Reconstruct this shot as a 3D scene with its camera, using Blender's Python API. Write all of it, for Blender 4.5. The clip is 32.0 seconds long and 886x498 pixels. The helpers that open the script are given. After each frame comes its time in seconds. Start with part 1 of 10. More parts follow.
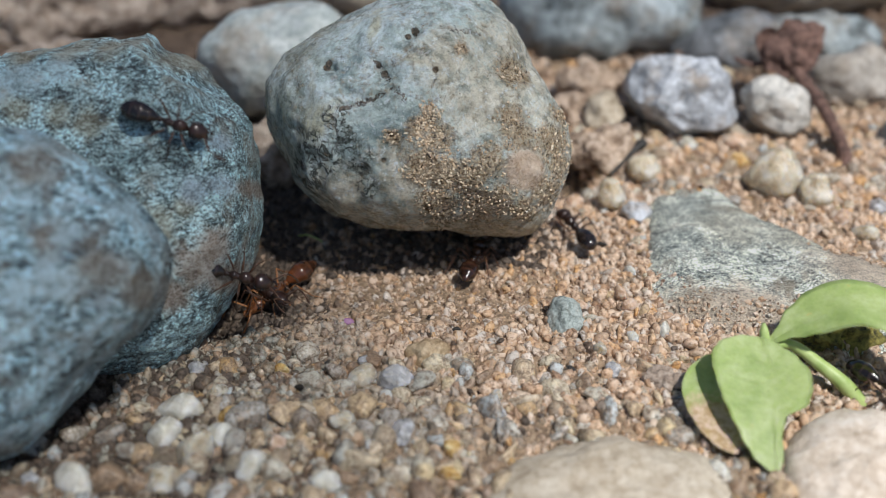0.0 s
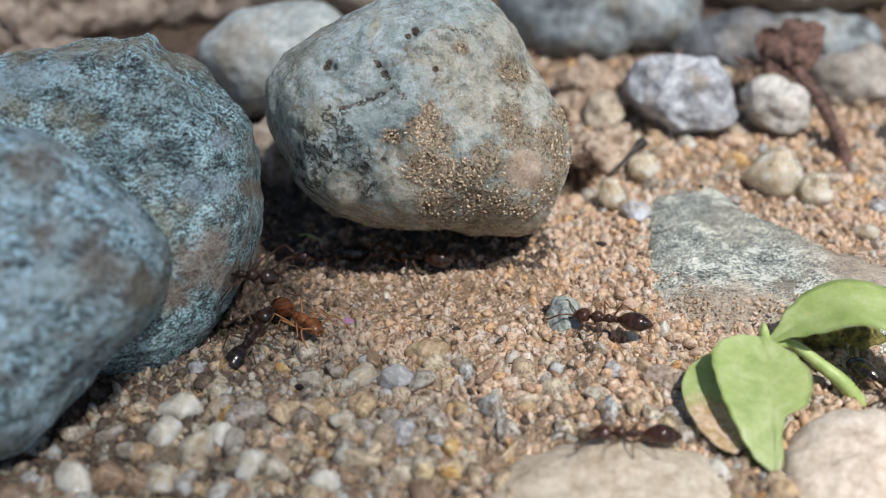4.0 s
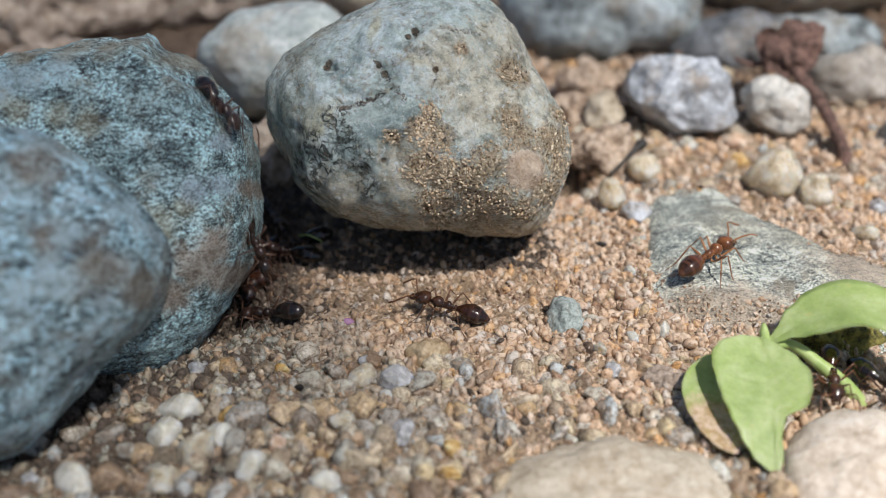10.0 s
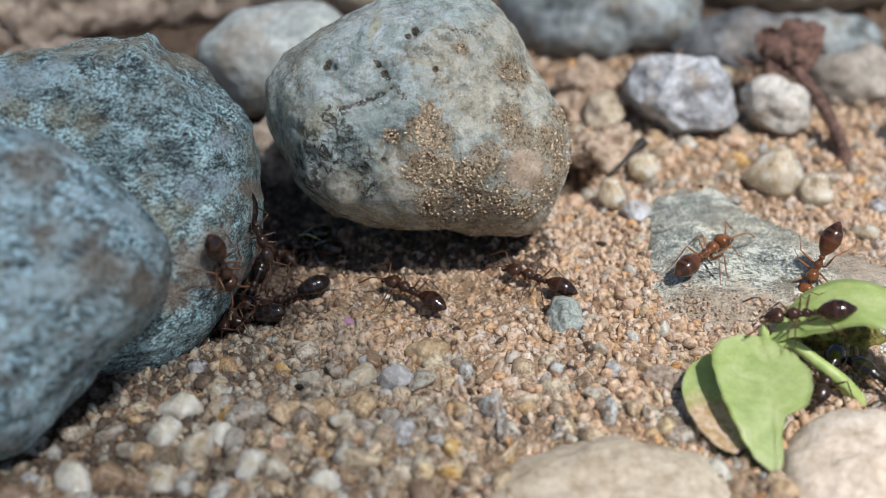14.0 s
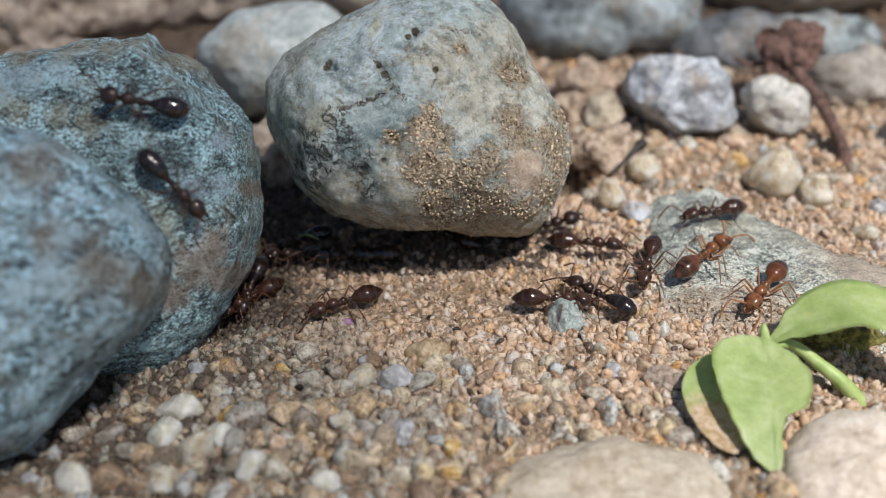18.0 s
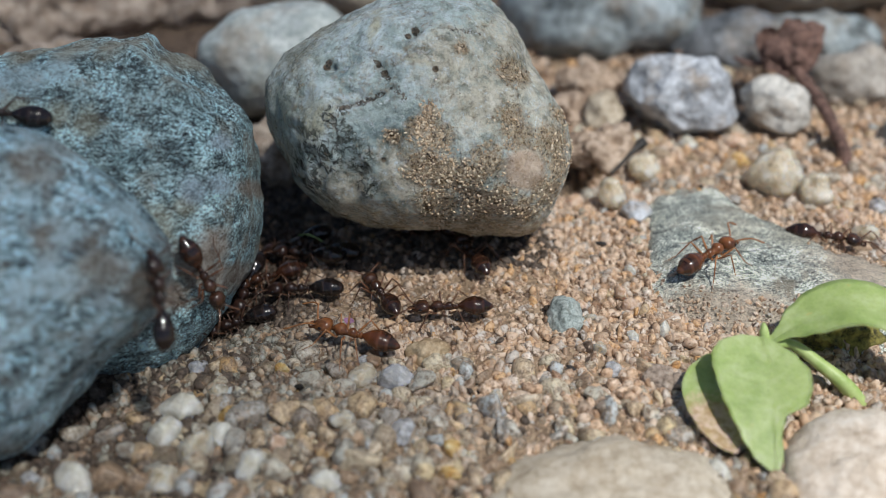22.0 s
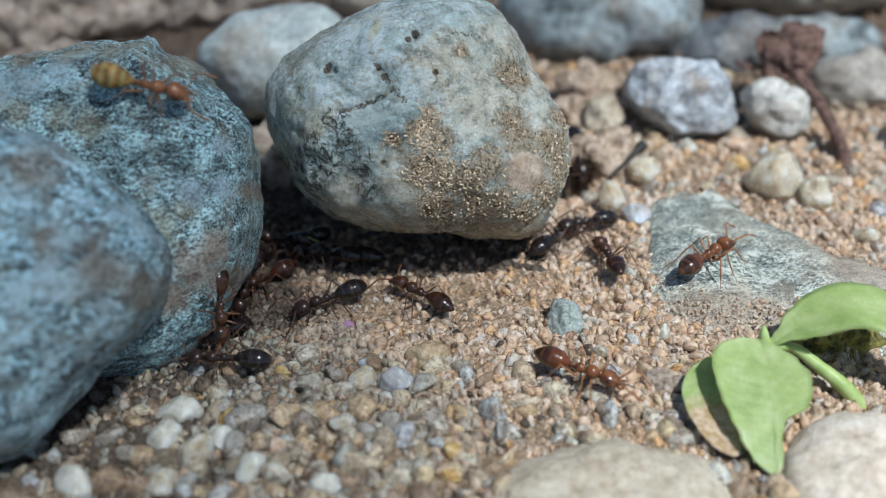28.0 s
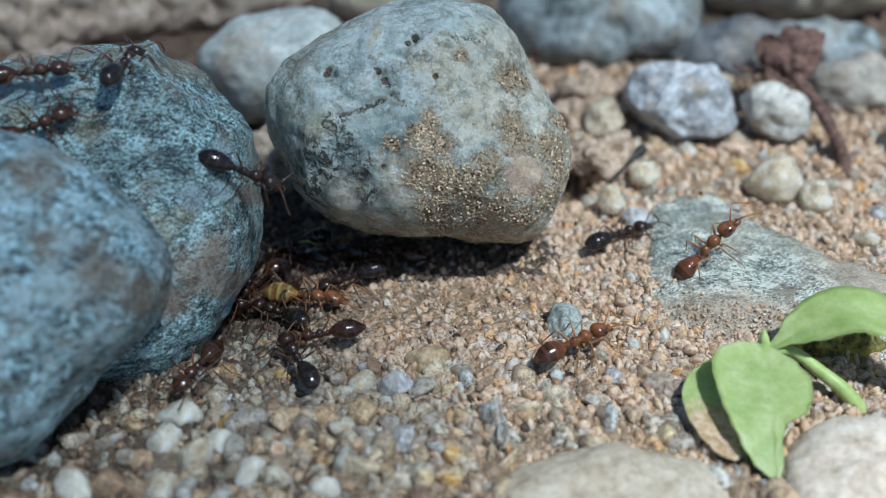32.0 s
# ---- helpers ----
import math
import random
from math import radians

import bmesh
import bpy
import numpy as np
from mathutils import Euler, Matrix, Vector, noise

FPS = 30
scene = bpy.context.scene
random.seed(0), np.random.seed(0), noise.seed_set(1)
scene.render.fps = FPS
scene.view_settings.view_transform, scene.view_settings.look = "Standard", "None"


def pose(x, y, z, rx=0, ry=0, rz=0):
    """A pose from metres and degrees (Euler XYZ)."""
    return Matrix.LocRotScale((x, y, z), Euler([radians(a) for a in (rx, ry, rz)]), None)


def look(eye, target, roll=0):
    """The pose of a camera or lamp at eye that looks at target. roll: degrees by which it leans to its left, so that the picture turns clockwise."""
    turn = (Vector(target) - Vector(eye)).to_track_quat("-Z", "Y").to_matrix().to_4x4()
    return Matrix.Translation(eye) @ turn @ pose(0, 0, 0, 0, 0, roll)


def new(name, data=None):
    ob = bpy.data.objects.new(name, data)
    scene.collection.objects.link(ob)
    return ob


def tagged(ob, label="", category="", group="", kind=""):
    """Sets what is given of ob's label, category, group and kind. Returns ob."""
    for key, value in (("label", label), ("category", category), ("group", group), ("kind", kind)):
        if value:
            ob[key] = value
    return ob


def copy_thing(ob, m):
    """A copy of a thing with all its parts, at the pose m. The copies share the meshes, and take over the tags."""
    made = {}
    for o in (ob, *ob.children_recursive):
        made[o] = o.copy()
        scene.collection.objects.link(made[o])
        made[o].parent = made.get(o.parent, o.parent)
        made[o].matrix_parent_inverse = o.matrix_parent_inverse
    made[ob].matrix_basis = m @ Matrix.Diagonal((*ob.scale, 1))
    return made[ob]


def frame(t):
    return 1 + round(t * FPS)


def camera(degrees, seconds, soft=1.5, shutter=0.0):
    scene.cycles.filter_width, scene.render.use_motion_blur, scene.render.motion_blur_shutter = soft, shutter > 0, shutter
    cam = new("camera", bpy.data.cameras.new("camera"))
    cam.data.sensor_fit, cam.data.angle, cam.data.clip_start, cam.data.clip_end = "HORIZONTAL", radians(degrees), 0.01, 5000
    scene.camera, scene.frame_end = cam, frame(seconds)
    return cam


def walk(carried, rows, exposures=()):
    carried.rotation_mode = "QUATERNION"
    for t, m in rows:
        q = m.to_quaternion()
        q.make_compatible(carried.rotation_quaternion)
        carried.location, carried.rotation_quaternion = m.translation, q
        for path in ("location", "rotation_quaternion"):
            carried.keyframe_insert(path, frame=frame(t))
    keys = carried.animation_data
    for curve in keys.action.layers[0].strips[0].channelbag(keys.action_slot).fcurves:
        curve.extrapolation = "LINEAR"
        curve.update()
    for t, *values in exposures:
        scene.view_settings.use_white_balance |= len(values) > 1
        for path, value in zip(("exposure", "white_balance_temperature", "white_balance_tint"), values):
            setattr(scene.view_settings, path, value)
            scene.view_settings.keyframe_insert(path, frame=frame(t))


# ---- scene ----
# All lengths below are in millimetres and are turned into metres by MM.
MM = 0.001

# ---- camera: a phone held close over the sand, tilting up a little at the end ----
cam = camera(40, 32.0, soft=0.35, shutter=0.35)
cam.data.dof.use_dof = True
cam.data.dof.focus_distance = 62.5 * MM
cam.data.dof.aperture_fstop = 34
TILT = 35.0
EYE = Vector((0, -69 * math.cos(radians(TILT)), 69 * math.sin(radians(TILT)))) * MM


def eye_pose(up, side=0.0):
    return Matrix.Translation(EYE) @ pose(0, 0, 0, 90 - TILT + up, 0, 0) @ pose(0, 0, 0, 0, side, 0)


walk(cam, [(t, eye_pose(up)) for t, up in (
    (0, 0), (2.5, 0), (3.5, -0.02), (6, -0.02), (8, -0.05), (9, -0.01), (10.5, 0), (12, -0.02), (14, -0.02), (14.5, 0),
    (16.5, 0.09), (17, 0.05), (17.5, 0), (19, 0), (19.7, 0.05), (20.5, 0), (21.5, -0.02), (25.5, -0.01),
    (27.5, 0.1), (28.5, 0.12), (29, 0.13), (29.5, 0.18), (30, 0.21), (30.5, 0.22), (31, 0.28), (32, 0.3))],
    exposures=[(0, -0.05, 6300, 9), (3, 0.04, 6430, 10), (6, 0.02, 6400, 10), (9, 0.05, 6450, 10), (13, 0.0, 6400, 10), (14.5, 0.02, 6480, 10), (19, -0.02, 6430, 10), (21.5, -0.13, 6280, 8), (24, -0.17, 6080, 6), (25, 0.0, 5920, 4), (30, -0.02, 5720, 2), (32, -0.04, 5550, 0)])

# ---- light: clear sky and a high, slightly softened sun ----
world = bpy.data.worlds.new("sky")
scene.world = world
world.use_nodes = True
wn = world.node_tree.nodes
sky = wn.new("ShaderNodeTexSky")
sky.sky_type = "NISHITA"
sky.sun_disc = False
SUN_FROM = Vector((0.36, -0.38, 1.0)).normalized()
sky.sun_elevation = math.asin(SUN_FROM.z)
sky.sun_rotation = math.atan2(SUN_FROM.x, SUN_FROM.y)
world.node_tree.links.new(sky.outputs["Color"], wn["Background"].inputs["Color"])
wn["Background"].inputs["Strength"].default_value = 0.075
sun = new("sun", bpy.data.lights.new("sun", "SUN"))
sun.data.energy = 4.25
sun.data.angle = radians(3)
sun.data.color = (1.0, 0.955, 0.9)
sun.matrix_world = look(SUN_FROM * 0.3, (0, 0, 0))


# ---- materials ----
class Graph:
    """A node material with object coordinates; sizes are given in millimetres."""

    def __init__(self, name, rough=0.6):
        self.m = bpy.data.materials.new(name)
        self.m.use_nodes = True
        self.n = self.m.node_tree.nodes
        self.l = self.m.node_tree.links
        self.b = self.n["Principled BSDF"]
        self.b.inputs["Roughness"].default_value = rough
        self.co = self.n.new("ShaderNodeTexCoord").outputs["Object"]

    def put(self, socket, value):
        if hasattr(value, "is_output"):
            self.l.new(value, socket)
        else:
            socket.default_value = value

    def warp(self, stretch, turn=(0, 0, 0)):
        n = self.n.new("ShaderNodeMapping")
        n.inputs["Scale"].default_value = stretch
        n.inputs["Rotation"].default_value = [radians(a) for a in turn]
        self.l.new(self.co, n.inputs["Vector"])
        return n.outputs["Vector"]

    def noise(self, size, detail=4.0, rough=0.6, co=None, dist=0.0):
        n = self.n.new("ShaderNodeTexNoise")
        self.l.new(co or self.co, n.inputs["Vector"])
        n.inputs["Scale"].default_value = 1000.0 / size
        n.inputs["Detail"].default_value = detail
        n.inputs["Roughness"].default_value = rough
        n.inputs["Distortion"].default_value = dist
        return n.outputs["Fac"]

    def cells(self, size, feature="F1", co=None, out="Distance"):
        n = self.n.new("ShaderNodeTexVoronoi")
        n.feature = feature
        self.l.new(co or self.co, n.inputs["Vector"])
        n.inputs["Scale"].default_value = 1000.0 / size
        return n.outputs[out]

    def ramp(self, fac, stops, smooth=False):
        n = self.n.new("ShaderNodeValToRGB")
        if smooth:
            n.color_ramp.interpolation = "EASE"
        e = n.color_ramp.elements
        while len(e) < len(stops):
            e.new(0.5)
        for el, (at, c) in zip(e, stops):
            el.position = at
            el.color = (*c, 1) if isinstance(c, tuple) else (c, c, c, 1)
        self.l.new(fac, n.inputs["Fac"])
        return n.outputs["Color"]

    def mix(self, fac, a, b, how="MIX"):
        n = self.n.new("ShaderNodeMix")
        n.data_type = "RGBA"
        n.blend_type = how
        self.put(n.inputs["Factor"], fac)
        for s, v in ((n.inputs[6], a), (n.inputs[7], b)):
            self.put(s, (*v, 1) if isinstance(v, tuple) else v)
        return n.outputs[2]

    def math(self, how, a, b=0.0, clamp=False):
        n = self.n.new("ShaderNodeMath")
        n.operation = how
        n.use_clamp = clamp
        self.put(n.inputs[0], a)
        self.put(n.inputs[1], b)
        return n.outputs[0]

    def near(self, place, radius, soft=0.5):
        """1 within a blob at a place in the thing's own space (mm), fading to 0 at its rim."""
        n = self.n.new("ShaderNodeVectorMath")
        n.operation = "DISTANCE"
        self.l.new(self.co, n.inputs[0])
        n.inputs[1].default_value = [v * MM for v in place]
        return self.math("SUBTRACT", 1.0, self.math("DIVIDE", n.outputs["Value"], radius * MM), clamp=True)

    def plane(self):
        """The coordinates across the leaning face of a stone: u to the side, v up along the face."""
        if not hasattr(self, "face"):
            s = self.n.new("ShaderNodeSeparateXYZ")
            self.l.new(self.co, s.inputs[0])
            self.v = self.math("ADD", self.math("MULTIPLY", s.outputs[1], math.sin(radians(TILT))), self.math("MULTIPLY", s.outputs[2], math.cos(radians(TILT))))
            c = self.n.new("ShaderNodeCombineXYZ")
            self.l.new(s.outputs[0], c.inputs[0])
            self.l.new(self.v, c.inputs[1])
            self.face = c.outputs[0]
        return self.face

    def spots(self, places):
        """1 in the middle of each blob (u, v, radius in mm on the stone's face), fading to 0 at its rim."""
        out = None
        for u, v, r in places:
            n = self.n.new("ShaderNodeVectorMath")
            n.operation = "DISTANCE"
            self.l.new(self.plane(), n.inputs[0])
            n.inputs[1].default_value = (u * MM, v * MM, 0)
            one = self.math("SUBTRACT", 1.0, self.math("DIVIDE", n.outputs["Value"], r * MM), clamp=True)
            out = one if out is None else self.math("MAXIMUM", out, one)
        return out

    def line(self, p, q, width, wander):
        """1 along a wandering line between two places on the stone's face, fading to 0 at its edge."""
        def vec(how, a, b):
            n = self.n.new("ShaderNodeVectorMath")
            n.operation = how
            for socket, value in zip(n.inputs, (a, b)):
                self.put(socket, value)
            return n
        long = math.hypot(q[0] - p[0], q[1] - p[1]) * MM
        way = ((q[0] - p[0]) * MM / long, (q[1] - p[1]) * MM / long, 0)
        off = vec("SUBTRACT", self.plane(), (p[0] * MM, p[1] * MM, 0)).outputs[0]
        along = self.math("DIVIDE", vec("DOT_PRODUCT", off, way).outputs["Value"], long, clamp=True)
        foot = vec("MULTIPLY", (way[0] * long, way[1] * long, 0), along).outputs[0]
        far = self.math("ADD", vec("DISTANCE", off, foot).outputs["Value"], self.math("MULTIPLY", wander, 0.5 * MM))
        return self.math("SUBTRACT", 1.0, self.math("DIVIDE", self.math("ABSOLUTE", far), width * MM), clamp=True)

    def rand(self):
        return self.n.new("ShaderNodeObjectInfo").outputs["Random"]

    def island(self):
        return self.n.new("ShaderNodeNewGeometry").outputs["Random Per Island"]

    def bump(self, height, mm, strength=1.0):
        n = self.n.new("ShaderNodeBump")
        n.inputs["Distance"].default_value = mm * MM
        n.inputs["Strength"].default_value = strength
        self.l.new(height, n.inputs["Height"])
        if self.b.inputs["Normal"].links:
            self.l.new(self.b.inputs["Normal"].links[0].from_socket, n.inputs["Normal"])
        self.l.new(n.outputs["Normal"], self.b.inputs["Normal"])

    def colour(self, c, rough=None, **more):
        self.put(self.b.inputs["Base Color"], (*c, 1) if isinstance(c, tuple) else c)
        if rough is not None:
            self.put(self.b.inputs["Roughness"], rough)
        for key, v in more.items():
            self.put(self.b.inputs[key.replace("_", " ")], v)
        return self.m


# where sand has caked onto the big pebble: u, v across its face and radius, in mm
CRUST = [(0.6, -0.5, 0.9), (0.0, -1.0, 0.9), (0.8, -1.6, 1.3), (0.2, -2.9, 1.4), (1.3, -3.2, 1.6), (2.5, -3.5, 1.7), (3.4, -2.7, 1.4), (3.0, -4.6, 1.5), (1.0, -4.7, 1.5), (4.2, -4.4, 1.3),
         (5.0, -1.1, 1.3), (4.6, -0.4, 1.0), (4.6, 2.1, 1.0), (5.3, 1.8, 0.7), (6.9, -1.4, 1.3), (7.3, -2.6, 1.2), (6.6, -4.0, 1.3), (5.4, -4.9, 1.1), (-1.3, -1.5, 0.6), (7.4, 0.1, 0.9), (2.1, 3.05, 0.5)]


def white_stone():
    """Milky bluish quartz, cream towards one side, with pits and a crack painted brown and hollow-dark, black mineral
    seams and a caked golden underside.
    """
    g = Graph("pale_quartz_stone")
    fine = g.noise(0.16, 4, 0.75)
    mid = g.noise(0.8, 6, 0.7)
    big = g.noise(3.4, 5, 0.6, dist=0.6)
    c = g.ramp(big, [(0.34, (0.2, 0.27, 0.28)), (0.42, (0.4, 0.5, 0.5)), (0.49, (0.58, 0.69, 0.67)), (0.55, (0.74, 0.85, 0.87)), (0.65, (0.66, 0.66, 0.52))])
    wide = g.math("MULTIPLY", g.math("SUBTRACT", g.noise(1.4, 6, 0.75), 0.5), 2.0)
    close = g.math("MULTIPLY", g.math("SUBTRACT", g.noise(0.35, 4, 0.75), 0.5), 1.6)
    ragged = g.math("ADD", wide, close)

    def blobs(places, lo, hi, top, rag=1.0):
        return g.ramp(g.math("ADD", g.spots(places), g.math("MULTIPLY", ragged, rag)), [(lo, 0.0), (hi, top)])

    c = g.mix(blobs([(5.5, 3.0, 4.5), (3.5, 0.5, 3.5), (-0.5, -3.2, 2.6), (6.6, -1.0, 3.0), (-4.2, -4.4, 2.4), (1.5, 2.5, 2.5)], 0.05, 0.6, 0.85, 0.6), c, g.ramp(mid, [(0.4, (0.54, 0.49, 0.37)), (0.6, (0.8, 0.76, 0.64))]))
    c = g.mix(g.ramp(mid, [(0.4, 0.6), (0.48, 0.0)]), c, (0.27, 0.31, 0.28))
    # bluish-white glints, painted on as flecks of colour
    c = g.mix(g.ramp(g.math("ADD", g.noise(0.45, 5, 0.8), g.math("MULTIPLY", wide, 0.06)), [(0.56, 0.0), (0.62, 0.8)]), c, (0.8, 0.88, 0.92))
    c = g.mix(0.34, c, g.ramp(fine, [(0.36, (0.3, 0.3, 0.27)), (0.47, (0.92, 0.92, 0.9)), (0.62, (1, 1, 1))]), "MULTIPLY")
    # ragged darker olive on one flank, caked gold along the underside
    c = g.mix(blobs([(-7.4, 0.4, 3.0), (-6.3, 3.0, 2.2), (-6.8, -2.0, 1.8), (-5.5, 4.8, 2.0)], 0.12, 0.75, 0.62, 0.6), c, g.ramp(fine, [(0.4, (0.13, 0.13, 0.085)), (0.6, (0.36, 0.35, 0.25))]))
    low = g.math("ADD", g.math("MULTIPLY", g.v, -1.0 / MM), g.math("MULTIPLY", ragged, 0.9))
    c = g.mix(g.ramp(g.math("DIVIDE", low, 10.0), [(0.44, 0.0), (0.6, 0.8)]), c, g.ramp(fine, [(0.4, (0.32, 0.22, 0.11)), (0.6, (0.66, 0.52, 0.32))]))
    # black mineral seams
    seam = g.ramp(g.noise(0.5, 6, 0.8, dist=0.8), [(0.48, 0.0), (0.53, 1.0)])
    patch = blobs([(-4.3, -0.5, 1.1), (-3.7, -1.5, 1.2), (-3.0, -2.5, 1.2), (-5.4, -1.9, 1.4), (-6.0, -2.8, 1.1), (-2.6, -3.9, 0.8), (-5.6, -3.3, 1.2), (-4.6, -2.5, 1.2)], 0.12, 0.5, 0.95, 0.35)
    c = g.mix(g.math("MULTIPLY", seam, patch), c, g.ramp(fine, [(0.4, (0.012, 0.015, 0.012)), (0.6, (0.1, 0.115, 0.1))]))
    c = g.mix(g.ramp(g.noise(0.4, 5, 0.75, dist=0.6), [(0.66, 0.0), (0.69, 0.8)]), c, (0.13, 0.1, 0.06))
    # sand caked onto the surface
    crust = blobs(CRUST, 0.1, 0.6, 0.85, 0.55)
    grit = g.noise(0.2, 3, 0.75)
    sand = g.ramp(grit, [(0.36, (0.07, 0.05, 0.035)), (0.43, (0.38, 0.26, 0.15)), (0.5, (0.66, 0.5, 0.32)), (0.6, (0.8, 0.68, 0.5))])
    c = g.mix(crust, c, sand)
    c = g.mix(g.ramp(g.spots([(5.4, -3.0, 1.5)]), [(0.15, 0.0), (0.4, 0.85)]), c, g.ramp(mid, [(0.4, (0.56, 0.4, 0.28)), (0.6, (0.72, 0.57, 0.44))]))
    # brown earth, with the dark of the hollows painted in, in the pits and along the crack
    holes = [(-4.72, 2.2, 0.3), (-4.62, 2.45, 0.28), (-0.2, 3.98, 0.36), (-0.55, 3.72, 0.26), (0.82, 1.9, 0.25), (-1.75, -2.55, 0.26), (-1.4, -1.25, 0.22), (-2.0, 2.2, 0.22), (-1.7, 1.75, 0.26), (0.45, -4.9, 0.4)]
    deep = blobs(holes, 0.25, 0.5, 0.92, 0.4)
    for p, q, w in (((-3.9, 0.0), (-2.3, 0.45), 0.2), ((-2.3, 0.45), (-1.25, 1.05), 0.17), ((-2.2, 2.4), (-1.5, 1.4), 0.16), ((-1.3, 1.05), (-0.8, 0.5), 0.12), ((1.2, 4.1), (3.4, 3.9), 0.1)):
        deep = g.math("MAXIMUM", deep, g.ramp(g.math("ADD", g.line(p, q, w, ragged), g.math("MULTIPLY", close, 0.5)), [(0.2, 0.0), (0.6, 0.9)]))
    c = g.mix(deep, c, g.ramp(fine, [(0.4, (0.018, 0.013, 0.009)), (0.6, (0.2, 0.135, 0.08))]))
    g.bump(big, 0.4, 0.5)
    g.bump(mid, 0.3, 0.8)
    g.bump(g.noise(0.4, 5, 0.75), 0.16, 0.9)
    g.bump(fine, 0.06, 0.9)
    g.bump(g.math("MULTIPLY", crust, grit), 0.5, 1.0)
    return g.colour(c, g.ramp(g.noise(0.6, 3), [(0.35, 0.1), (0.65, 0.4)]), Subsurface_Weight=0.3, Subsurface_Radius=(0.0008, 0.0008, 0.0007), Subsurface_Scale=0.8)


def schist(name, gain=1.0, tint=(0.82, 1.0, 1.02), fine=1.0, patches=(), dust=0.5, mottle=0.0, contrast=1.0, stretch=(1.0, 1.7, 2.2), on_face=True):
    """Blue-grey foliated rock: fine short strokes of dark mica, grey and pale quartz, tan dust, painted pale glints,
    and stained patches where they lie.
    """
    g = Graph(name)
    r, gr, b = (v * gain for v in tint)
    flat = g.warp(stretch, (20, 35, 30))
    fol = g.noise(1.6 * fine, 7, 0.72, co=flat, dist=0.5)
    strokes = g.noise(0.26 * fine, 5, 0.75, co=flat, dist=0.9)
    grain = g.noise(0.1 * fine, 3, 0.7, co=g.warp((1, 1.3, 1.5), (20, 35, 30)))
    both = g.math("ADD", g.math("MULTIPLY", fol, 0.3), g.math("ADD", g.math("MULTIPLY", strokes, 0.45), g.math("MULTIPLY", grain, 0.25)))
    k = 0.045 / contrast
    c = g.ramp(both, [(0.5 - 1.35 * k, (0.012 * r, 0.015 * gr, 0.018 * b)), (0.5 - 0.75 * k, (0.075 * r, 0.095 * gr, 0.1 * b)), (0.5 - 0.1 * k, (0.18 * r, 0.215 * gr, 0.215 * b)),
                      (0.5 + 0.7 * k, (0.31 * r, 0.35 * gr, 0.34 * b)), (0.5 + 1.5 * k, (0.58 * r, 0.64 * gr, 0.64 * b))])
    edge = g.math("ADD", g.math("MULTIPLY", g.math("SUBTRACT", strokes, 0.5), 1.0), g.math("MULTIPLY", g.math("SUBTRACT", g.noise(1.3, 6, 0.78), 0.5), 2.2))
    hue = g.noise(2.6, 5, 0.7, dist=0.5)
    c = g.mix(g.ramp(hue, [(0.36, 0.5), (0.47, 0.0)]), c, (0.1, 0.14, 0.2), "SOFT_LIGHT")
    c = g.mix(g.ramp(g.math("ADD", hue, g.math("MULTIPLY", edge, 0.1)), [(0.54, 0.0), (0.64, dust)]), c, g.ramp(grain, [(0.38, (0.14, 0.12, 0.085)), (0.5, (0.32, 0.29, 0.22)), (0.62, (0.5, 0.46, 0.37))]))
    if mottle:
        blot = g.noise(1.7, 3, 0.55, dist=0.6)
        c = g.mix(g.ramp(blot, [(0.53, 0.0), (0.62, mottle)]), c, (0.46, 0.58, 0.64))
        c = g.mix(g.ramp(blot, [(0.36, mottle), (0.45, 0.0)]), c, (0.13, 0.11, 0.09))
    # small glints put into the base colour
    glint = g.ramp(g.noise(0.3 * fine, 4, 0.7, co=flat), [(0.63, 0.0), (0.67, 0.8)])
    c = g.mix(glint, c, (0.62 * r, 0.74 * gr, 0.82 * b))
    for places, what, top in patches:
        near = g.spots(places) if on_face else None
        if near is None:
            for place, wide in places:
                one = g.near(place, wide)
                near = one if near is None else g.math("MAXIMUM", near, one)
        spot = g.ramp(g.math("ADD", near, g.math("MULTIPLY", edge, 0.5)), [(0.12, 0.0), (0.65, top)])
        c = g.mix(spot, c, g.mix(0.8, what, g.ramp(both, [(0.44, 0.35), (0.49, 0.85), (0.54, 1.0)]), "MULTIPLY"))
    g.bump(fol, 0.5, 0.8)
    g.bump(strokes, 0.24, 1.0)
    g.bump(grain, 0.08, 0.9)
    return g.colour(c, g.ramp(both, [(0.44, 0.55), (0.56, 0.34)]))


def plain_stone(name, dark, mid, pale, size=1.6, rough=0.6, brown=0.3):
    g = Graph(name, rough)
    off = g.n.new("ShaderNodeVectorMath")
    off.operation = "ADD"
    g.l.new(g.co, off.inputs[0])
    g.l.new(g.math("MULTIPLY", g.rand(), 0.05), off.inputs[1])
    co = off.outputs[0]
    c = g.ramp(g.noise(size, 6, 0.7, co=co, dist=0.4), [(0.36, dark), (0.49, mid), (0.62, pale)])
    speck = g.ramp(g.noise(size * 0.2, 3, 0.7, co=co), [(0.38, dark), (0.5, mid), (0.62, pale)])
    c = g.mix(0.45, c, speck)
    earth = g.ramp(g.noise(size * 1.4, 5, 0.7, co=co), [(0.5, 0.0), (0.72, brown)])
    c = g.mix(earth, c, (0.33, 0.24, 0.15))
    g.bump(g.noise(size * 0.5, 5, 0.7, co=co), 0.25, 0.6)
    g.bump(g.noise(0.15, 3, 0.6, co=co), 0.06, 0.6)
    return g.colour(c)


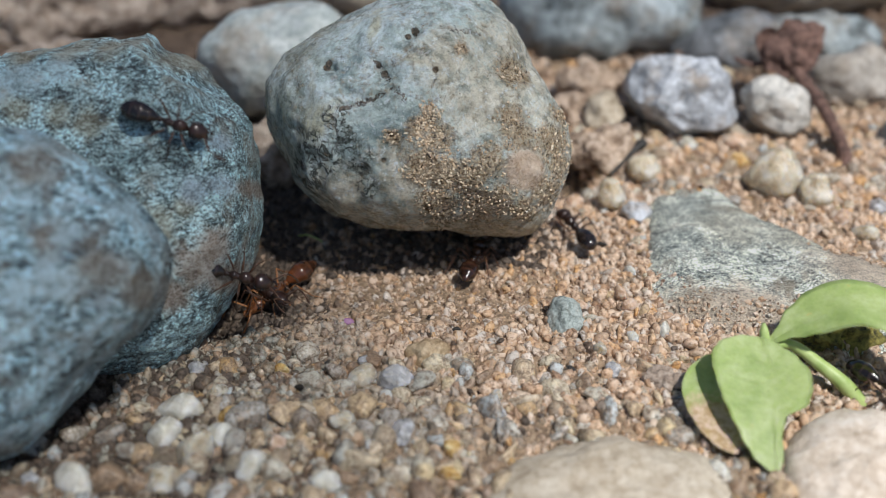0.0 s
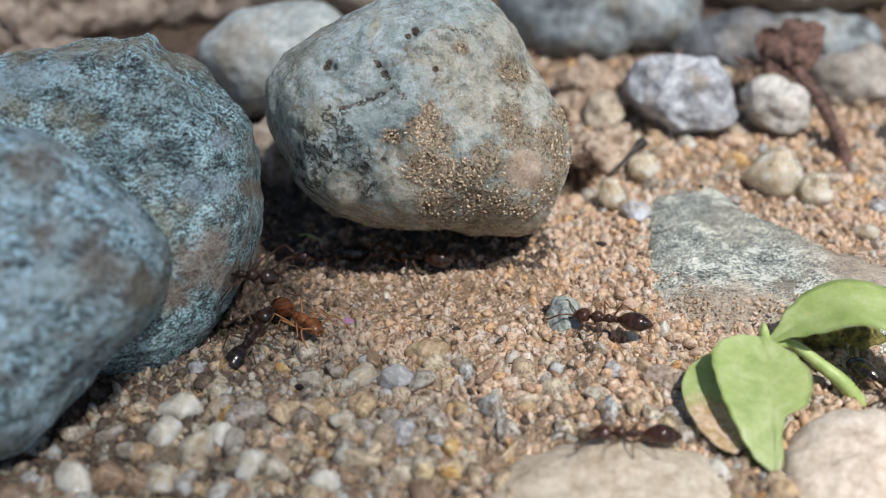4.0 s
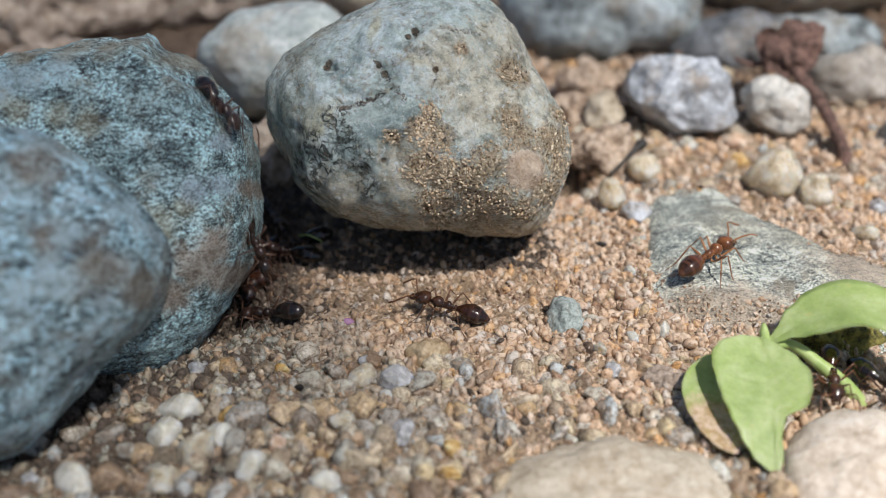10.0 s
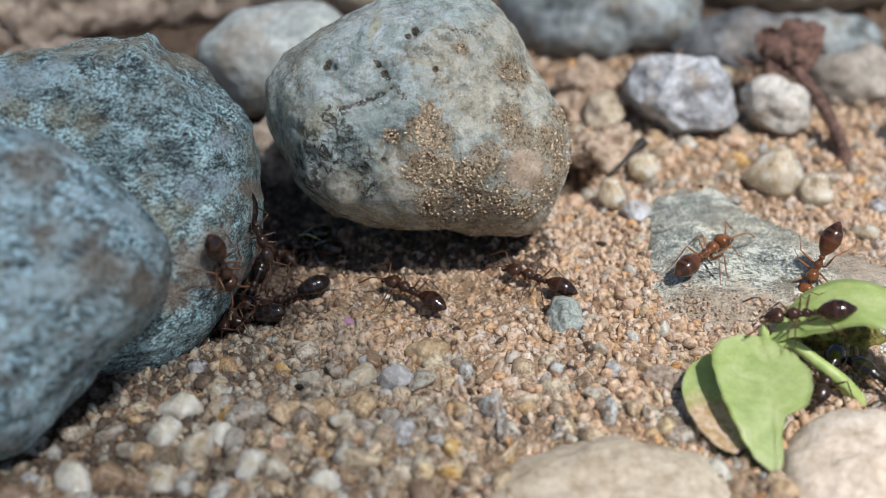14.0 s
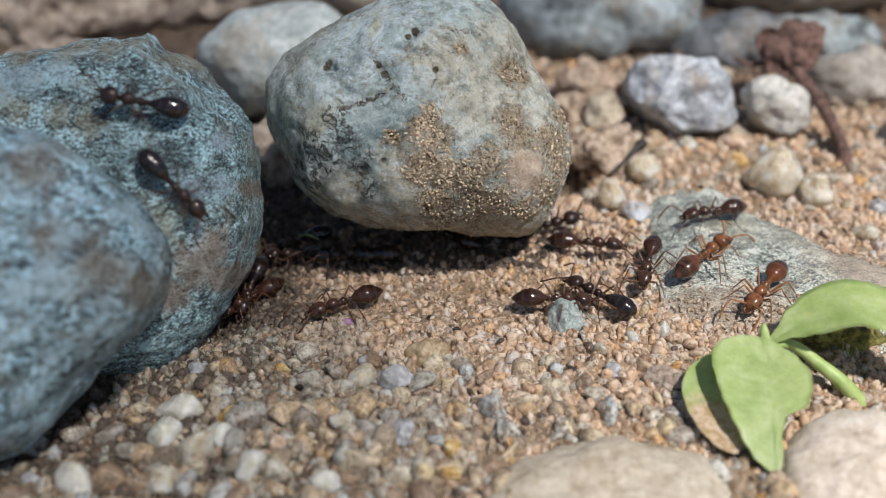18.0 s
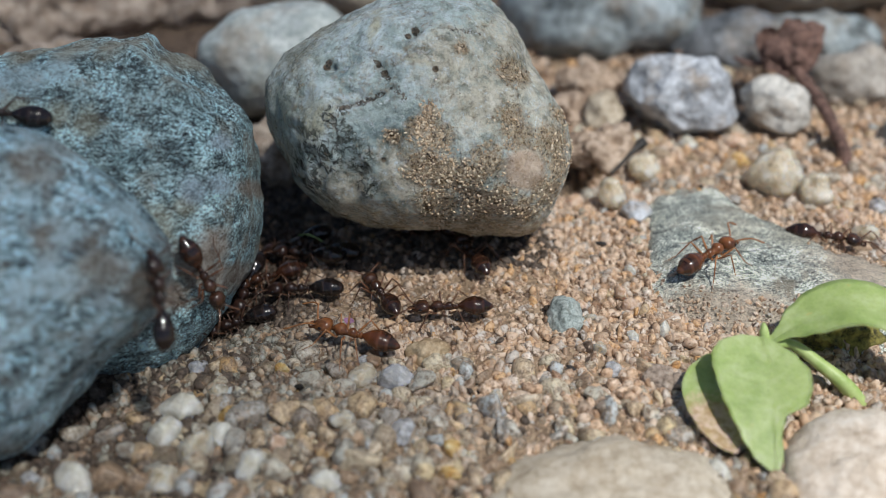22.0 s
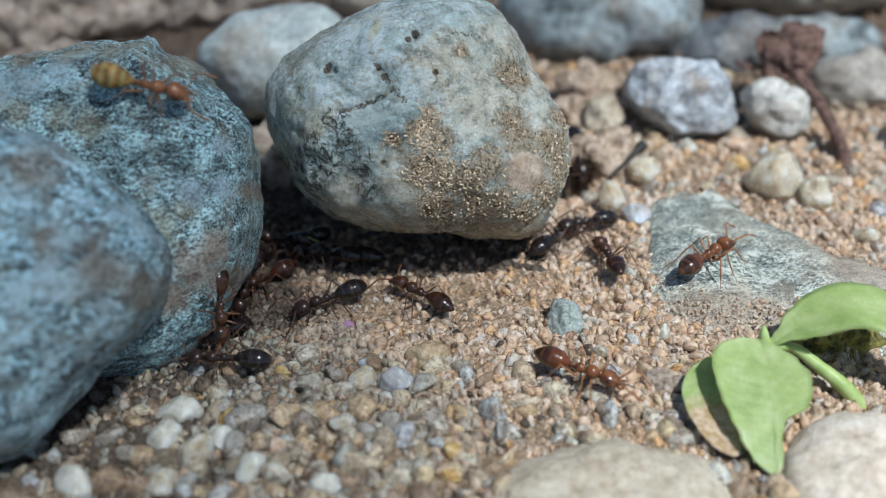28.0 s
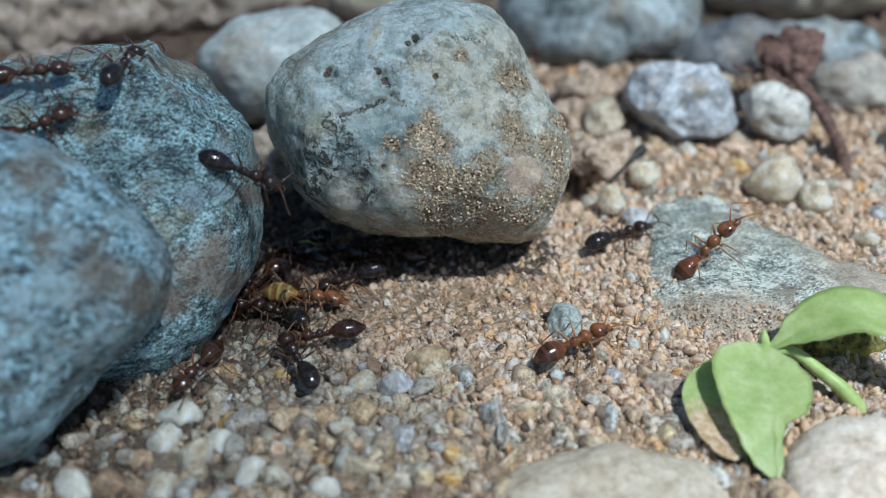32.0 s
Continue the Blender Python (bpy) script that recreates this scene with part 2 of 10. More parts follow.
def grain_material(name, per_object, coarse=False):
    """Quartz sand: each grain takes a colour of its own, clear, milky, ochre, pink, grey or dark; darkest, with some
    shade painted in, between the stones; greyer gravel lies to one side.
    """
    g = Graph(name, 0.4)
    pick = g.rand() if per_object else g.island()
    c = g.ramp(pick, [(0.0, (0.58, 0.42, 0.29)), (0.14, (0.72, 0.56, 0.42)), (0.26, (0.3, 0.19, 0.12)), (0.36, (0.66, 0.5, 0.37)), (0.46, (0.82, 0.71, 0.6)),
                      (0.56, (0.56, 0.37, 0.23)), (0.66, (0.78, 0.66, 0.54)), (0.74, (0.62, 0.36, 0.15)), (0.8, (0.6, 0.46, 0.35)), (0.9, (0.86, 0.8, 0.72)), (0.955, (0.24, 0.16, 0.11)), (1.0, (0.06, 0.045, 0.035))])
    if not per_object:
        # dark earth tones, which also paint the shade of the gaps between stones
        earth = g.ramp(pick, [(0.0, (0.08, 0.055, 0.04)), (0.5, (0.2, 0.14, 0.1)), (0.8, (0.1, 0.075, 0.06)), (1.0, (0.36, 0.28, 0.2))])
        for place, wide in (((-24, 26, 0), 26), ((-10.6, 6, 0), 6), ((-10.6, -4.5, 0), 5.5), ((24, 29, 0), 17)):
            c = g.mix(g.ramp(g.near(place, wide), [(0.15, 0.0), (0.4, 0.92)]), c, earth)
        grey = g.ramp(pick, [(0.0, (0.22, 0.22, 0.18)), (0.3, (0.38, 0.4, 0.36)), (0.5, (0.12, 0.105, 0.085)), (0.62, (0.06, 0.052, 0.045)), (0.75, (0.44, 0.45, 0.41)), (0.85, (0.34, 0.27, 0.18)), (1.0, (0.08, 0.07, 0.06))])
        c = g.mix(g.ramp(g.math("ADD", g.near((-15, -18, 0), 21), g.math("MULTIPLY", g.math("SUBTRACT", g.noise(4, 4), 0.5), 0.8)), [(0.12, 0.0), (0.45, 0.92)]), c, grey)
    mott = g.ramp(g.noise(0.3, 4, 0.75), [(0.4, (0.2, 0.13, 0.08)), (0.5, (0.95, 0.95, 0.95))])
    c = g.mix(0.8, c, mott, "MULTIPLY")
    dust = g.ramp(g.noise(1.0, 5, 0.75), [(0.48, 0.0), (0.62, 0.6)])
    c = g.mix(dust, c, (0.6, 0.39, 0.24))
    if coarse:
        c = g.ramp(pick, [(0.0, (0.66, 0.53, 0.32)), (0.18, (0.6, 0.6, 0.54)), (0.32, (0.58, 0.42, 0.24)), (0.46, (0.68, 0.67, 0.61)), (0.54, (0.5, 0.32, 0.14)), (0.62, (0.58, 0.52, 0.4)), (0.74, (0.36, 0.28, 0.2)), (0.84, (0.52, 0.57, 0.58)), (0.92, (0.42, 0.3, 0.2)), (1.0, (0.2, 0.14, 0.1))])
        c = g.mix(0.55, c, mott, "MULTIPLY")
        c = g.mix(g.ramp(g.noise(0.7, 6, 0.8), [(0.46, 0.0), (0.56, 0.85)]), c, g.ramp(g.noise(0.15, 3), [(0.4, (0.1, 0.07, 0.05)), (0.6, (0.36, 0.27, 0.19))]))
    g.bump(g.noise(0.3, 4, 0.7), 0.1, 0.7)
    g.bump(g.noise(0.1, 3, 0.6), 0.04, 0.6)
    clear = g.ramp(pick, [(0.0, 0.0), (0.14, 0.0), (0.18, 0.35), (0.2, 0.0), (0.4, 0.0), (0.46, 0.35), (0.5, 0.0), (0.62, 0.0), (0.66, 0.45), (0.69, 0.0), (0.86, 0.0), (0.9, 0.45), (0.93, 0.0)])
    return g.colour(c, g.ramp(pick, [(0.0, 0.45), (0.4, 0.2), (0.6, 0.5), (0.85, 0.15), (1.0, 0.35)]), Transmission_Weight=clear, IOR=1.4,
                    Subsurface_Weight=0.6 if coarse else 0.15, Subsurface_Radius=(0.0007, 0.0006, 0.0005), Subsurface_Scale=0.8)


def crust_material():
    """Caked sand: brown, tan and dark grains."""
    g = Graph("caked_sand", 0.55)
    c = g.ramp(g.island(), [(0.0, (0.66, 0.5, 0.33)), (0.3, (0.78, 0.65, 0.48)), (0.5, (0.46, 0.32, 0.19)), (0.65, (0.82, 0.72, 0.57)), (0.88, (0.56, 0.4, 0.25)), (1.0, (0.1, 0.07, 0.05))])
    g.bump(g.noise(0.1, 3), 0.03, 0.6)
    return g.colour(c)


def soil_material():
    g = Graph("fine_sandy_soil", 0.85)
    c = g.ramp(g.cells(0.16, out="Color"), [(0.15, (0.12, 0.08, 0.05)), (0.5, (0.27, 0.19, 0.12)), (0.85, (0.44, 0.33, 0.22))])
    c = g.mix(0.4, c, g.ramp(g.noise(4, 6, 0.7), [(0.4, (0.16, 0.11, 0.07)), (0.6, (0.36, 0.26, 0.17))]))
    # dark brown soil; near the stones it also stands for their shade
    earth_and_shade = g.ramp(g.noise(0.7, 6, 0.75), [(0.36, (0.025, 0.017, 0.012)), (0.5, (0.09, 0.06, 0.042)), (0.64, (0.24, 0.17, 0.12))])
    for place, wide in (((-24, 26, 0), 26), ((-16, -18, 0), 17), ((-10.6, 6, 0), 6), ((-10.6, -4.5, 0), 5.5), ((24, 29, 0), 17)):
        c = g.mix(g.ramp(g.math("ADD", g.near(place, wide), g.math("MULTIPLY", g.math("SUBTRACT", g.noise(3, 5), 0.5), 0.8)), [(0.15, 0.0), (0.4, 0.92)]), c, earth_and_shade)
    g.bump(g.cells(0.22), 0.12, 0.8)
    g.bump(g.noise(1.2, 5, 0.7), 0.3, 0.6)
    return g.colour(c)


def clod_material():
    g = Graph("crumbly_brown_earth", 0.9)
    c = g.ramp(g.noise(1.0, 6, 0.75), [(0.32, (0.08, 0.06, 0.045)), (0.46, (0.36, 0.28, 0.22)), (0.64, (0.62, 0.54, 0.46))])
    g.bump(g.noise(0.5, 5, 0.75), 0.3, 0.9)
    return g.colour(c)


def bank_material():
    g = Graph("pinkish_crumbly_soil", 0.9)
    c = g.ramp(g.noise(0.6, 6, 0.78), [(0.38, (0.16, 0.1, 0.07)), (0.48, (0.5, 0.37, 0.27)), (0.6, (0.7, 0.57, 0.45))])
    g.bump(g.noise(0.5, 6, 0.75), 0.35, 0.9)
    return g.colour(c)


def quartz_material(name, deep, mid, pale, clear=0.06):
    g = Graph(name, 0.25)
    c = g.ramp(g.noise(1.0, 5, 0.7, dist=0.4), [(0.36, deep), (0.5, mid), (0.62, pale)])
    dirt = g.ramp(g.noise(0.8, 6, 0.8), [(0.58, 0.0), (0.68, 0.45)])
    c = g.mix(dirt, c, (0.36, 0.25, 0.16))
    g.bump(g.noise(0.5, 5, 0.7), 0.16, 0.7)
    g.bump(g.noise(0.12, 3, 0.6), 0.04, 0.6)
    return g.colour(c, g.ramp(g.noise(0.6, 4), [(0.4, 0.15), (0.6, 0.45)]), Transmission_Weight=clear, IOR=1.45, Subsurface_Weight=0.8, Subsurface_Radius=(0.001, 0.0009, 0.0007), Subsurface_Scale=1.0)


def leaf_material(name, withered=False):
    g = Graph(name, 0.42)
    c = g.ramp(g.noise(1.4, 4, 0.6), [(0.35, (0.25, 0.36, 0.11)), (0.5, (0.32, 0.44, 0.15)), (0.65, (0.4, 0.52, 0.22))])
    cell = g.ramp(g.cells(0.22), [(0.0, (0.8, 0.85, 0.6)), (0.6, (1, 1, 1))])
    c = g.mix(0.5, c, cell, "MULTIPLY")
    brown = g.ramp(g.noise(0.9, 3, 0.7), [(0.66, 0.0), (0.74, 0.6)])
    c = g.mix(brown, c, (0.5, 0.42, 0.14))
    if withered:
        c = g.mix(g.ramp(g.math("ADD", g.near((12.6, -16.4, 0.8), 3.4), g.math("MULTIPLY", g.math("SUBTRACT", g.noise(0.7, 5, 0.75), 0.5), 0.9)), [(0.1, 0.0), (0.4, 0.92)]), c,
                  g.ramp(g.noise(0.4, 4, 0.7), [(0.4, (0.4, 0.26, 0.13)), (0.6, (0.66, 0.5, 0.36))]))
    g.bump(g.noise(0.5, 3), 0.08, 0.4)
    g.bump(g.cells(0.22), 0.03, 0.4)
    return g.colour(c, 0.5, Subsurface_Weight=0.5, Subsurface_Radius=(0.0006, 0.0008, 0.0003), Subsurface_Scale=1.0)


def simple(name, dark, pale, size, rough, bump=0.05, **more):
    g = Graph(name, rough)
    c = g.ramp(g.noise(size, 5, 0.65), [(0.35, dark), (0.65, pale)])
    g.bump(g.noise(size * 0.4, 4, 0.6), bump, 0.6)
    return g.colour(c, rough, **more)


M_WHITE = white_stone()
TAN, PALE_BLUE, PINK_TAN, SLATE = (0.4, 0.36, 0.26), (0.5, 0.68, 0.76), (0.44, 0.34, 0.27), (0.09, 0.11, 0.11)
M_SCHIST = schist("blue_grey_schist", 2.0, (0.75, 0.96, 1.04), 1.0, contrast=1.5, patches=[
    ([(4.2, 5.0, 1.8), (5.9, 4.8, 1.6), (2.9, 2.4, 2.0), (5.4, 2.0, 2.0), (0.9, 5.2, 1.2)], SLATE, 0.4),
    ([(-1.4, 6.0, 1.4), (0.1, 6.6, 1.1), (-2.4, 5.8, 1.3)], PALE_BLUE, 0.8),
    ([(4.7, 7.9, 1.6), (2.3, 8.0, 1.6), (0.2, 7.9, 1.6), (6.2, 7.3, 1.0), (-2.0, 7.6, 1.4)], TAN, 0.75),
    ([(1.6, 3.9, 1.1), (0.2, 4.3, 1.0), (-1.7, 4.5, 1.0), (5.0, -0.9, 1.3), (6.2, -0.1, 0.8)], (0.46, 0.42, 0.28), 0.55),
    # pale blue spots painted for glints on the lower right
    ([(7.6, 3.1, 0.7), (7.6, 1.0, 0.9), (6.6, 0.7, 1.0)], (0.48, 0.62, 0.74), 0.7),
    ([(7.3, -2.0, 1.3), (8.8, 1.0, 0.7), (6.5, -2.9, 1.6), (7.6, -3.4, 1.3), (5.2, -4.2, 1.6)], PINK_TAN, 0.75)])
M_SCHIST_NEAR = schist("blue_grey_schist_near", 1.8, (0.74, 0.96, 1.1), 1.6, contrast=1.3, dust=0.5, mottle=0.6, patches=[
    ([(1.9, 5.6, 1.8), (3.1, 2.5, 1.2), (5.2, 1.1, 1.6), (6.3, 0.3, 1.3)], (0.24, 0.19, 0.14), 0.7),
    ([(3.7, 2.6, 0.9), (5.5, 3.7, 0.8), (2.0, 4.1, 0.6), (3.6, 0.6, 1.0), (1.9, 0.1, 1.0)], PALE_BLUE, 0.7)])
M_SLAB = schist("dusty_grey_green_slab", 2.9, (1.1, 1.0, 0.9), 0.85, dust=0.9, contrast=0.95, stretch=(1.0, 1.5, 1.8), on_face=False, patches=[
    ([((-4.0, -6.3, 2.2), 4.6), ((-1.5, -5.6, 2.6), 4.0), ((5.5, -1.2, 2.2), 4.6), ((9.0, -3.2, 2.0), 4.5)], (0.74, 0.6, 0.46), 0.85),
    ([((-1.0, 2.5, 2.8), 3.0), ((2.2, 1.5, 2.8), 2.4)], (0.6, 0.56, 0.44), 0.55),
    ([((-3.0, 4.5, 2.8), 2.6), ((-4.6, 1.0, 2.8), 2.4)], (0.34, 0.4, 0.38), 0.4)])
M_BACK_WHITE = plain_stone("whitish_stone", (0.26, 0.31, 0.31), (0.52, 0.57, 0.54), (0.74, 0.78, 0.77), 2.6, 0.4, brown=0.7)
M_BACK_GREY = plain_stone("grey_stone", (0.07, 0.08, 0.08), (0.24, 0.28, 0.29), (0.5, 0.57, 0.6), 4.0, brown=0.75)
# the grey stone again, darkened in colour to stand for shade
M_GREY_SHADED = plain_stone("shaded_grey_stone", (0.04, 0.045, 0.045), (0.14, 0.15, 0.16), (0.3, 0.32, 0.35), 3.0, brown=0.6)
M_BACK_TAN = plain_stone("dusty_tan_stone", (0.16, 0.14, 0.12), (0.34, 0.31, 0.27), (0.5, 0.46, 0.41), 2.0, brown=0.4)
M_PEBBLE_GREY = plain_stone("speckled_grey_pebble", (0.1, 0.11, 0.12), (0.38, 0.4, 0.43), (0.64, 0.68, 0.74), 1.5, 0.45, brown=0.8)
M_PEBBLE_PALE = plain_stone("pale_veined_pebble", (0.16, 0.17, 0.17), (0.48, 0.46, 0.42), (0.7, 0.68, 0.63), 1.8, 0.4, brown=0.5)
M_PEBBLE_GREEN = plain_stone("grey_green_pebble", (0.1, 0.12, 0.11), (0.3, 0.35, 0.33), (0.52, 0.58, 0.56), 0.7, brown=0.2)
M_TAN = plain_stone("tan_stone", (0.28, 0.22, 0.15), (0.48, 0.41, 0.31), (0.62, 0.56, 0.46), 2.2, brown=0.4)
M_PALE = plain_stone("pale_cream_stone", (0.45, 0.36, 0.27), (0.68, 0.58, 0.47), (0.78, 0.71, 0.62), 2.2, brown=0.25)
M_BROWN_GRAIN = plain_stone("ochre_grain", (0.2, 0.13, 0.07), (0.42, 0.3, 0.17), (0.6, 0.48, 0.32), 0.9, brown=0.4)
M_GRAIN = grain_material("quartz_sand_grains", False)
M_PEBBLE = grain_material("quartz_pebbles", True, True)
M_GRAVEL = grain_material("quartz_gravel", False, True)
M_CRUST = crust_material()
M_SOIL = soil_material()
M_CLOD = clod_material()
M_BANK = bank_material()
M_CRUMB = simple("shade_dark_earth_crumbs", (0.02, 0.014, 0.01), (0.16, 0.12, 0.09), 0.25, 0.75, 0.1)
M_QUARTZ = quartz_material("yellowish_quartz", (0.58, 0.47, 0.32), (0.76, 0.68, 0.54), (0.86, 0.82, 0.73), 0.35)
M_QUARTZ_WHITE = quartz_material("milky_quartz", (0.5, 0.47, 0.39), (0.64, 0.62, 0.55), (0.76, 0.75, 0.71))
M_QUARTZ_PINK = quartz_material("pinkish_quartz", (0.42, 0.27, 0.18), (0.6, 0.43, 0.32), (0.72, 0.58, 0.48), 0.04)
M_QUARTZ_OCHRE = quartz_material("ochre_quartz", (0.36, 0.2, 0.07), (0.58, 0.38, 0.15), (0.7, 0.55, 0.32), 0.05)
M_QUARTZ_GREY = quartz_material("smoky_quartz", (0.25, 0.25, 0.25), (0.44, 0.44, 0.45), (0.68, 0.68, 0.7), 0.1)
M_LEAF = leaf_material("fresh_green_leaf")
M_LEAF_OLD = leaf_material("withering_leaf", True)
M_STEM = simple("pale_green_stalk", (0.3, 0.42, 0.12), (0.45, 0.55, 0.22), 0.8, 0.45)
M_DRY = simple("dry_brown_plant", (0.05, 0.026, 0.02), (0.24, 0.14, 0.11), 0.5, 0.8, 0.3)
M_MOSS = simple("dark_olive_moss", (0.025, 0.025, 0.008), (0.34, 0.3, 0.07), 0.5, 0.8, 0.25)
M_CHAR = simple("charred_twig", (0.01, 0.009, 0.008), (0.05, 0.045, 0.04), 0.4, 0.6, 0.1)
M_PURPLE = simple("purple_speck", (0.2, 0.08, 0.18), (0.38, 0.2, 0.34), 0.3, 0.5)


# ---- mesh helpers ----
def mesh_object(name, verts, faces, material, parent=None, smooth=True, label=""):
    me = bpy.data.meshes.new(name)
    me.from_pydata([(x * MM, y * MM, z * MM) for x, y, z in verts], [], faces)
    me.materials.append(material)
    if smooth:
        me.polygons.foreach_set("use_smooth", [True] * len(me.polygons))
    me.update()
    ob = new(name, me)
    if parent is not None:
        ob.parent = parent
    if label:
        tagged(ob, label)
    return ob


def ring_value(values, a):
    """A smooth closed curve through evenly spaced values, at the angle a."""
    n = len(values)
    u = (a / (2 * math.pi)) % 1.0 * n
    i = int(u)
    f = u - i
    p0, p1, p2, p3 = (values[(i + k) % n] for k in (-1, 0, 1, 2))
    return 0.5 * (2 * p1 + (p2 - p0) * f + (2 * p0 - 5 * p1 + 4 * p2 - p3) * f * f + (3 * p1 - p0 - 3 * p2 + p3) * f ** 3)


def stone(name, centre, ring, front, back, material, lean=TILT, turn=0.0, nu=72, nv=36, square=0.8, lumps=0.5, grit=0.12, knobs=0.0, size=3.0, seed=0, pits=(), cuts=()):
    """A stone: a rounded body whose outline about its leaning axis is given by ring, with its own depth to both sides, lumps and grit."""
    la, tu = radians(lean), radians(turn)
    spin = Matrix.Rotation(tu, 3, "Z")
    ux = spin @ Vector((1, 0, 0))
    uv = spin @ Vector((0, math.sin(la), math.cos(la)))
    uw = spin @ Vector((0, -math.cos(la), math.sin(la)))
    shift = Vector((seed * 7.3, seed * 3.1, seed * 5.7))
    verts, faces = [], []

    def point(a, b):
        cb, sb = math.cos(b), math.sin(b)
        c = abs(cb) ** square
        s = math.copysign(abs(sb) ** square, sb)
        r = ring_value(ring, a)
        p = ux * (c * r * math.cos(a)) + uv * (c * r * math.sin(a)) + uw * (s * (front if s > 0 else back))
        for n, far in cuts:
            over = p.dot(Vector(n)) - far - 0.25 * noise.noise(p / 1.3 + shift)
            if over > 0:
                p = p - Vector(n) * (over * 0.9)
        d = p.normalized()
        q = p / size + shift
        h = lumps * noise.noise(q) + lumps * 0.5 * noise.noise(q * 2.3)
        h += knobs * (0.5 - 2 * abs(noise.noise(p / 1.9 + shift)))
        h += grit * (noise.noise(p / 0.7 + shift) + 0.6 * noise.noise(p / 0.3 + shift))
        for (px, py), w, deep in pits:
            if s > -0.2:
                k = ((p.dot(ux) - px) ** 2 + (p.dot(uv) - py) ** 2) / (w * w)
                if k < 6:
                    h -= deep * math.exp(-k)
        return p + d * h

    verts.append(tuple(point(0, -math.pi / 2)))
    for j in range(1, nv):
        b = -math.pi / 2 + math.pi * j / nv
        for i in range(nu):
            verts.append(tuple(point(2 * math.pi * i / nu, b)))
    verts.append(tuple(point(0, math.pi / 2)))
    last = len(verts) - 1
    for i in range(nu):
        k = (i + 1) % nu
        faces.append((0, 1 + k, 1 + i))
        faces.append((last, 1 + (nv - 2) * nu + i, 1 + (nv - 2) * nu + k))
        for j in range(nv - 2):
            faces.append((1 + j * nu + i, 1 + j * nu + k, 1 + (j + 1) * nu + k, 1 + (j + 1) * nu + i))
    ob = mesh_object(name, verts, faces, material)
    ob.location = Vector(centre) * MM
    return ob


def tube(points, radii, sides=8):
    """Vertices and faces of a tapering round rod along points."""
    verts, faces = [], []
    pts = [Vector(p) for p in points]
    for i, p in enumerate(pts):
        d = (pts[min(i + 1, len(pts) - 1)] - pts[max(i - 1, 0)]).normalized()
        a = d.cross(Vector((0.31, 0.2, 1))).normalized()
        b = d.cross(a)
        for k in range(sides):
            w = 2 * math.pi * k / sides
            verts.append(tuple(p + (a * math.cos(w) + b * math.sin(w)) * radii[i]))
    for i in range(len(pts) - 1):
        for k in range(sides):
            j = (k + 1) % sides
            faces.append((i * sides + k, i * sides + j, (i + 1) * sides + j, (i + 1) * sides + k))
    faces.append(tuple(reversed(range(sides))))
    faces.append(tuple(range((len(pts) - 1) * sides, len(pts) * sides)))
    return verts, faces


def bent(points, n):
    """A smooth line through a few points, in n steps between each two."""
    pts = [Vector(p) for p in points]
    out = []
    for i in range(len(pts) - 1):
        p0, p1, p2, p3 = pts[max(i - 1, 0)], pts[i], pts[i + 1], pts[min(i + 2, len(pts) - 1)]
        for k in range(n):
            f = k / n
            out.append(0.5 * (2 * p1 + (p2 - p0) * f + (2 * p0 - 5 * p1 + 4 * p2 - p3) * f * f + (3 * p1 - p0 - 3 * p2 + p3) * f ** 3))
    out.append(pts[-1])
    return out


# ---- ground: one sheet of sandy soil from here to the horizon ----
def height(x, y):
    """The sand's height: gentle swells, a hollow under the big pebble, a bank behind."""
    h = 0.35 * noise.noise((x / 9, y / 9, 0)) + 0.18 * noise.noise((x / 3.5, y / 3.5, 4))
    h -= 0.9 * math.exp(-(((x + 2) / 9) ** 2 + ((y - 4) / 5) ** 2))
    h -= 1.2 * math.exp(-(((x + 10.5) / 2.6) ** 2 + ((y + 1.5) / 5) ** 2))
    h -= 3.6 * math.exp(-(((x - 8.0) / 1.0) ** 2 + ((y - 7.8) / 1.7) ** 2))
    h -= 1.6 * math.exp(-(((x + 12.2) / 1.7) ** 2 + ((y + 5.5) / 2.6) ** 2))
    h += 0.75 * math.exp(-(((x - 11.0) / 1.5) ** 2 + ((y + 2.5) / 4.5) ** 2))
    h += 0.75 * math.exp(-(((x - 14.5) / 4) ** 2 + ((y + 8.2) / 1.5) ** 2))
    h += 0.9 * math.exp(-(((x - 10) / 4) ** 2 + ((y - 11) / 3) ** 2))
    return h


def build_ground():
    xs = [-60000, -6000, -900, -250, -110, -70] + [i * 0.6 for i in range(-85, 86)] + [70, 110, 250, 900, 6000, 60000]
    ys = [-60000, -6000, -900, -250, -110, -60] + [i * 0.6 for i in range(-60, 81)] + [60, 110, 250, 900, 6000, 60000]
    verts, faces = [], []
    for y in ys:
        for x in xs:
            near = abs(x) < 60 and -40 < y < 55
            verts.append((x, y, height(x, y) + 0.08 + 0.12 * noise.noise((x, y, 9)) if near else 0.2 * noise.noise((x / 90, y / 90, 2))))
    nx = len(xs)
    for j in range(len(ys) - 1):
        for i in range(nx - 1):
            faces.append((j * nx + i, j * nx + i + 1, (j + 1) * nx + i + 1, (j + 1) * nx + i))
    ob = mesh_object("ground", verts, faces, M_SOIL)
    tagged(ob, "dry tan sandy soil between the stones", "ground", kind="structure")


build_ground()

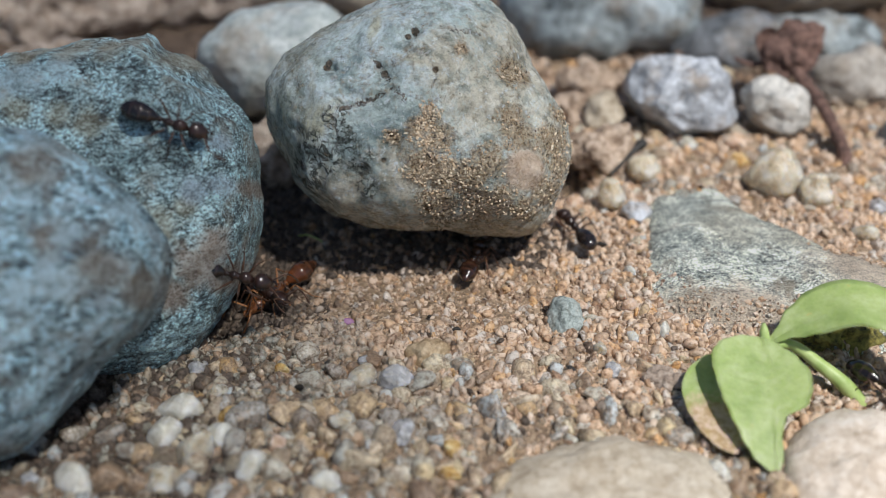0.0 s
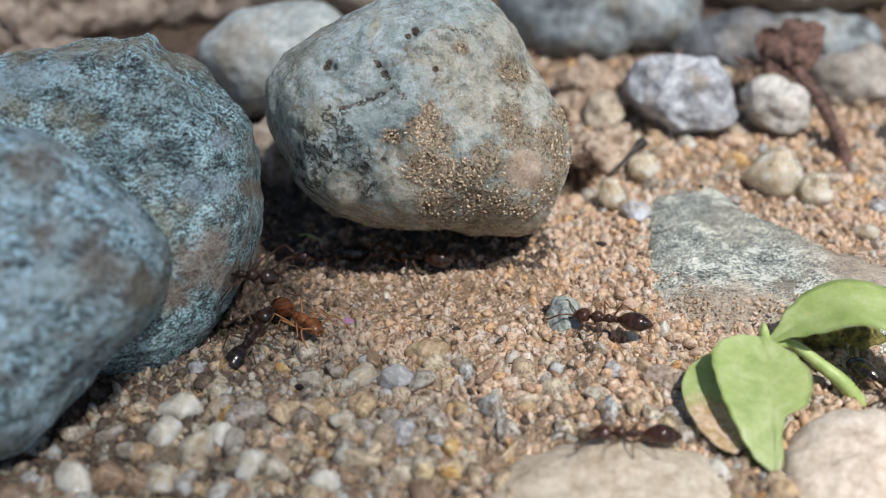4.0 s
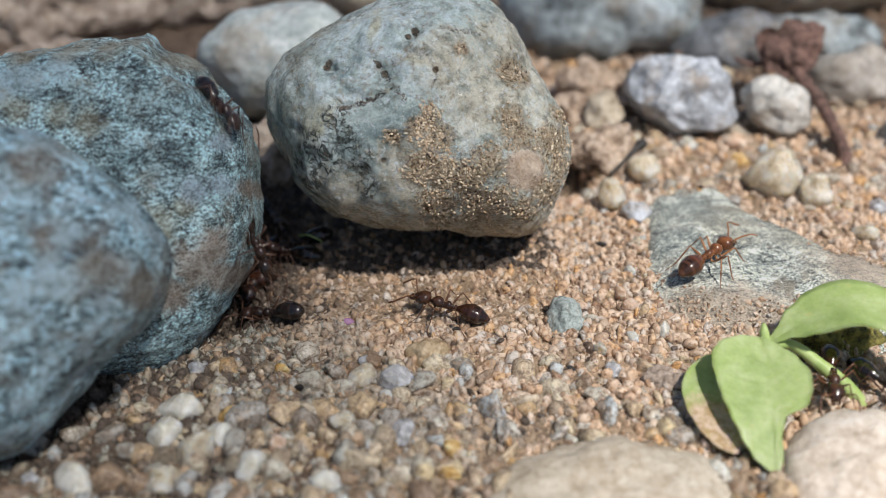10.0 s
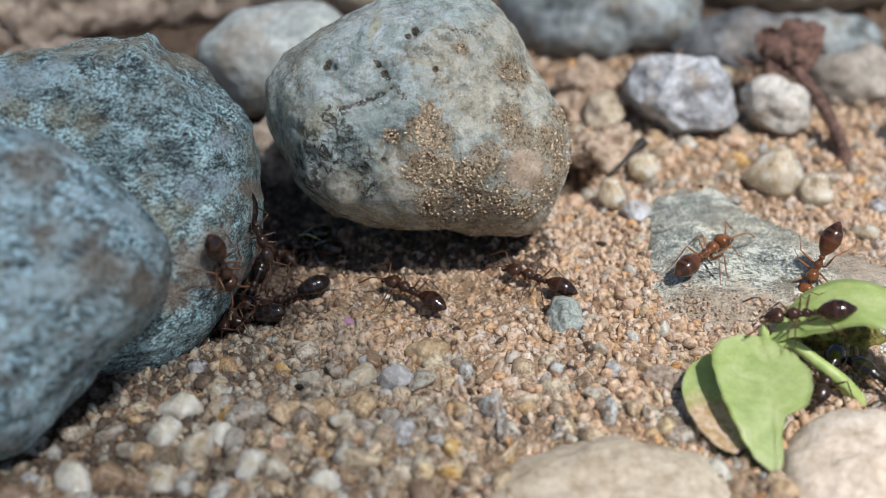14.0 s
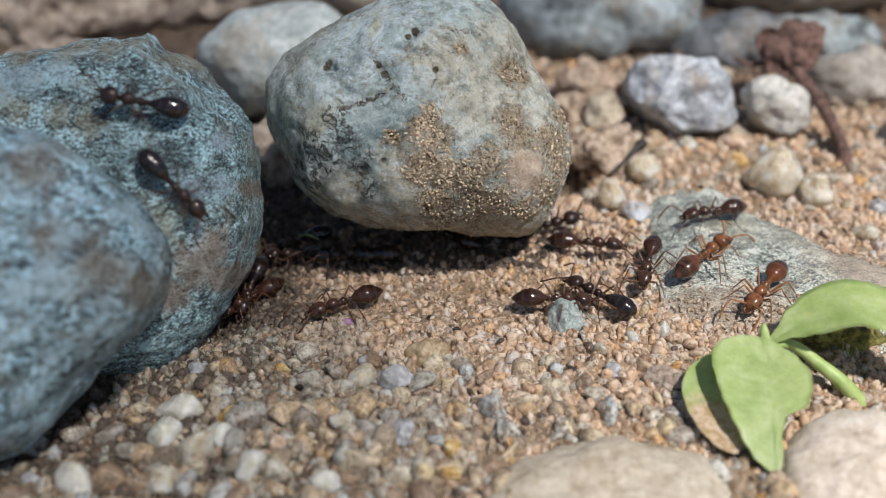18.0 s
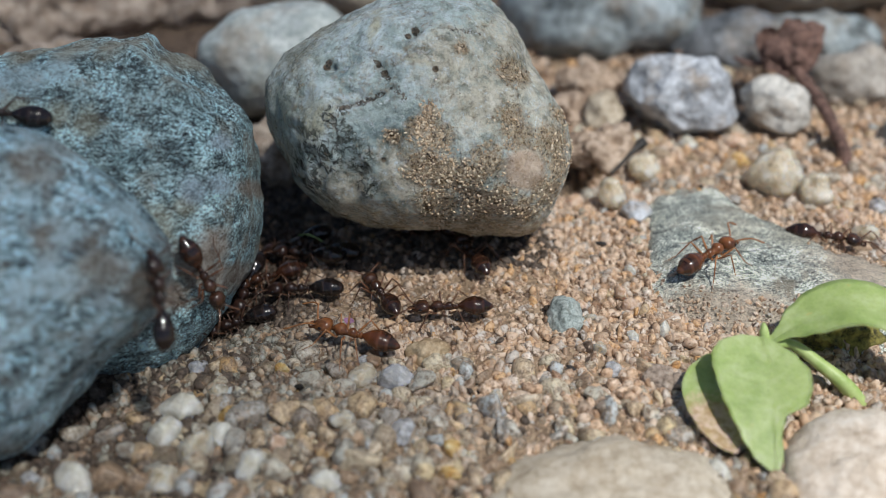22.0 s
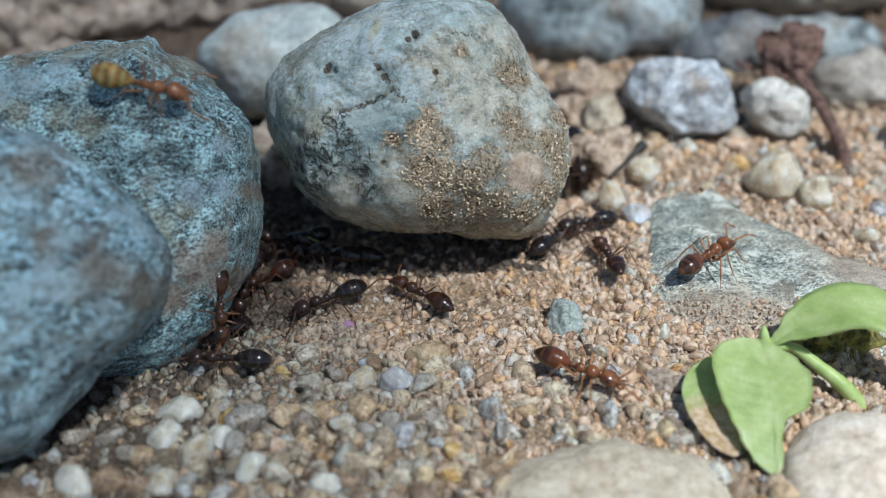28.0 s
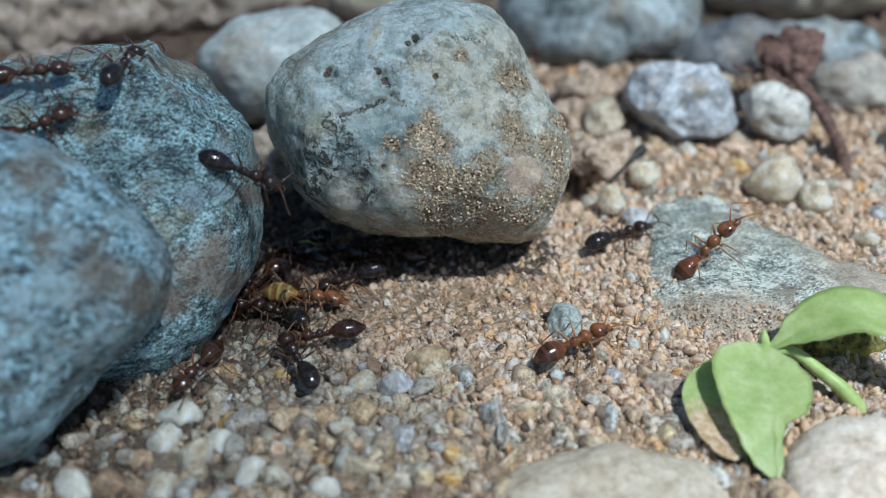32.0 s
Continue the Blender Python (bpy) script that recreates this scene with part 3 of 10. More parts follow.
# ---- the stones ----
LEAN_RING = [7.63, 7.17, 7.0, 7.13, 7.46, 7.02, 6.78, 6.87, 6.87, 7.13, 7.68, 8.37, 8.38, 7.83, 7.48, 7.07, 6.58, 6.2, 6.1, 6.22, 7.1, 8.48, 8.59, 8.26]
PITS = [((-4.72, 2.25), 0.32, 0.6), ((-0.25, 3.95), 0.4, 0.6), ((-0.6, 3.75), 0.25, 0.35), ((-3.7, 0.95), 0.2, 0.3), ((-1.75, -2.55), 0.22, 0.35), ((-1.7, 1.75), 0.25, 0.25), ((-2.0, 2.2), 0.22, 0.25), ((4.3, 2.15), 0.55, 0.28), ((0.8, 1.8), 0.25, 0.25), ((2.1, 3.2), 0.25, 0.22),
        ((-2.0, -2.8), 0.2, 0.25), ((-4.0, -2.2), 0.22, 0.25), ((-6.3, 1.2), 0.25, 0.2), ((1.8, -2.3), 0.15, 0.2), ((2.6, -0.4), 0.6, 0.3), ((-1.4, -1.6), 0.7, 0.25), ((0.3, -0.2), 0.8, 0.2)]
PITS += [((-3.8 + 0.1 * i, 0.04 + 0.038 * i + 0.07 * math.sin(0.9 * i)), 0.16, 0.1) for i in range(27)]
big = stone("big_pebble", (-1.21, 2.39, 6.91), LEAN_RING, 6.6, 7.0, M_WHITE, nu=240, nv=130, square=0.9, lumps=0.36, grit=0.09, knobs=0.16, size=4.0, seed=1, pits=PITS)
tagged(big, "rounded pale grey-white pebble with pits and a sandy brown crust", "stone")
left = stone("schist_rock", (-18.4, -4.14, 5.42),
             [8.73, 9.21, 9.4, 9.4, 10.1, 9.7, 9.1, 8.8, 8.9, 9.91, 10.89, 10.11, 9.33, 9.25, 9.13, 8.82, 9.13, 8.77, 8.85, 9.04, 9.37, 8.89, 8.63, 8.72],
             6.0, 8.0, M_SCHIST, nu=200, nv=110, square=0.7, lumps=0.45, grit=0.13, knobs=0.1, size=4.0, seed=2,
             cuts=[((-0.1, 0.3, 0.95), 7.9), ((0.1, -0.72, 0.68), 5.6), ((0.62, 0.3, 0.72), 8.4)])
tagged(left, "blue-grey schist rock with a broad sloping face", "rock")
near_rock = stone("schist_rock", (-19.33, -13.02, 6.68),
                  [6.6, 7.01, 6.94, 6.8, 6.73, 6.99, 7.55, 8.42, 9.51, 9.82, 8.34, 7.7, 7.64, 8.13, 9.26, 8.95, 9.26, 8.35, 7.45, 6.38, 5.62, 5.24, 5.4, 6.03],
                  5.0, 6.0, M_SCHIST_NEAR, nu=120, nv=70, square=0.85, lumps=0.4, grit=0.08, size=4.0, seed=3)
tagged(near_rock, "mottled blue-grey rock leaning on a larger schist rock", "rock")
ob = stone("white_stone", (-10.87, 16.97, 3.31), [5.45, 5.11, 5.0, 4.48, 3.87, 3.61, 3.75, 4.28, 4.74, 5.26, 4.46, 4.16, 4.32, 3.95, 4.0, 4.3, 5.18, 4.99],
           4.2, 5.0, M_BACK_WHITE, lumps=0.4, seed=4)
tagged(ob, "whitish rounded stone behind the big pebble", "stone")
ob = stone("grey_stone", (11.87, 28.34, 2.12), [7.03, 6.73, 6.05, 5.67, 5.12, 5.24, 5.96, 6.49, 7.57, 7.76, 7.37, 6.56, 5.49, 4.86, 4.32, 4.36, 5.59, 7.47],
           5.0, 6.0, M_BACK_GREY, lumps=0.7, seed=5)
tagged(ob, "large dull grey stone at the back", "stone")
ob = stone("grey_pebble", (15.51, 13.93, 2.47), [3.34, 3.18, 2.92, 2.74, 2.37, 2.37, 2.89, 3.55, 3.73, 3.5, 2.9, 2.4, 2.34, 2.47, 2.5, 2.83, 3.44, 3.62],
           2.4, 2.6, M_PEBBLE_GREY, nu=110, nv=60, square=0.62, lumps=0.3, grit=0.08, knobs=0.12, seed=6, size=1.6, cuts=[((0.0, -0.5, 0.87), 2.2), ((0.1, -0.95, 0.3), 2.0), ((0.8, -0.5, 0.33), 2.9), ((-0.6, -0.5, 0.62), 2.6)])
tagged(ob, "speckled light grey pebble lying on the sand", "pebble")
ob = stone("grey_pebble", (21.68, 13.47, 1.8), [2.16, 1.83, 1.71, 1.89, 2.07, 2.39, 1.89, 1.81, 1.62, 1.7, 1.96, 2.18], 1.8, 2.0, M_PEBBLE_PALE, nu=90, nv=48, square=0.62, lumps=0.25, grit=0.07, knobs=0.1, seed=7, size=1.3, cuts=[((0.1, -0.4, 0.91), 1.5), ((-0.2, -0.95, 0.25), 1.4), ((0.75, -0.55, 0.36), 1.7)])
tagged(ob, "small squarish grey pebble beside a dry stalk", "pebble")
slab = stone("flat_rock", (17.26, -1.92, -1.5), [6.66, 4.86, 4.23, 4.32, 5.29, 8.6, 8.95, 7.14, 6.46, 6.57, 7.13, 8.13, 8.21, 7.68, 8.02, 9.42, 9.86, 11.0],
             2.9, 2.5, M_SLAB, lean=90, nu=160, nv=110, square=0.6, lumps=0.5, grit=0.1, knobs=0.1, size=4.0, seed=8)
tagged(slab, "flat grey-green slab sunk in the sand, dusted tan", "rock")
ob = stone("flat_stone", (7.5, -19.25, -1.3), [5.99, 5.99, 4.76, 4.43, 4.17, 4.33, 5.09, 6.11, 6.42, 5.05, 4.03, 3.73, 4.27, 5.41], 2.4, 2.5, M_TAN, lean=90, square=0.7, lumps=0.3, seed=9)
tagged(ob, "low rounded tan-grey stone half buried in sand", "stone")
ob = stone("cream_stone", (18.71, -17.57, -0.9), [3.22, 3.59, 3.56, 3.6, 3.65, 3.46, 3.59, 4.39, 3.84, 3.54, 2.96, 3.31], 2.6, 2.5, M_PALE, lean=90, square=0.8, lumps=0.4, seed=10)
tagged(ob, "pale cream stone below the seedling", "stone")


def oval(a, b, wob, seed, n=14):
    rnd = random.Random(seed)
    return [a * b / math.hypot(b * math.cos(2 * math.pi * i / n), a * math.sin(2 * math.pi * i / n)) * rnd.uniform(1 - wob, 1 + wob) for i in range(n)]


LOOSE = [  # name, centre, half width, half height, half depth, material, label, category
    ("earth_clod", (9.9, 17.2, 1.2), 1.8, 1.5, 1.4, M_BANK, "pinkish crumbly clod behind the big pebble", "clod"),
    ("earth_clod", (8.4, 14.3, 0.8), 1.5, 1.2, 1.2, M_BANK, "pinkish crumbly clod behind the big pebble", "clod"),
    ("earth_clod", (11.7, 16.6, 1.0), 1.5, 1.3, 1.2, M_BANK, "pinkish crumbly clod beside a grey pebble", "clod"),
    ("earth_clod", (-29.7, 31.0, 0.9), 7.6, 4.6, 4.5, M_CLOD, "brown crumbly clod of earth at the back", "clod"),
    ("brown_stone", (-18.2, 34.0, 0.9), 6.8, 3.6, 4.5, M_CLOD, "dusty brown stone at the back", "stone"),
    ("tan_stone", (28.6, 34.6, 1.2), 8.5, 2.6, 5.0, M_TAN, "long tan-grey stone at the back", "stone"),
    ("white_stone", (29.1, 19.1, 0.9), 4.0, 2.2, 2.6, M_BACK_TAN, "dusty tan stone behind the dry stalk", "stone"),
    ("quartz_pebble", (19.96, 5.96, 1.3), 1.55, 1.5, 1.4, M_QUARTZ, "rounded milky yellow quartz pebble", "pebble"),
    ("quartz_pebble", (22.06, 4.59, 1.0), 0.95, 1.1, 0.95, M_QUARTZ, "small milky quartz pebble", "pebble"),
    ("quartz_pebble", (10.03, 4.38, 0.9), 0.8, 0.95, 0.7, M_QUARTZ, "small yellowish quartz pebble", "pebble"),
    ("quartz_pebble", (12.26, 7.24, 1.0), 1.0, 0.85, 0.8, M_QUARTZ, "glassy quartz pebble beside a black twig", "pebble"),
    ("quartz_pebble", (10.4, 13.2, 1.4), 1.3, 1.6, 1.2, M_TAN, "dull quartz pebble on the sand bank", "pebble"),
    ("green_pebble", (6.38, -6.78, 0.25), 1.05, 1.1, 0.9, M_PEBBLE_GREEN, "small flaky grey-green pebble on the sand", "pebble"),
    ("ochre_pebble", (-0.68, -9.61, 0.1), 1.05, 0.95, 1.0, M_BROWN_GRAIN, "ochre brown rounded pebble", "pebble"),
    ("earth_clod", (10.3, 9.4, 0.9), 2.1, 1.6, 1.6, M_BANK, "crumbly clod of earth beside the big pebble", "clod"),
    ("earth_clod", (11.3, -11.6, 0.15), 1.25, 0.8, 0.9, M_CLOD, "dark grey crumbly earth beside the seedling", "clod"),
    ("grey_pebble", (11.3, 3.2, 0.4), 0.85, 0.6, 0.7, M_PEBBLE_GREY, "small grey pebble at the slab's edge", "pebble"),
    ("earth_clod", (-25.5, 20.0, 0.6), 5.6, 2.6, 3.4, M_CLOD, "low brown clod behind the schist rock", "clod"),
    # clod added to keep the shaded gap dark
    ("earth_clod", (-9.4, 9.6, 0.4), 3.0, 2.6, 2.4, M_CLOD, "crumbly earth added to darken the gap between two stones", "clod"),
    ("grey_stone", (32.0, 12.0, 0.6), 4.0, 1.8, 2.5, M_BACK_GREY, "low grey stone behind the sand", "stone"),
    ("brown_stone", (-3.0, 33.0, 1.0), 5.5, 3.4, 4.0, M_TAN, "brown stone far behind the big pebble", "stone"),
    ("grey_stone", (27.4, 25.0, 0.9), 5.0, 2.0, 3.0, M_BACK_GREY, "low grey stone behind the dry flower", "stone"),
    ("dark_stone", (22.0, 25.5, 0.0), 5.5, 2.6, 3.5, M_GREY_SHADED, "grey stone at the back, with shade put into its colour", "stone"),
    ("schist_rock", (-33.0, 8.0, 3.0), 7.0, 6.0, 7.0, M_SCHIST, "grey schist rock beyond the larger rock", "rock"),
]
for i, (name, c, a, b, d, m, label, cat) in enumerate(LOOSE):
    crumbly = m in (M_CLOD, M_BANK)
    hard = m not in (M_CLOD, M_BANK, M_QUARTZ)
    ob = stone(name, c, oval(a, b, 0.16 if crumbly else 0.1, 100 + i), d, d, m, nu=110 if crumbly else 60, nv=56 if crumbly else 30, square=0.85, lumps=0.2 * b if crumbly else 0.14 * b,
               grit=0.16 if crumbly else 0.05, knobs=0.6 if crumbly else 0.08 * b if hard else 0.0, size=max(0.6, b * (0.6 if hard or crumbly else 1.3)), seed=20 + i,
               cuts=[((0.3, -0.75, 0.59), 0.82 * d), ((-0.6, -0.5, 0.62), 0.85 * a), ((0.8, -0.3, 0.52), 0.85 * a)] if b < 2.3 else ())
    tagged(ob, label, cat)

# ---- the seedling, the dry flower head, the twig ----
def leaf_blade(name, line, left, right, parent, cup=0.25, thick=0.07, steps=10, across=6, side=None, label="", material=M_LEAF):
    """A leaf along a bent midrib, with half widths to its left and right along its length, folded up a little at the rib."""
    mid = bent(line, steps)
    n = len(mid)
    rows = []
    for i, p in enumerate(mid):
        d = (mid[min(i + 1, n - 1)] - mid[max(i - 1, 0)]).normalized()
        s = Vector(side) if side else d.cross(Vector((0, 0, 1)))
        s = (s - d * s.dot(d)).normalized()
        up = s.cross(d).normalized()
        if up.z < 0:
            up = -up
        u = i / (n - 1) * (len(left) - 1)
        k = min(int(u), len(left) - 2)
        f = u - k
        f = f * f * (3 - 2 * f) if 0 < k < len(left) - 2 else f
        lw = left[k] + (left[k + 1] - left[k]) * f
        rw = right[k] + (right[k + 1] - right[k]) * f
        row = []
        for j in range(-across, across + 1):
            v = j / across
            w = rw if v > 0 else lw
            lift = cup * abs(v) ** 1.5 * w * 0.5 - 0.05 * math.exp(-(v * 9) ** 2) + 0.05 * noise.noise((i * 0.5, j * 0.7, len(name)))
            row.append(p + s * (v * w) + up * lift)
        rows.append((row, up))
    verts = [tuple(q) for row, up in rows for q in row] + [tuple(q - up * thick) for row, up in rows for q in row]
    w = 2 * across + 1
    half = n * w
    faces = []
    for i in range(n - 1):
        for j in range(w - 1):
            a, b, c, d = i * w + j, i * w + j + 1, (i + 1) * w + j + 1, (i + 1) * w + j
            faces.append((a, b, c, d))
            faces.append((half + d, half + c, half + b, half + a))
        for j in (0, w - 1):
            a, b = i * w + j, (i + 1) * w + j
            faces.append((a, b, half + b, half + a))
    for i in (0, n - 1):
        for j in range(w - 1):
            a, b = i * w + j, i * w + j + 1
            faces.append((a, b, half + b, half + a))
    return mesh_object(name, verts, faces, material, parent, label=label)


plant = new("seedling")
tagged(plant, "small green seedling with broad leaves, one torn", "plant")
leaf_blade("leaf", [(15.13, -11.40, 2.89), (15.11, -13.38, 2.33), (14.94, -15.63, 1.57), (14.79, -18.00, 0.45)],
           [0.9, 2.2, 2.58, 2.62, 2.5, 2.3, 1.97, 1.55, 1.05, 0.1], [0.05, 0.8, 1.55, 2.0, 1.98, 1.75, 0.62, 0.4, 0.4, 0.08], plant, side=(1, 0, -0.05), steps=16, across=8, label="broad leaf with a bite out of its edge")
leaf_blade("leaf", [(15.6, -11.4, 2.5), (17.3, -10.9, 3.4), (19.6, -10.8, 4.2), (21.8, -11.6, 3.7), (23.6, -12.8, 2.5)],
           [0.12, 0.5, 1.2, 1.7, 1.9, 1.9, 1.7, 1.2, 0.6, 0.05], [0.12, 0.4, 1.0, 1.4, 1.6, 1.6, 1.4, 1.1, 0.6, 0.05], plant, label="arching leaf")
leaf_blade("leaf", [(14.7, -11.6, 1.9), (13.3, -12.3, 1.5), (12.6, -13.6, 1.3), (12.7, -15.3, 0.9), (13.2, -16.9, 0.6)],
           [0.2, 0.8, 1.2, 1.35, 1.3, 1.2, 1.0, 0.7, 0.1], [0.2, 0.8, 1.2, 1.35, 1.4, 1.3, 1.1, 0.8, 0.1], plant, label="lower leaf with a withered brown tip", material=M_LEAF_OLD)
v, f = tube(bent([(15.5, -11.5, 2.4), (16.8, -11.2, 2.2), (18.2, -11.8, 1.4), (19.3, -12.4, 0.7), (20.3, -12.9, -0.4)], 5), [0.2 + 0.012 * i for i in range(21)], 10)
mesh_object("stem", v, f, M_STEM, plant)
v, f = tube(bent([(15.5, -11.4, 2.4), (15.35, -11.2, 2.9), (15.3, -11.0, 3.4)], 4), [0.2, 0.22, 0.24, 0.25, 0.24, 0.22, 0.17, 0.12, 0.04], 10)
mesh_object("bud", v, f, M_STEM, plant)

# an unseen feathery plant, added to arch high over the stones: its leaflets thin the sun on their far and left side
def frond(line, reach, parent):
    """A pinnate leaf: a thin rib with narrow leaflets to both sides and gaps between them."""
    mid = bent(line, 10)
    verts, faces = tube(mid, [1.0 - 0.02 * i for i in range(len(mid))], 6)
    n = len(mid)
    for i in range(1, n):
        d = (mid[min(i + 1, n - 1)] - mid[i - 1]).normalized()
        side = d.cross(Vector((0, 0, 1))).normalized()
        for s in (-1, 1):
            u = i / (n - 1)
            long = reach * (0.35 + 0.65 * math.sin(math.pi * min(1.0, u * 0.9 + 0.12)) ** 0.6)
            base = len(verts)
            for k in range(6):
                v = k / 5
                p = mid[i] + side * (s * long * v) + d * (long * 0.18 * v) + Vector((0, 0, -4 * v * v))
                w = 0.52 * math.sin(math.pi * min(0.97, 0.12 + 0.88 * v)) ** 0.5
                for q in (p - d * w, p + d * w):
                    verts.append(tuple(q))
                    verts.append(tuple(q - Vector((0, 0, 0.25))))
            for k in range(5):
                a = base + 4 * k
                faces += [(a, a + 2, a + 6, a + 4), (a + 1, a + 5, a + 7, a + 3), (a, a + 4, a + 5, a + 1), (a + 2, a + 3, a + 7, a + 6)]
            faces += [(base, base + 1, base + 3, base + 2), (base + 20, base + 22, base + 23, base + 21)]
    return mesh_object("frond", verts, faces, M_LEAF, parent)


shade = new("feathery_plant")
shade.location = (0.027, -0.078, 0)
tagged(shade, "unseen plant with feathery fronds, added to shade the stones", "plant")
v, f = tube(bent([(96, 92, -1), (92, 84, 70), (78, 66, 150), (60, 46, 205), (46, 36, 226)], 6), [2.6 - 0.06 * i for i in range(25)], 12)
mesh_object("stem", v, f, M_STEM, shade)
frond([(46, 36, 226), (40, 12, 232), (34, -14, 232), (30, -40, 226), (28, -62, 216)], 25, shade)
frond([(46, 36, 226), (64, 37, 232), (86, 36, 230), (116, 34, 220)], 20, shade)
frond([(46, 36, 226), (28, 46, 232), (6, 54, 230), (-24, 60, 220)], 20, shade)

dry = new("dry_flower")
tagged(dry, "withered brown flower head on a bent dry stalk", "dead flower")
v, f = tube(bent([(22.9, 15.9, 3.6), (23.7, 14.3, 2.9), (24.5, 12.0, 2.1), (25.1, 9.6, 0.9), (25.2, 8.8, 0.1)], 6), [0.34 + 0.12 * abs(math.sin(i * 0.9)) for i in range(25)], 9)
mesh_object("stalk", v, f, M_DRY, dry)
head = stone("flower_head", (23.0, 16.3, 4.3), [1.6, 2.5, 2.0, 1.7, 1.9, 1.3, 1.3, 1.5], 0.8, 1.0, M_DRY, nu=64, nv=32, square=1.25, lumps=0.35, knobs=0.22, grit=0.16, size=1.1, seed=71)
head.parent = dry
for k in range(4):
    a = 2 * math.pi * k / 5 + 0.1
    tip = Vector((22.6 + 2.0 * math.cos(a), 16.6 + 1.2 * math.sin(a), 4.7 + 1.4 * math.sin(a)))
    base = Vector((22.9, 15.9, 3.6))
    mid = base.lerp(tip, 0.55) + Vector((0.2 * math.sin(k * 3), 0.4, 0.3 * math.cos(k * 2)))
    rib = bent([base, mid, tip], 6)
    verts, faces = [], []
    wide = [0.4, 0.8, 1.1, 1.25, 1.3, 1.3, 1.2, 1.05, 0.95, 0.8, 0.7, 0.55, 0.35]
    for i, p in enumerate(rib):
        d = (tip - base).normalized()
        s = d.cross(Vector((0, -0.8, 0.6))).normalized()
        up = s.cross(d)
        for j in range(-3, 4):
            crumple = 0.35 * noise.noise((i * 0.45, j * 0.6, k * 3.7)) + 0.12 * noise.noise((i * 1.3, j * 1.3, k * 5))
            verts.append(tuple(p + s * (j / 3 * wide[i]) + up * (0.3 * (j / 3) ** 2 * wide[i] + crumple)))
    for i, p in enumerate(list(verts)):
        verts.append((p[0], p[1] + 0.1, p[2] - 0.05))
    h = 13 * 7
    for i in range(12):
        for j in range(6):
            q = (i * 7 + j, i * 7 + j + 1, i * 7 + j + 8, i * 7 + j + 7)
            faces.append(q)
            faces.append(tuple(h + x for x in reversed(q)))
        for j in (0, 6):
            faces.append((i * 7 + j, i * 7 + j + 7, h + i * 7 + j + 7, h + i * 7 + j))
    mesh_object("petal", verts, faces, M_DRY, dry)
v, f = tube(bent([(21.6, 16.6, 3.5), (20.6, 16.8, 3.2), (19.8, 16.9, 3.4), (19.3, 17.0, 3.6)], 4), [0.25 - 0.012 * i for i in range(13)], 7)
mesh_object("sepal", v, f, M_DRY, dry)

v, f = tube(bent([(10.2, 6.9, 0.7), (11.0, 7.5, 1.2), (11.7, 8.2, 1.6), (12.5, 9.1, 1.8)], 5), [0.1, 0.11, 0.13, 0.12, 0.13, 0.12, 0.12, 0.13, 0.14, 0.15, 0.17, 0.2, 0.28, 0.36, 0.33, 0.15], 9)
twig = mesh_object("twig", v, f, M_CHAR)
tagged(twig, "short charred black twig on the sand", "twig")
ob = stone("moss_tuft", (19.8, -8.6, 0.5), oval(2.5, 1.0, 0.15, 5), 0.9, 0.9, M_MOSS, nu=120, nv=60, lumps=0.4, grit=0.35, size=0.6, seed=61)
tagged(ob, "dark olive moss tuft in the seedling's shade", "moss")
ob = stone("petal_scrap", (-5.1, -7.0, 0.25), oval(0.5, 0.25, 0.1, 6), 0.15, 0.15, M_PURPLE, nu=16, nv=8, lumps=0.05, grit=0.02, size=0.4, seed=62)
tagged(ob, "tiny purple flower scrap on the sand", "petal scrap")


# ---- loose pebbles: a few shared shapes, each pebble a thing ----
def pebble_mesh(seed, sub, cuts=6, deep=0.75):
    rnd = random.Random(seed)
    bm = bmesh.new()
    bmesh.ops.create_icosphere(bm, subdivisions=sub, radius=1.0)
    planes = [(Vector((rnd.gauss(0, 1), rnd.gauss(0, 1), rnd.gauss(0, 1))).normalized(), rnd.uniform(0.45, 0.8)) for _ in range(cuts)]
    sx, sy, sz = rnd.uniform(0.85, 1.3), rnd.uniform(0.7, 1.05), rnd.uniform(0.6, 0.9)
    for v in bm.verts:
        v.co *= 1 + 0.22 * noise.noise(v.co * 1.3 + Vector((seed, 0, 0)))
        for n, d in planes:
            over = v.co.dot(n) - d
            if over > 0:
                v.co -= n * over * deep
        v.co.x *= sx
        v.co.y *= sy
        v.co.z *= sz
    return bm


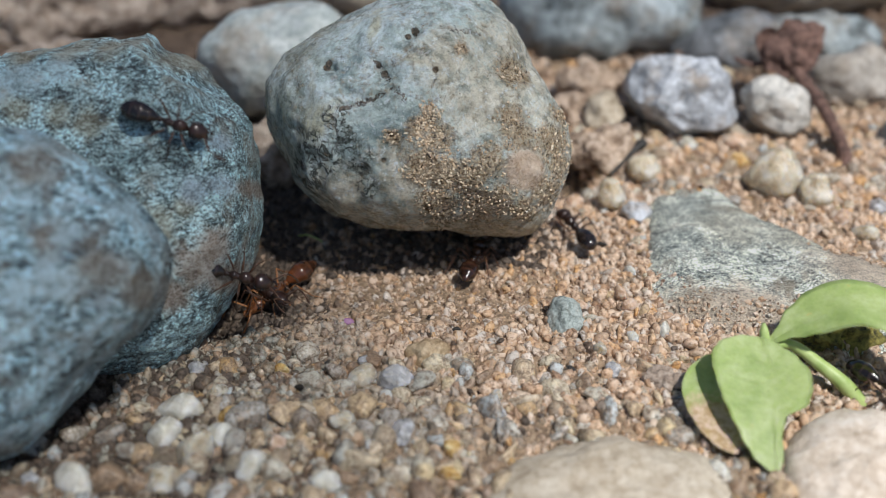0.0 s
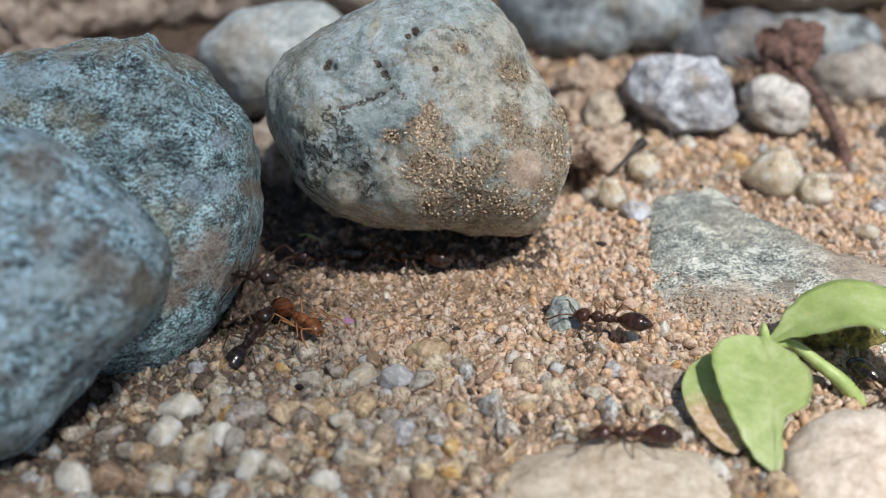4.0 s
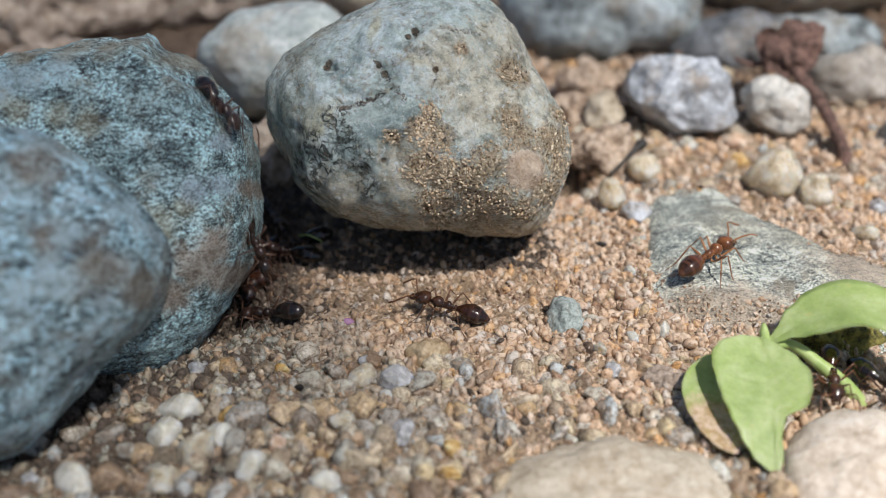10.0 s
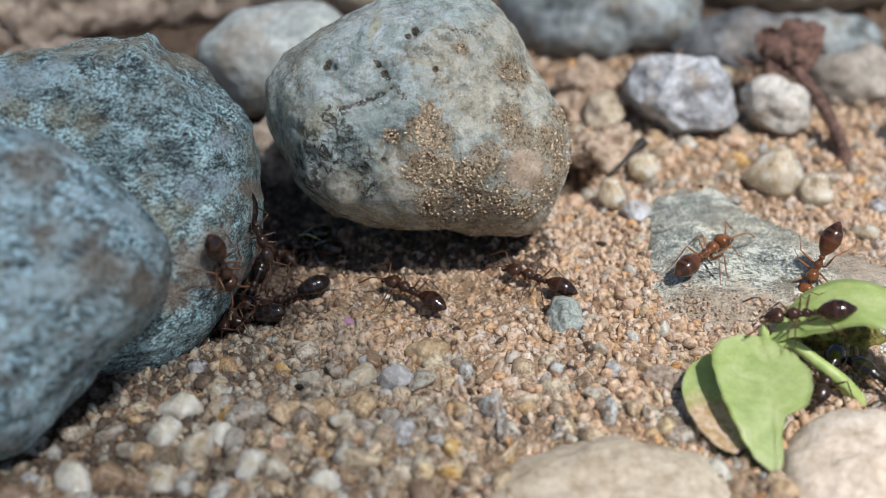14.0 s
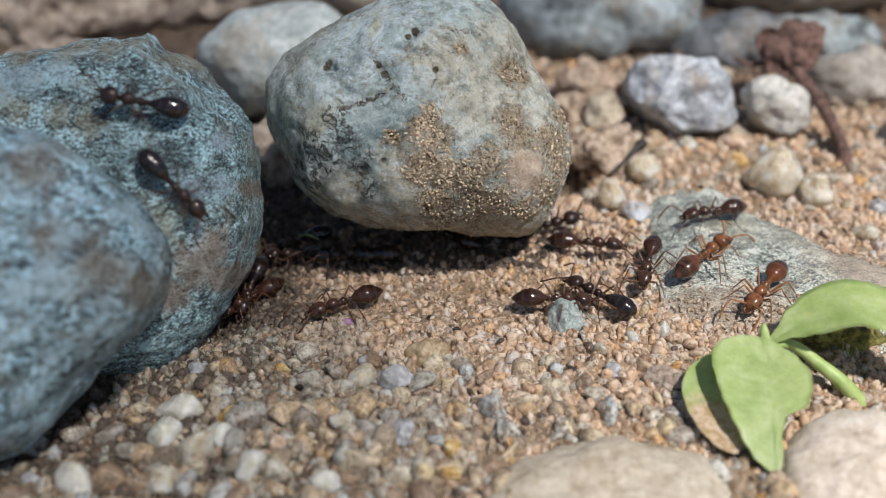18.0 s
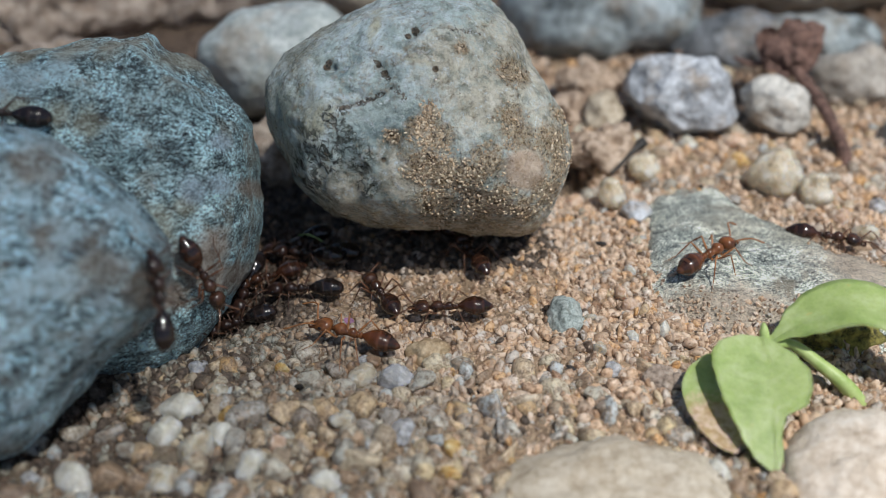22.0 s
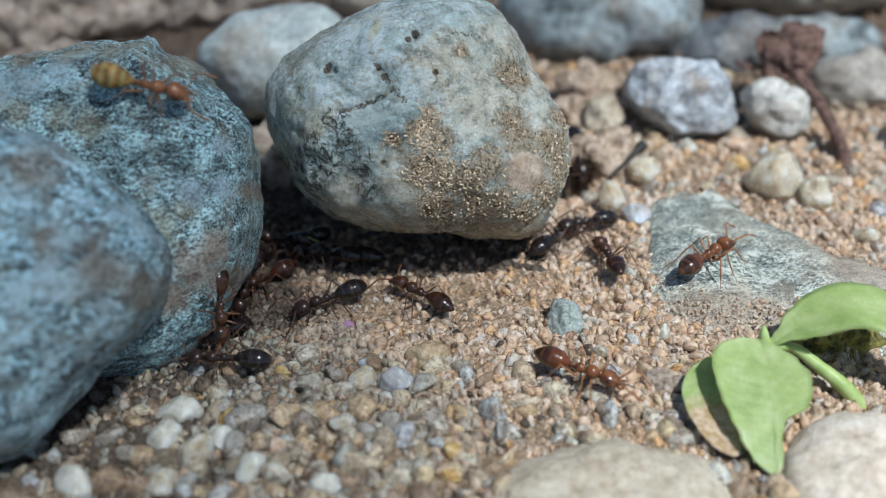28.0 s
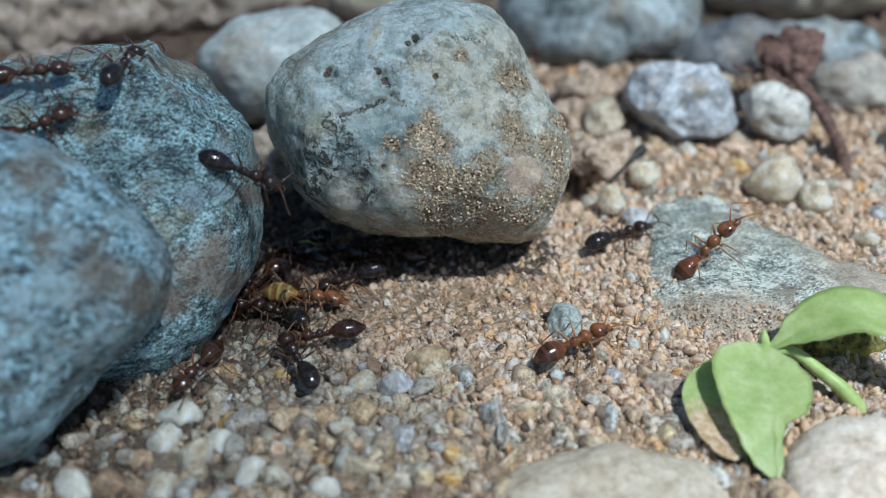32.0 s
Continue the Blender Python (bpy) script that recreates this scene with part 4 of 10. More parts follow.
def build_pebbles():
    meshes = []
    for k in range(9):
        bm = pebble_mesh(300 + k, 3, 8, 0.75)
        me = bpy.data.meshes.new("pebble")
        bmesh.ops.scale(bm, vec=(MM, MM, MM), verts=bm.verts)
        bm.to_mesh(me)
        bm.free()
        me.materials.append(M_PEBBLE)
        me.polygons.foreach_set("use_smooth", [True] * len(me.polygons))
        meshes.append(me)
    rnd = random.Random(5)
    placed = []
    tries = 0
    while len(placed) < 230 and tries < 6000:
        tries += 1
        front = rnd.random() < 0.68
        x, y = (rnd.uniform(-19, 14), rnd.uniform(-23, -9.5)) if front else (rnd.uniform(8, 34), rnd.uniform(3, 22))
        r = rnd.uniform(0.45, 1.15) if front else rnd.uniform(0.35, 0.8)
        if front and y > -13:
            r *= 0.75
        if any((x - a) ** 2 + (y - b) ** 2 < (0.8 * (r + c)) ** 2 for a, b, c in placed):
            continue
        if 0.5 < x < 14.5 and y < -14.5 or x < -11 and y > -15 or (x - 12.6) ** 2 + (y + 13.4) ** 2 < 7:
            continue
        placed.append((x, y, r))
        ob = new("pebble", rnd.choice(meshes))
        ob.location = Vector((x, y, height(x, y) + 0.25 * r)) * MM
        ob.rotation_euler = (rnd.uniform(-0.5, 0.5), rnd.uniform(-0.5, 0.5), rnd.uniform(0, 6.28))
        ob.scale = (r,) * 3
        tagged(ob, "small rounded quartz pebble lying in coarse sand", "pebble", "pebbles in the sand")


def grain_shapes():
    """Twelve angular shapes for fine sand and twelve rounder ones for coarse grains: vertices and triangles."""
    out = []
    for k in range(24):
        bm = pebble_mesh(500 + k, 1, 8, 0.95) if k < 12 else pebble_mesh(500 + k, 2, 9, 0.85)
        bm.verts.ensure_lookup_table()
        out.append((np.array([v.co[:] for v in bm.verts]), np.array([[v.index for v in f.verts] for f in bm.faces])))
        bm.free()
    return out


SHAPES = grain_shapes()


def heap(name, spots, material, rnd, round_from):
    """One mesh of loose grains, each at a place (mm) with its own size and turn; grains from round_from mm on are rounded."""
    vs, fs, soft, base = [], [], [], 0
    for x, y, z, r in spots:
        coarse = r > round_from
        v, f = SHAPES[rnd.randint(12) + (12 if coarse else 0)]
        e = Euler((rnd.uniform(0, 6.3), rnd.uniform(0, 6.3), rnd.uniform(0, 6.3))).to_matrix()
        vs.append((v * (r * 1.1)) @ np.array(e) + (x, y, z))
        fs.append(f + base)
        soft.append(np.full(len(f), coarse))
        base += len(v)
    vs = np.concatenate(vs) * MM
    fs = np.concatenate(fs)
    me = bpy.data.meshes.new(name)
    me.vertices.add(len(vs))
    me.vertices.foreach_set("co", vs.ravel())
    me.loops.add(fs.size)
    me.loops.foreach_set("vertex_index", fs.ravel().astype(np.int32))
    me.polygons.add(len(fs))
    me.polygons.foreach_set("loop_start", np.arange(0, fs.size, 3, dtype=np.int32))
    me.polygons.foreach_set("use_smooth", np.concatenate(soft))
    me.update(calc_edges=True)
    me.materials.append(material)
    return new(name, me)


def scatter(name, zones, material, seed, label, category, round_from=0.3):
    """Loose grains strewn over the ground in one sheet of stuff."""
    rnd = np.random.RandomState(seed)
    spots = []
    for x0, x1, y0, y1, n, r0, r1 in zones:
        for _ in range(n):
            x, y = rnd.uniform(x0, x1), rnd.uniform(y0, y1)
            r = r0 + (r1 - r0) * rnd.random_sample() ** 3
            if material is not M_CRUMB and ((x - 8.1) / 1.1) ** 2 + ((y - 7.6) / 1.9) ** 2 < 1:
                continue
            spots.append((x, y, height(x, y) + r * rnd.uniform(-0.3, 0.4), r))
    tagged(heap(name, spots, material, rnd, round_from), label, category, kind="stuff")


def caked(name, thing, n, keep, r0, r1, material, seed, label):
    """Grains stuck to a stone's surface where keep(place) allows them."""
    rnd = np.random.RandomState(seed)
    faces = thing.data.polygons
    spots = []
    for _ in range(n * 40):
        p = faces[rnd.randint(len(faces))].center / MM
        r = r0 + (r1 - r0) * rnd.random_sample() ** 2
        if keep(p, rnd):
            spots.append((p.x + rnd.uniform(-0.1, 0.1), p.y, p.z + rnd.uniform(-0.1, 0.1), r))
        if len(spots) >= n:
            break
    ob = heap(name, spots, material, rnd, 9.0)
    ob.parent = thing
    tagged(ob, label, kind="stuff")


def in_crust(p, rnd):
    u, v, w = p.x, p.y * math.sin(radians(TILT)) + p.z * math.cos(radians(TILT)), p.z * math.sin(radians(TILT)) - p.y * math.cos(radians(TILT))
    if w < 0 or math.hypot(u - 5.4, v + 3.0) < 1.0:
        return False
    near = max(1 - math.hypot(u - a, v - b) / r for a, b, r in CRUST)
    return near + 0.8 * noise.noise(p / 0.7) > 0.12 + 0.45 * rnd.random_sample()


def on_slab(p, rnd):
    if p.z < 0.8:
        return False
    low = max(1 - math.hypot(p.x - a, p.y - b) / r for a, b, r in ((-4.5, -6.5, 4.2), (-1.0, -6.2, 3.6), (3.0, -6.0, 3.0), (-6.5, -2.5, 2.2), (6.5, 1.0, 3.4), (-2.0, 7.5, 2.0)))
    return low + 0.5 * noise.noise(p / 1.2) > 0.2 + 0.6 * rnd.random_sample()


# single larger grains that stand out: x, y, radius in mm
def build_grains():
    meshes = []
    for k in range(6):
        bm = pebble_mesh(700 + k, 4, 7, 0.65)
        for v in bm.verts:
            v.co *= 1 + 0.05 * noise.noise(v.co * 3.1 + Vector((k, 0, 0))) + 0.02 * noise.noise(v.co * 8)
        me = bpy.data.meshes.new("quartz_grain")
        bmesh.ops.scale(bm, vec=(MM, MM, MM), verts=bm.verts)
        bm.to_mesh(me)
        bm.free()
        me.polygons.foreach_set("use_smooth", [True] * len(me.polygons))
        meshes.append(me)
    rnd = random.Random(17)
    for material, word, places in GRAINS:
        shapes = []
        for me in meshes:
            me = me.copy()
            me.materials.append(material)
            shapes.append(me)
        for x, y, r in places:
            ob = new("quartz_grain", rnd.choice(shapes))
            ob.location = Vector((x, y, height(x, y) + 0.42 * r)) * MM
            ob.rotation_euler = (rnd.uniform(-0.4, 0.4), rnd.uniform(-0.4, 0.4), rnd.uniform(0, 6.28))
            ob.scale = (r,) * 3
            tagged(ob, word + " quartz grain lying in the sand", "grain", "large quartz grains in the sand")


def build_debris():
    """Small dark scraps of bark and soil on the sand: x, y, radius in mm."""
    rnd = random.Random(29)
    meshes = []
    for k in range(4):
        bm = pebble_mesh(800 + k, 2, 9, 0.95)
        me = bpy.data.meshes.new("dark_scrap")
        bmesh.ops.scale(bm, vec=(MM, MM, MM), verts=bm.verts)
        bm.to_mesh(me)
        bm.free()
        me.materials.append(M_CHAR if k % 2 else M_CRUMB)
        meshes.append(me)
    for x, y, r in DEBRIS:
        ob = new("dark_scrap", rnd.choice(meshes))
        ob.location = Vector((x, y, height(x, y) + 0.3 + 0.2 * r)) * MM
        ob.rotation_euler = (rnd.uniform(-0.5, 0.5), rnd.uniform(-0.5, 0.5), rnd.uniform(0, 6.28))
        ob.scale = (1.25 * r, 0.8 * r, 0.7 * r)
        tagged(ob, "tiny dark scrap of bark lying on the sand", "debris", "dark scraps on the sand")


DEBRIS = [(5.5, -5.9, 0.30), (2.9, -8.5, 0.26), (0.7, -7.6, 0.26), (8.9, 0.1, 0.35), (6.3, -10.8, 0.20), (4.1, -10.2, 0.23), (-2.3, -10.8, 0.22), (12.2, -3.1, 0.22), (2.5, -2.0, 0.31), (3.8, -1.5, 0.25), (-4.1, -8.4, 0.20), (12.8, -10.2, 0.25), (12.0, 13.5, 0.41), (13.0, 9.2, 0.32), (-0.7, -6.5, 0.18), (-5.7, -10.2, 0.25), (-6.9, -12.3, 0.27), (1.3, -12.3, 0.22)]
GRAINS = [
    (M_QUARTZ_WHITE, "milky white", [(10.2, -3.0, 0.37), (11.2, -8.2, 0.52), (9.7, -8.4, 0.40), (15.7, 11.6, 0.73), (9.6, 3.7, 0.40), (11.4, 4.8, 0.41), (-12.5, -13.7, 1.07), (-12.9, -15.4, 0.89), (-10.2, -15.6, 0.78), (-8.7, -17.6, 0.89), (-16.2, -18.5, 1.00), (-5.2, -18.5, 0.75), (12.4, -17.8, 0.66), (-3.2, -16.4, 0.62), (11.5, 14.5, 0.75), (8.3, 8.4, 0.56)]),
    (M_QUARTZ, "pale yellow", [(7.9, -9.2, 0.57), (-11.3, -16.6, 1.23), (-10.8, -12.6, 0.60), (-3.9, -11.5, 0.77), (-4.7, -14.6, 0.66), (24.2, 1.2, 0.81), (-12.4, -18.3, 0.88), (7.7, -6.4, 0.36), (2.6, -12.6, 0.49)]),
    (M_QUARTZ_PINK, "pinkish", [(9.5, -4.7, 0.54), (7.3, -5.5, 0.48), (18.7, 11.4, 0.80), (9.9, -5.7, 0.48), (-7.5, -16.1, 0.67), (23.3, 2.8, 0.60), (11.9, -12.6, 0.55), (10.5, 15.7, 0.76), (7.8, 5.1, 0.68), (9.3, 6.4, 0.48)]),
    (M_QUARTZ_OCHRE, "ochre", [(-9.9, -14.3, 0.69), (18.6, 9.0, 0.78), (10.9, -1.3, 0.25), (-8.0, -10.8, 0.45), (0.4, -16.0, 0.62), (0.3, -17.8, 0.51), (15.0, -4.7, 0.30), (5.0, -10.1, 0.28)]),
    (M_QUARTZ_GREY, "smoky grey", [(-2.3, -11.6, 0.83), (-1.8, -15.3, 0.79), (-3.8, -10.2, 0.48), (25.9, 4.2, 0.81), (-18.3, -18.2, 0.50), (11.1, 3.8, 0.60), (-12.1, -10.7, 0.56), (2.6, -13.8, 0.59), (8.4, -10.9, 0.50)]),
]
build_pebbles()
build_grains()
build_debris()
scatter("sand_grains", [  # x0, x1, y0, y1, grains, smallest, largest radius
    (-14, 12, -9, 6, 13000, 0.08, 0.34), (-14, 14, -11, 3, 15000, 0.05, 0.13), (-16, 16, -14, -7, 7500, 0.1, 0.45), (-22, 24, -24, -13, 6000, 0.12, 0.45), (6, 14, -8, 9, 4200, 0.08, 0.42),
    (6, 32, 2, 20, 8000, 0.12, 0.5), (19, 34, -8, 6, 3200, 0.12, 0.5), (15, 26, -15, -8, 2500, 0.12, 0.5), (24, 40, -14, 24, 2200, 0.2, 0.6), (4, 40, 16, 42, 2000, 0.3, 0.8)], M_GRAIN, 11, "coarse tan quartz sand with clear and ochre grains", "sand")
scatter("quartz_gravel", [(-18, 15, -24, -18.5, 620, 0.3, 0.9), (-14.5, 15, -18.5, -13, 560, 0.25, 0.8), (-14, -7, -13.5, -9, 140, 0.2, 0.5), (-16, 14, -13.5, -10, 260, 0.22, 0.6), (7, 14, -10, 6, 70, 0.2, 0.5), (8, 32, 4, 18, 160, 0.3, 0.8)], M_GRAVEL, 41, "rounded milky, clear and ochre quartz gravel", "gravel")
# partly loose earth, partly dark crumbs standing in for shade in gaps and hole
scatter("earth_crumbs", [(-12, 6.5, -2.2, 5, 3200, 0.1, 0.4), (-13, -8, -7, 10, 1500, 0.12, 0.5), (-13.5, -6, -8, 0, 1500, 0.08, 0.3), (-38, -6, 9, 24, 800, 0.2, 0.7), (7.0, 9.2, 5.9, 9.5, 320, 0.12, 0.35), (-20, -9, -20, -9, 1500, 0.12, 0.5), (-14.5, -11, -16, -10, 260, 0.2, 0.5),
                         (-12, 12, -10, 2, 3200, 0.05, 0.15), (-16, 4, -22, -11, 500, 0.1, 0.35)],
        M_CRUMB, 23, "dark earth crumbs, also in place of shade, under and between the stones", "earth")
caked("sand_crust", big, 2100, in_crust, 0.045, 0.11, M_CRUST, 51, "caked tan and brown sand grains")
caked("sand_dusting", slab, 1500, on_slab, 0.06, 0.22, M_GRAIN, 52, "loose tan sand grains")
v, f = tube(bent([(-8.2, 0.6, 0.5), (-7.6, 0.3, 0.75), (-6.8, 0.0, 0.5)], 6), [0.05] * 13, 6)
tagged(mesh_object("plant_fibre", v, f, M_STEM), "thin pale plant fibre in the shade of the stone", "fibre")

# ---- the ants ----
def chitin(name, dark, pale, rough, band=False, sss=0.0, waist=None):
    g = Graph(name, rough)
    c = g.ramp(g.noise(0.5, 3, 0.6), [(0.35, dark), (0.65, pale)])
    if band:
        n = g.n.new("ShaderNodeTexWave")
        n.inputs["Scale"].default_value = 620
        n.inputs["Distortion"].default_value = 0.4
        n.bands_direction = "X"
        g.l.new(g.co, n.inputs["Vector"])
        c = g.mix(g.ramp(n.outputs["Fac"], [(0.6, 0.0), (0.95, 0.45)]), c, tuple(min(0.4, 3.0 * v) for v in pale))
    if waist:
        n = g.n.new("ShaderNodeSeparateXYZ")
        g.l.new(g.co, n.inputs[0])
        c = g.mix(g.ramp(g.math("MULTIPLY", g.math("ADD", n.outputs[0], 0.0029), 500.0), [(0.35, 0.0), (0.9, 0.85)]), c, waist)
    g.bump(g.noise(0.06, 2), 0.006, 0.5)
    g.bump(g.noise(0.3, 3), 0.03, 0.35)
    return g.colour(c, rough, Coat_Weight=0.5, Coat_Roughness=0.06, Specular_IOR_Level=0.35, Subsurface_Weight=sss, Subsurface_Radius=(0.0004, 0.0002, 0.0001), Subsurface_Scale=1.0)


SHELLS = {  # gaster, body, legs
    "dark": (chitin("black_shell", (0.006, 0.005, 0.005), (0.014, 0.009, 0.008), 0.2, True), chitin("dark_brown_shell", (0.01, 0.006, 0.005), (0.035, 0.016, 0.011), 0.28),
             chitin("brown_leg", (0.03, 0.016, 0.011), (0.1, 0.05, 0.03), 0.36)),
    "red": (chitin("dark_red_shell", (0.008, 0.005, 0.004), (0.026, 0.011, 0.007), 0.2, True, 0.0, (0.05, 0.018, 0.009)), chitin("red_brown_shell", (0.014, 0.007, 0.005), (0.07, 0.029, 0.015), 0.26),
            chitin("red_brown_leg", (0.05, 0.022, 0.012), (0.16, 0.07, 0.034), 0.36)),
    "amber": (chitin("amber_brown_shell", (0.012, 0.007, 0.005), (0.05, 0.02, 0.01), 0.22, True, 0.1, (0.16, 0.048, 0.014)), chitin("amber_shell", (0.06, 0.022, 0.009), (0.23, 0.085, 0.028), 0.26, False, 0.15),
              chitin("amber_leg", (0.16, 0.06, 0.02), (0.4, 0.18, 0.07), 0.36)),
    "golden": (chitin("golden_shell", (0.07, 0.035, 0.01), (0.3, 0.17, 0.05), 0.18, True, 0.2), chitin("golden_brown_shell", (0.08, 0.03, 0.012), (0.25, 0.1, 0.04), 0.28, False, 0.1),
               chitin("golden_leg", (0.12, 0.05, 0.022), (0.3, 0.14, 0.06), 0.36)),
}
ANT_WORDS = {"dark": "blackish-brown ant with a glossy black abdomen", "red": "reddish-brown ant with a dark glossy abdomen",
             "amber": "translucent amber ant with a dark brown abdomen", "golden": "large ant with a swollen golden abdomen"}
LEGS = [  # root, knee, ankle, toe of the right-hand legs, seen from above with the head to +x
    ((0.5, -0.2, 0.82), (0.85, -0.85, 1.3), (1.3, -1.3, 0.4), (1.75, -1.6, 0.03)),
    ((0.12, -0.22, 0.8), (0.12, -1.05, 1.35), (0.08, -1.6, 0.4), (0.0, -2.1, 0.03)),
    ((-0.3, -0.2, 0.82), (-0.85, -0.95, 1.45), (-1.4, -1.35, 0.45), (-1.95, -1.7, 0.03))]


def lathe(profile, sides=16):
    """A closed body along x from rows of (x, half width, half height, middle height)."""
    verts, faces = [], []
    for x, ry, rz, zc in profile:
        for k in range(sides):
            w = 2 * math.pi * k / sides
            verts.append((x, ry * math.cos(w), zc + rz * math.sin(w)))
    n = len(profile)
    for i in range(n - 1):
        for k in range(sides):
            j = (k + 1) % sides
            faces.append((i * sides + k, (i + 1) * sides + k, (i + 1) * sides + j, i * sides + j))
    faces.append(tuple(range(sides)))
    faces.append(tuple(reversed(range((n - 1) * sides, n * sides))))
    return verts, faces


def bead(r, stretch=(1, 1, 1), n=8):
    verts, faces = [], []
    for i in range(n + 1):
        a = math.pi * i / n
        for k in range(10):
            w = 2 * math.pi * k / 10
            verts.append((r * stretch[0] * math.cos(a), r * stretch[1] * math.sin(a) * math.cos(w), r * stretch[2] * math.sin(a) * math.sin(w)))
    for i in range(n):
        for k in range(10):
            j = (k + 1) % 10
            faces.append((i * 10 + k, i * 10 + j, (i + 1) * 10 + j, (i + 1) * 10 + k))
    return verts, faces


def build_ant(kind):
    shell, body, limb = SHELLS[kind]
    fat = 1.12 if kind == "golden" else 1.0
    ant = new("ant")
    tagged(ant, ANT_WORDS[kind], "ant", "ants on the trail")
    # the plump, pointed abdomen, in overlapping rings
    prof = []
    for i in range(25):
        u = i / 24
        r = 0.61 * fat * math.sin(math.pi * min(1, u * 0.97 + 0.02) ** (0.8 if kind in ("dark", "golden") else 1.0)) ** (0.62 if kind in ("dark", "golden") else 0.8)
        step = 0.03 * ((u * 4.2) % 1.0)
        prof.append((-2.9 + 2.15 * u, max(0.02, r - step), max(0.02, 0.92 * r - step), 1.02 - 0.12 * (1 - u) ** 2))
    v, f = lathe(prof, 20)
    mesh_object("abdomen", v, f, shell, ant)
    v, f = lathe([(-0.9, 0.1, 0.1, 0.94), (-0.78, 0.17, 0.2, 0.97), (-0.7, 0.18, 0.22, 1.0), (-0.64, 0.11, 0.12, 0.93), (-0.6, 0.13, 0.15, 0.95), (-0.55, 0.16, 0.22, 1.0), (-0.5, 0.1, 0.11, 0.93), (-0.42, 0.09, 0.09, 0.93)], 12)
    mesh_object("petiole", v, f, body, ant)
    v, f = lathe([(-0.56, 0.06, 0.06, 0.93), (-0.5, 0.18, 0.2, 0.96), (-0.34, 0.25, 0.28, 1.02), (-0.16, 0.23, 0.25, 1.02), (-0.04, 0.17, 0.17, 0.95), (0.05, 0.2, 0.2, 0.98), (0.16, 0.29, 0.29, 1.05), (0.34, 0.36, 0.34, 1.07), (0.55, 0.34, 0.31, 1.05), (0.72, 0.22, 0.2, 1.01), (0.84, 0.1, 0.1, 0.98), (0.95, 0.08, 0.08, 0.98)], 16)
    mesh_object("thorax", v, f, body, ant)
    head = mesh_object("head", *lathe([(0.86, 0.1, 0.1, 1.0), (0.92, 0.32, 0.26, 1.02), (1.02, 0.43, 0.35, 1.04), (1.2, 0.49, 0.39, 1.04), (1.42, 0.48, 0.37, 1.02), (1.62, 0.41, 0.31, 0.98), (1.8, 0.3, 0.23, 0.94), (1.93, 0.16, 0.13, 0.9)], 18), body, ant)
    for s in (-1, 1):
        v, f = bead(0.095, (1.2, 0.7, 1))
        eye = mesh_object("eye", v, f, SHELLS["dark"][0], head)
        eye.location = Vector((1.42, 0.44 * s, 1.1)) * MM
        v, f = tube(bent([(1.85, 0.17 * s, 0.88), (2.02, 0.2 * s, 0.84), (2.14, 0.1 * s, 0.82), (2.16, 0.02 * s, 0.82)], 3), [0.09, 0.09, 0.085, 0.08, 0.075, 0.07, 0.06, 0.05, 0.04, 0.02], 8)
        mesh_object("mandible", v, f, body, head)
        pts = bent([(0, 0, 0), (0.28, 0.34 * s, 0.24), (0.5, 0.68 * s, 0.4)], 3)[:-1] + bent([(0.52, 0.7 * s, 0.4), (0.85, 0.82 * s, 0.2), (1.2, 0.84 * s, -0.12), (1.5, 0.8 * s, -0.35)], 3)
        v, f = tube(pts, [0.05] * 6 + [0.04, 0.042, 0.045, 0.048, 0.05, 0.053, 0.056, 0.06, 0.058, 0.02], 7)
        feeler = mesh_object("antenna", v, f, limb, head)
        feeler.location = Vector((1.74, 0.16 * s, 1.06)) * MM
        for root, knee, ankle, toe in LEGS:
            a = Vector(root)
            pts = [Vector((p[0] - a.x, (p[1] - a.y) * -s, p[2] - a.z)) for p in (root, (root[0], root[1] - 0.12, 0.68), knee, ankle, toe)]
            line = [pts[0], pts[1], pts[1].lerp(pts[2], 0.35), pts[1].lerp(pts[2], 0.75), pts[2], pts[2].lerp(pts[3], 0.25), pts[2].lerp(pts[3], 0.8), pts[3], pts[3].lerp(pts[4], 0.5), pts[4]]
            v, f = tube(line, [0.08, 0.05, 0.07, 0.055, 0.034, 0.042, 0.036, 0.024, 0.02, 0.014], 7)
            leg = mesh_object("leg", v, f, limb, ant)
            leg.location = Vector((a.x, a.y * -s, a.z)) * MM
    return ant


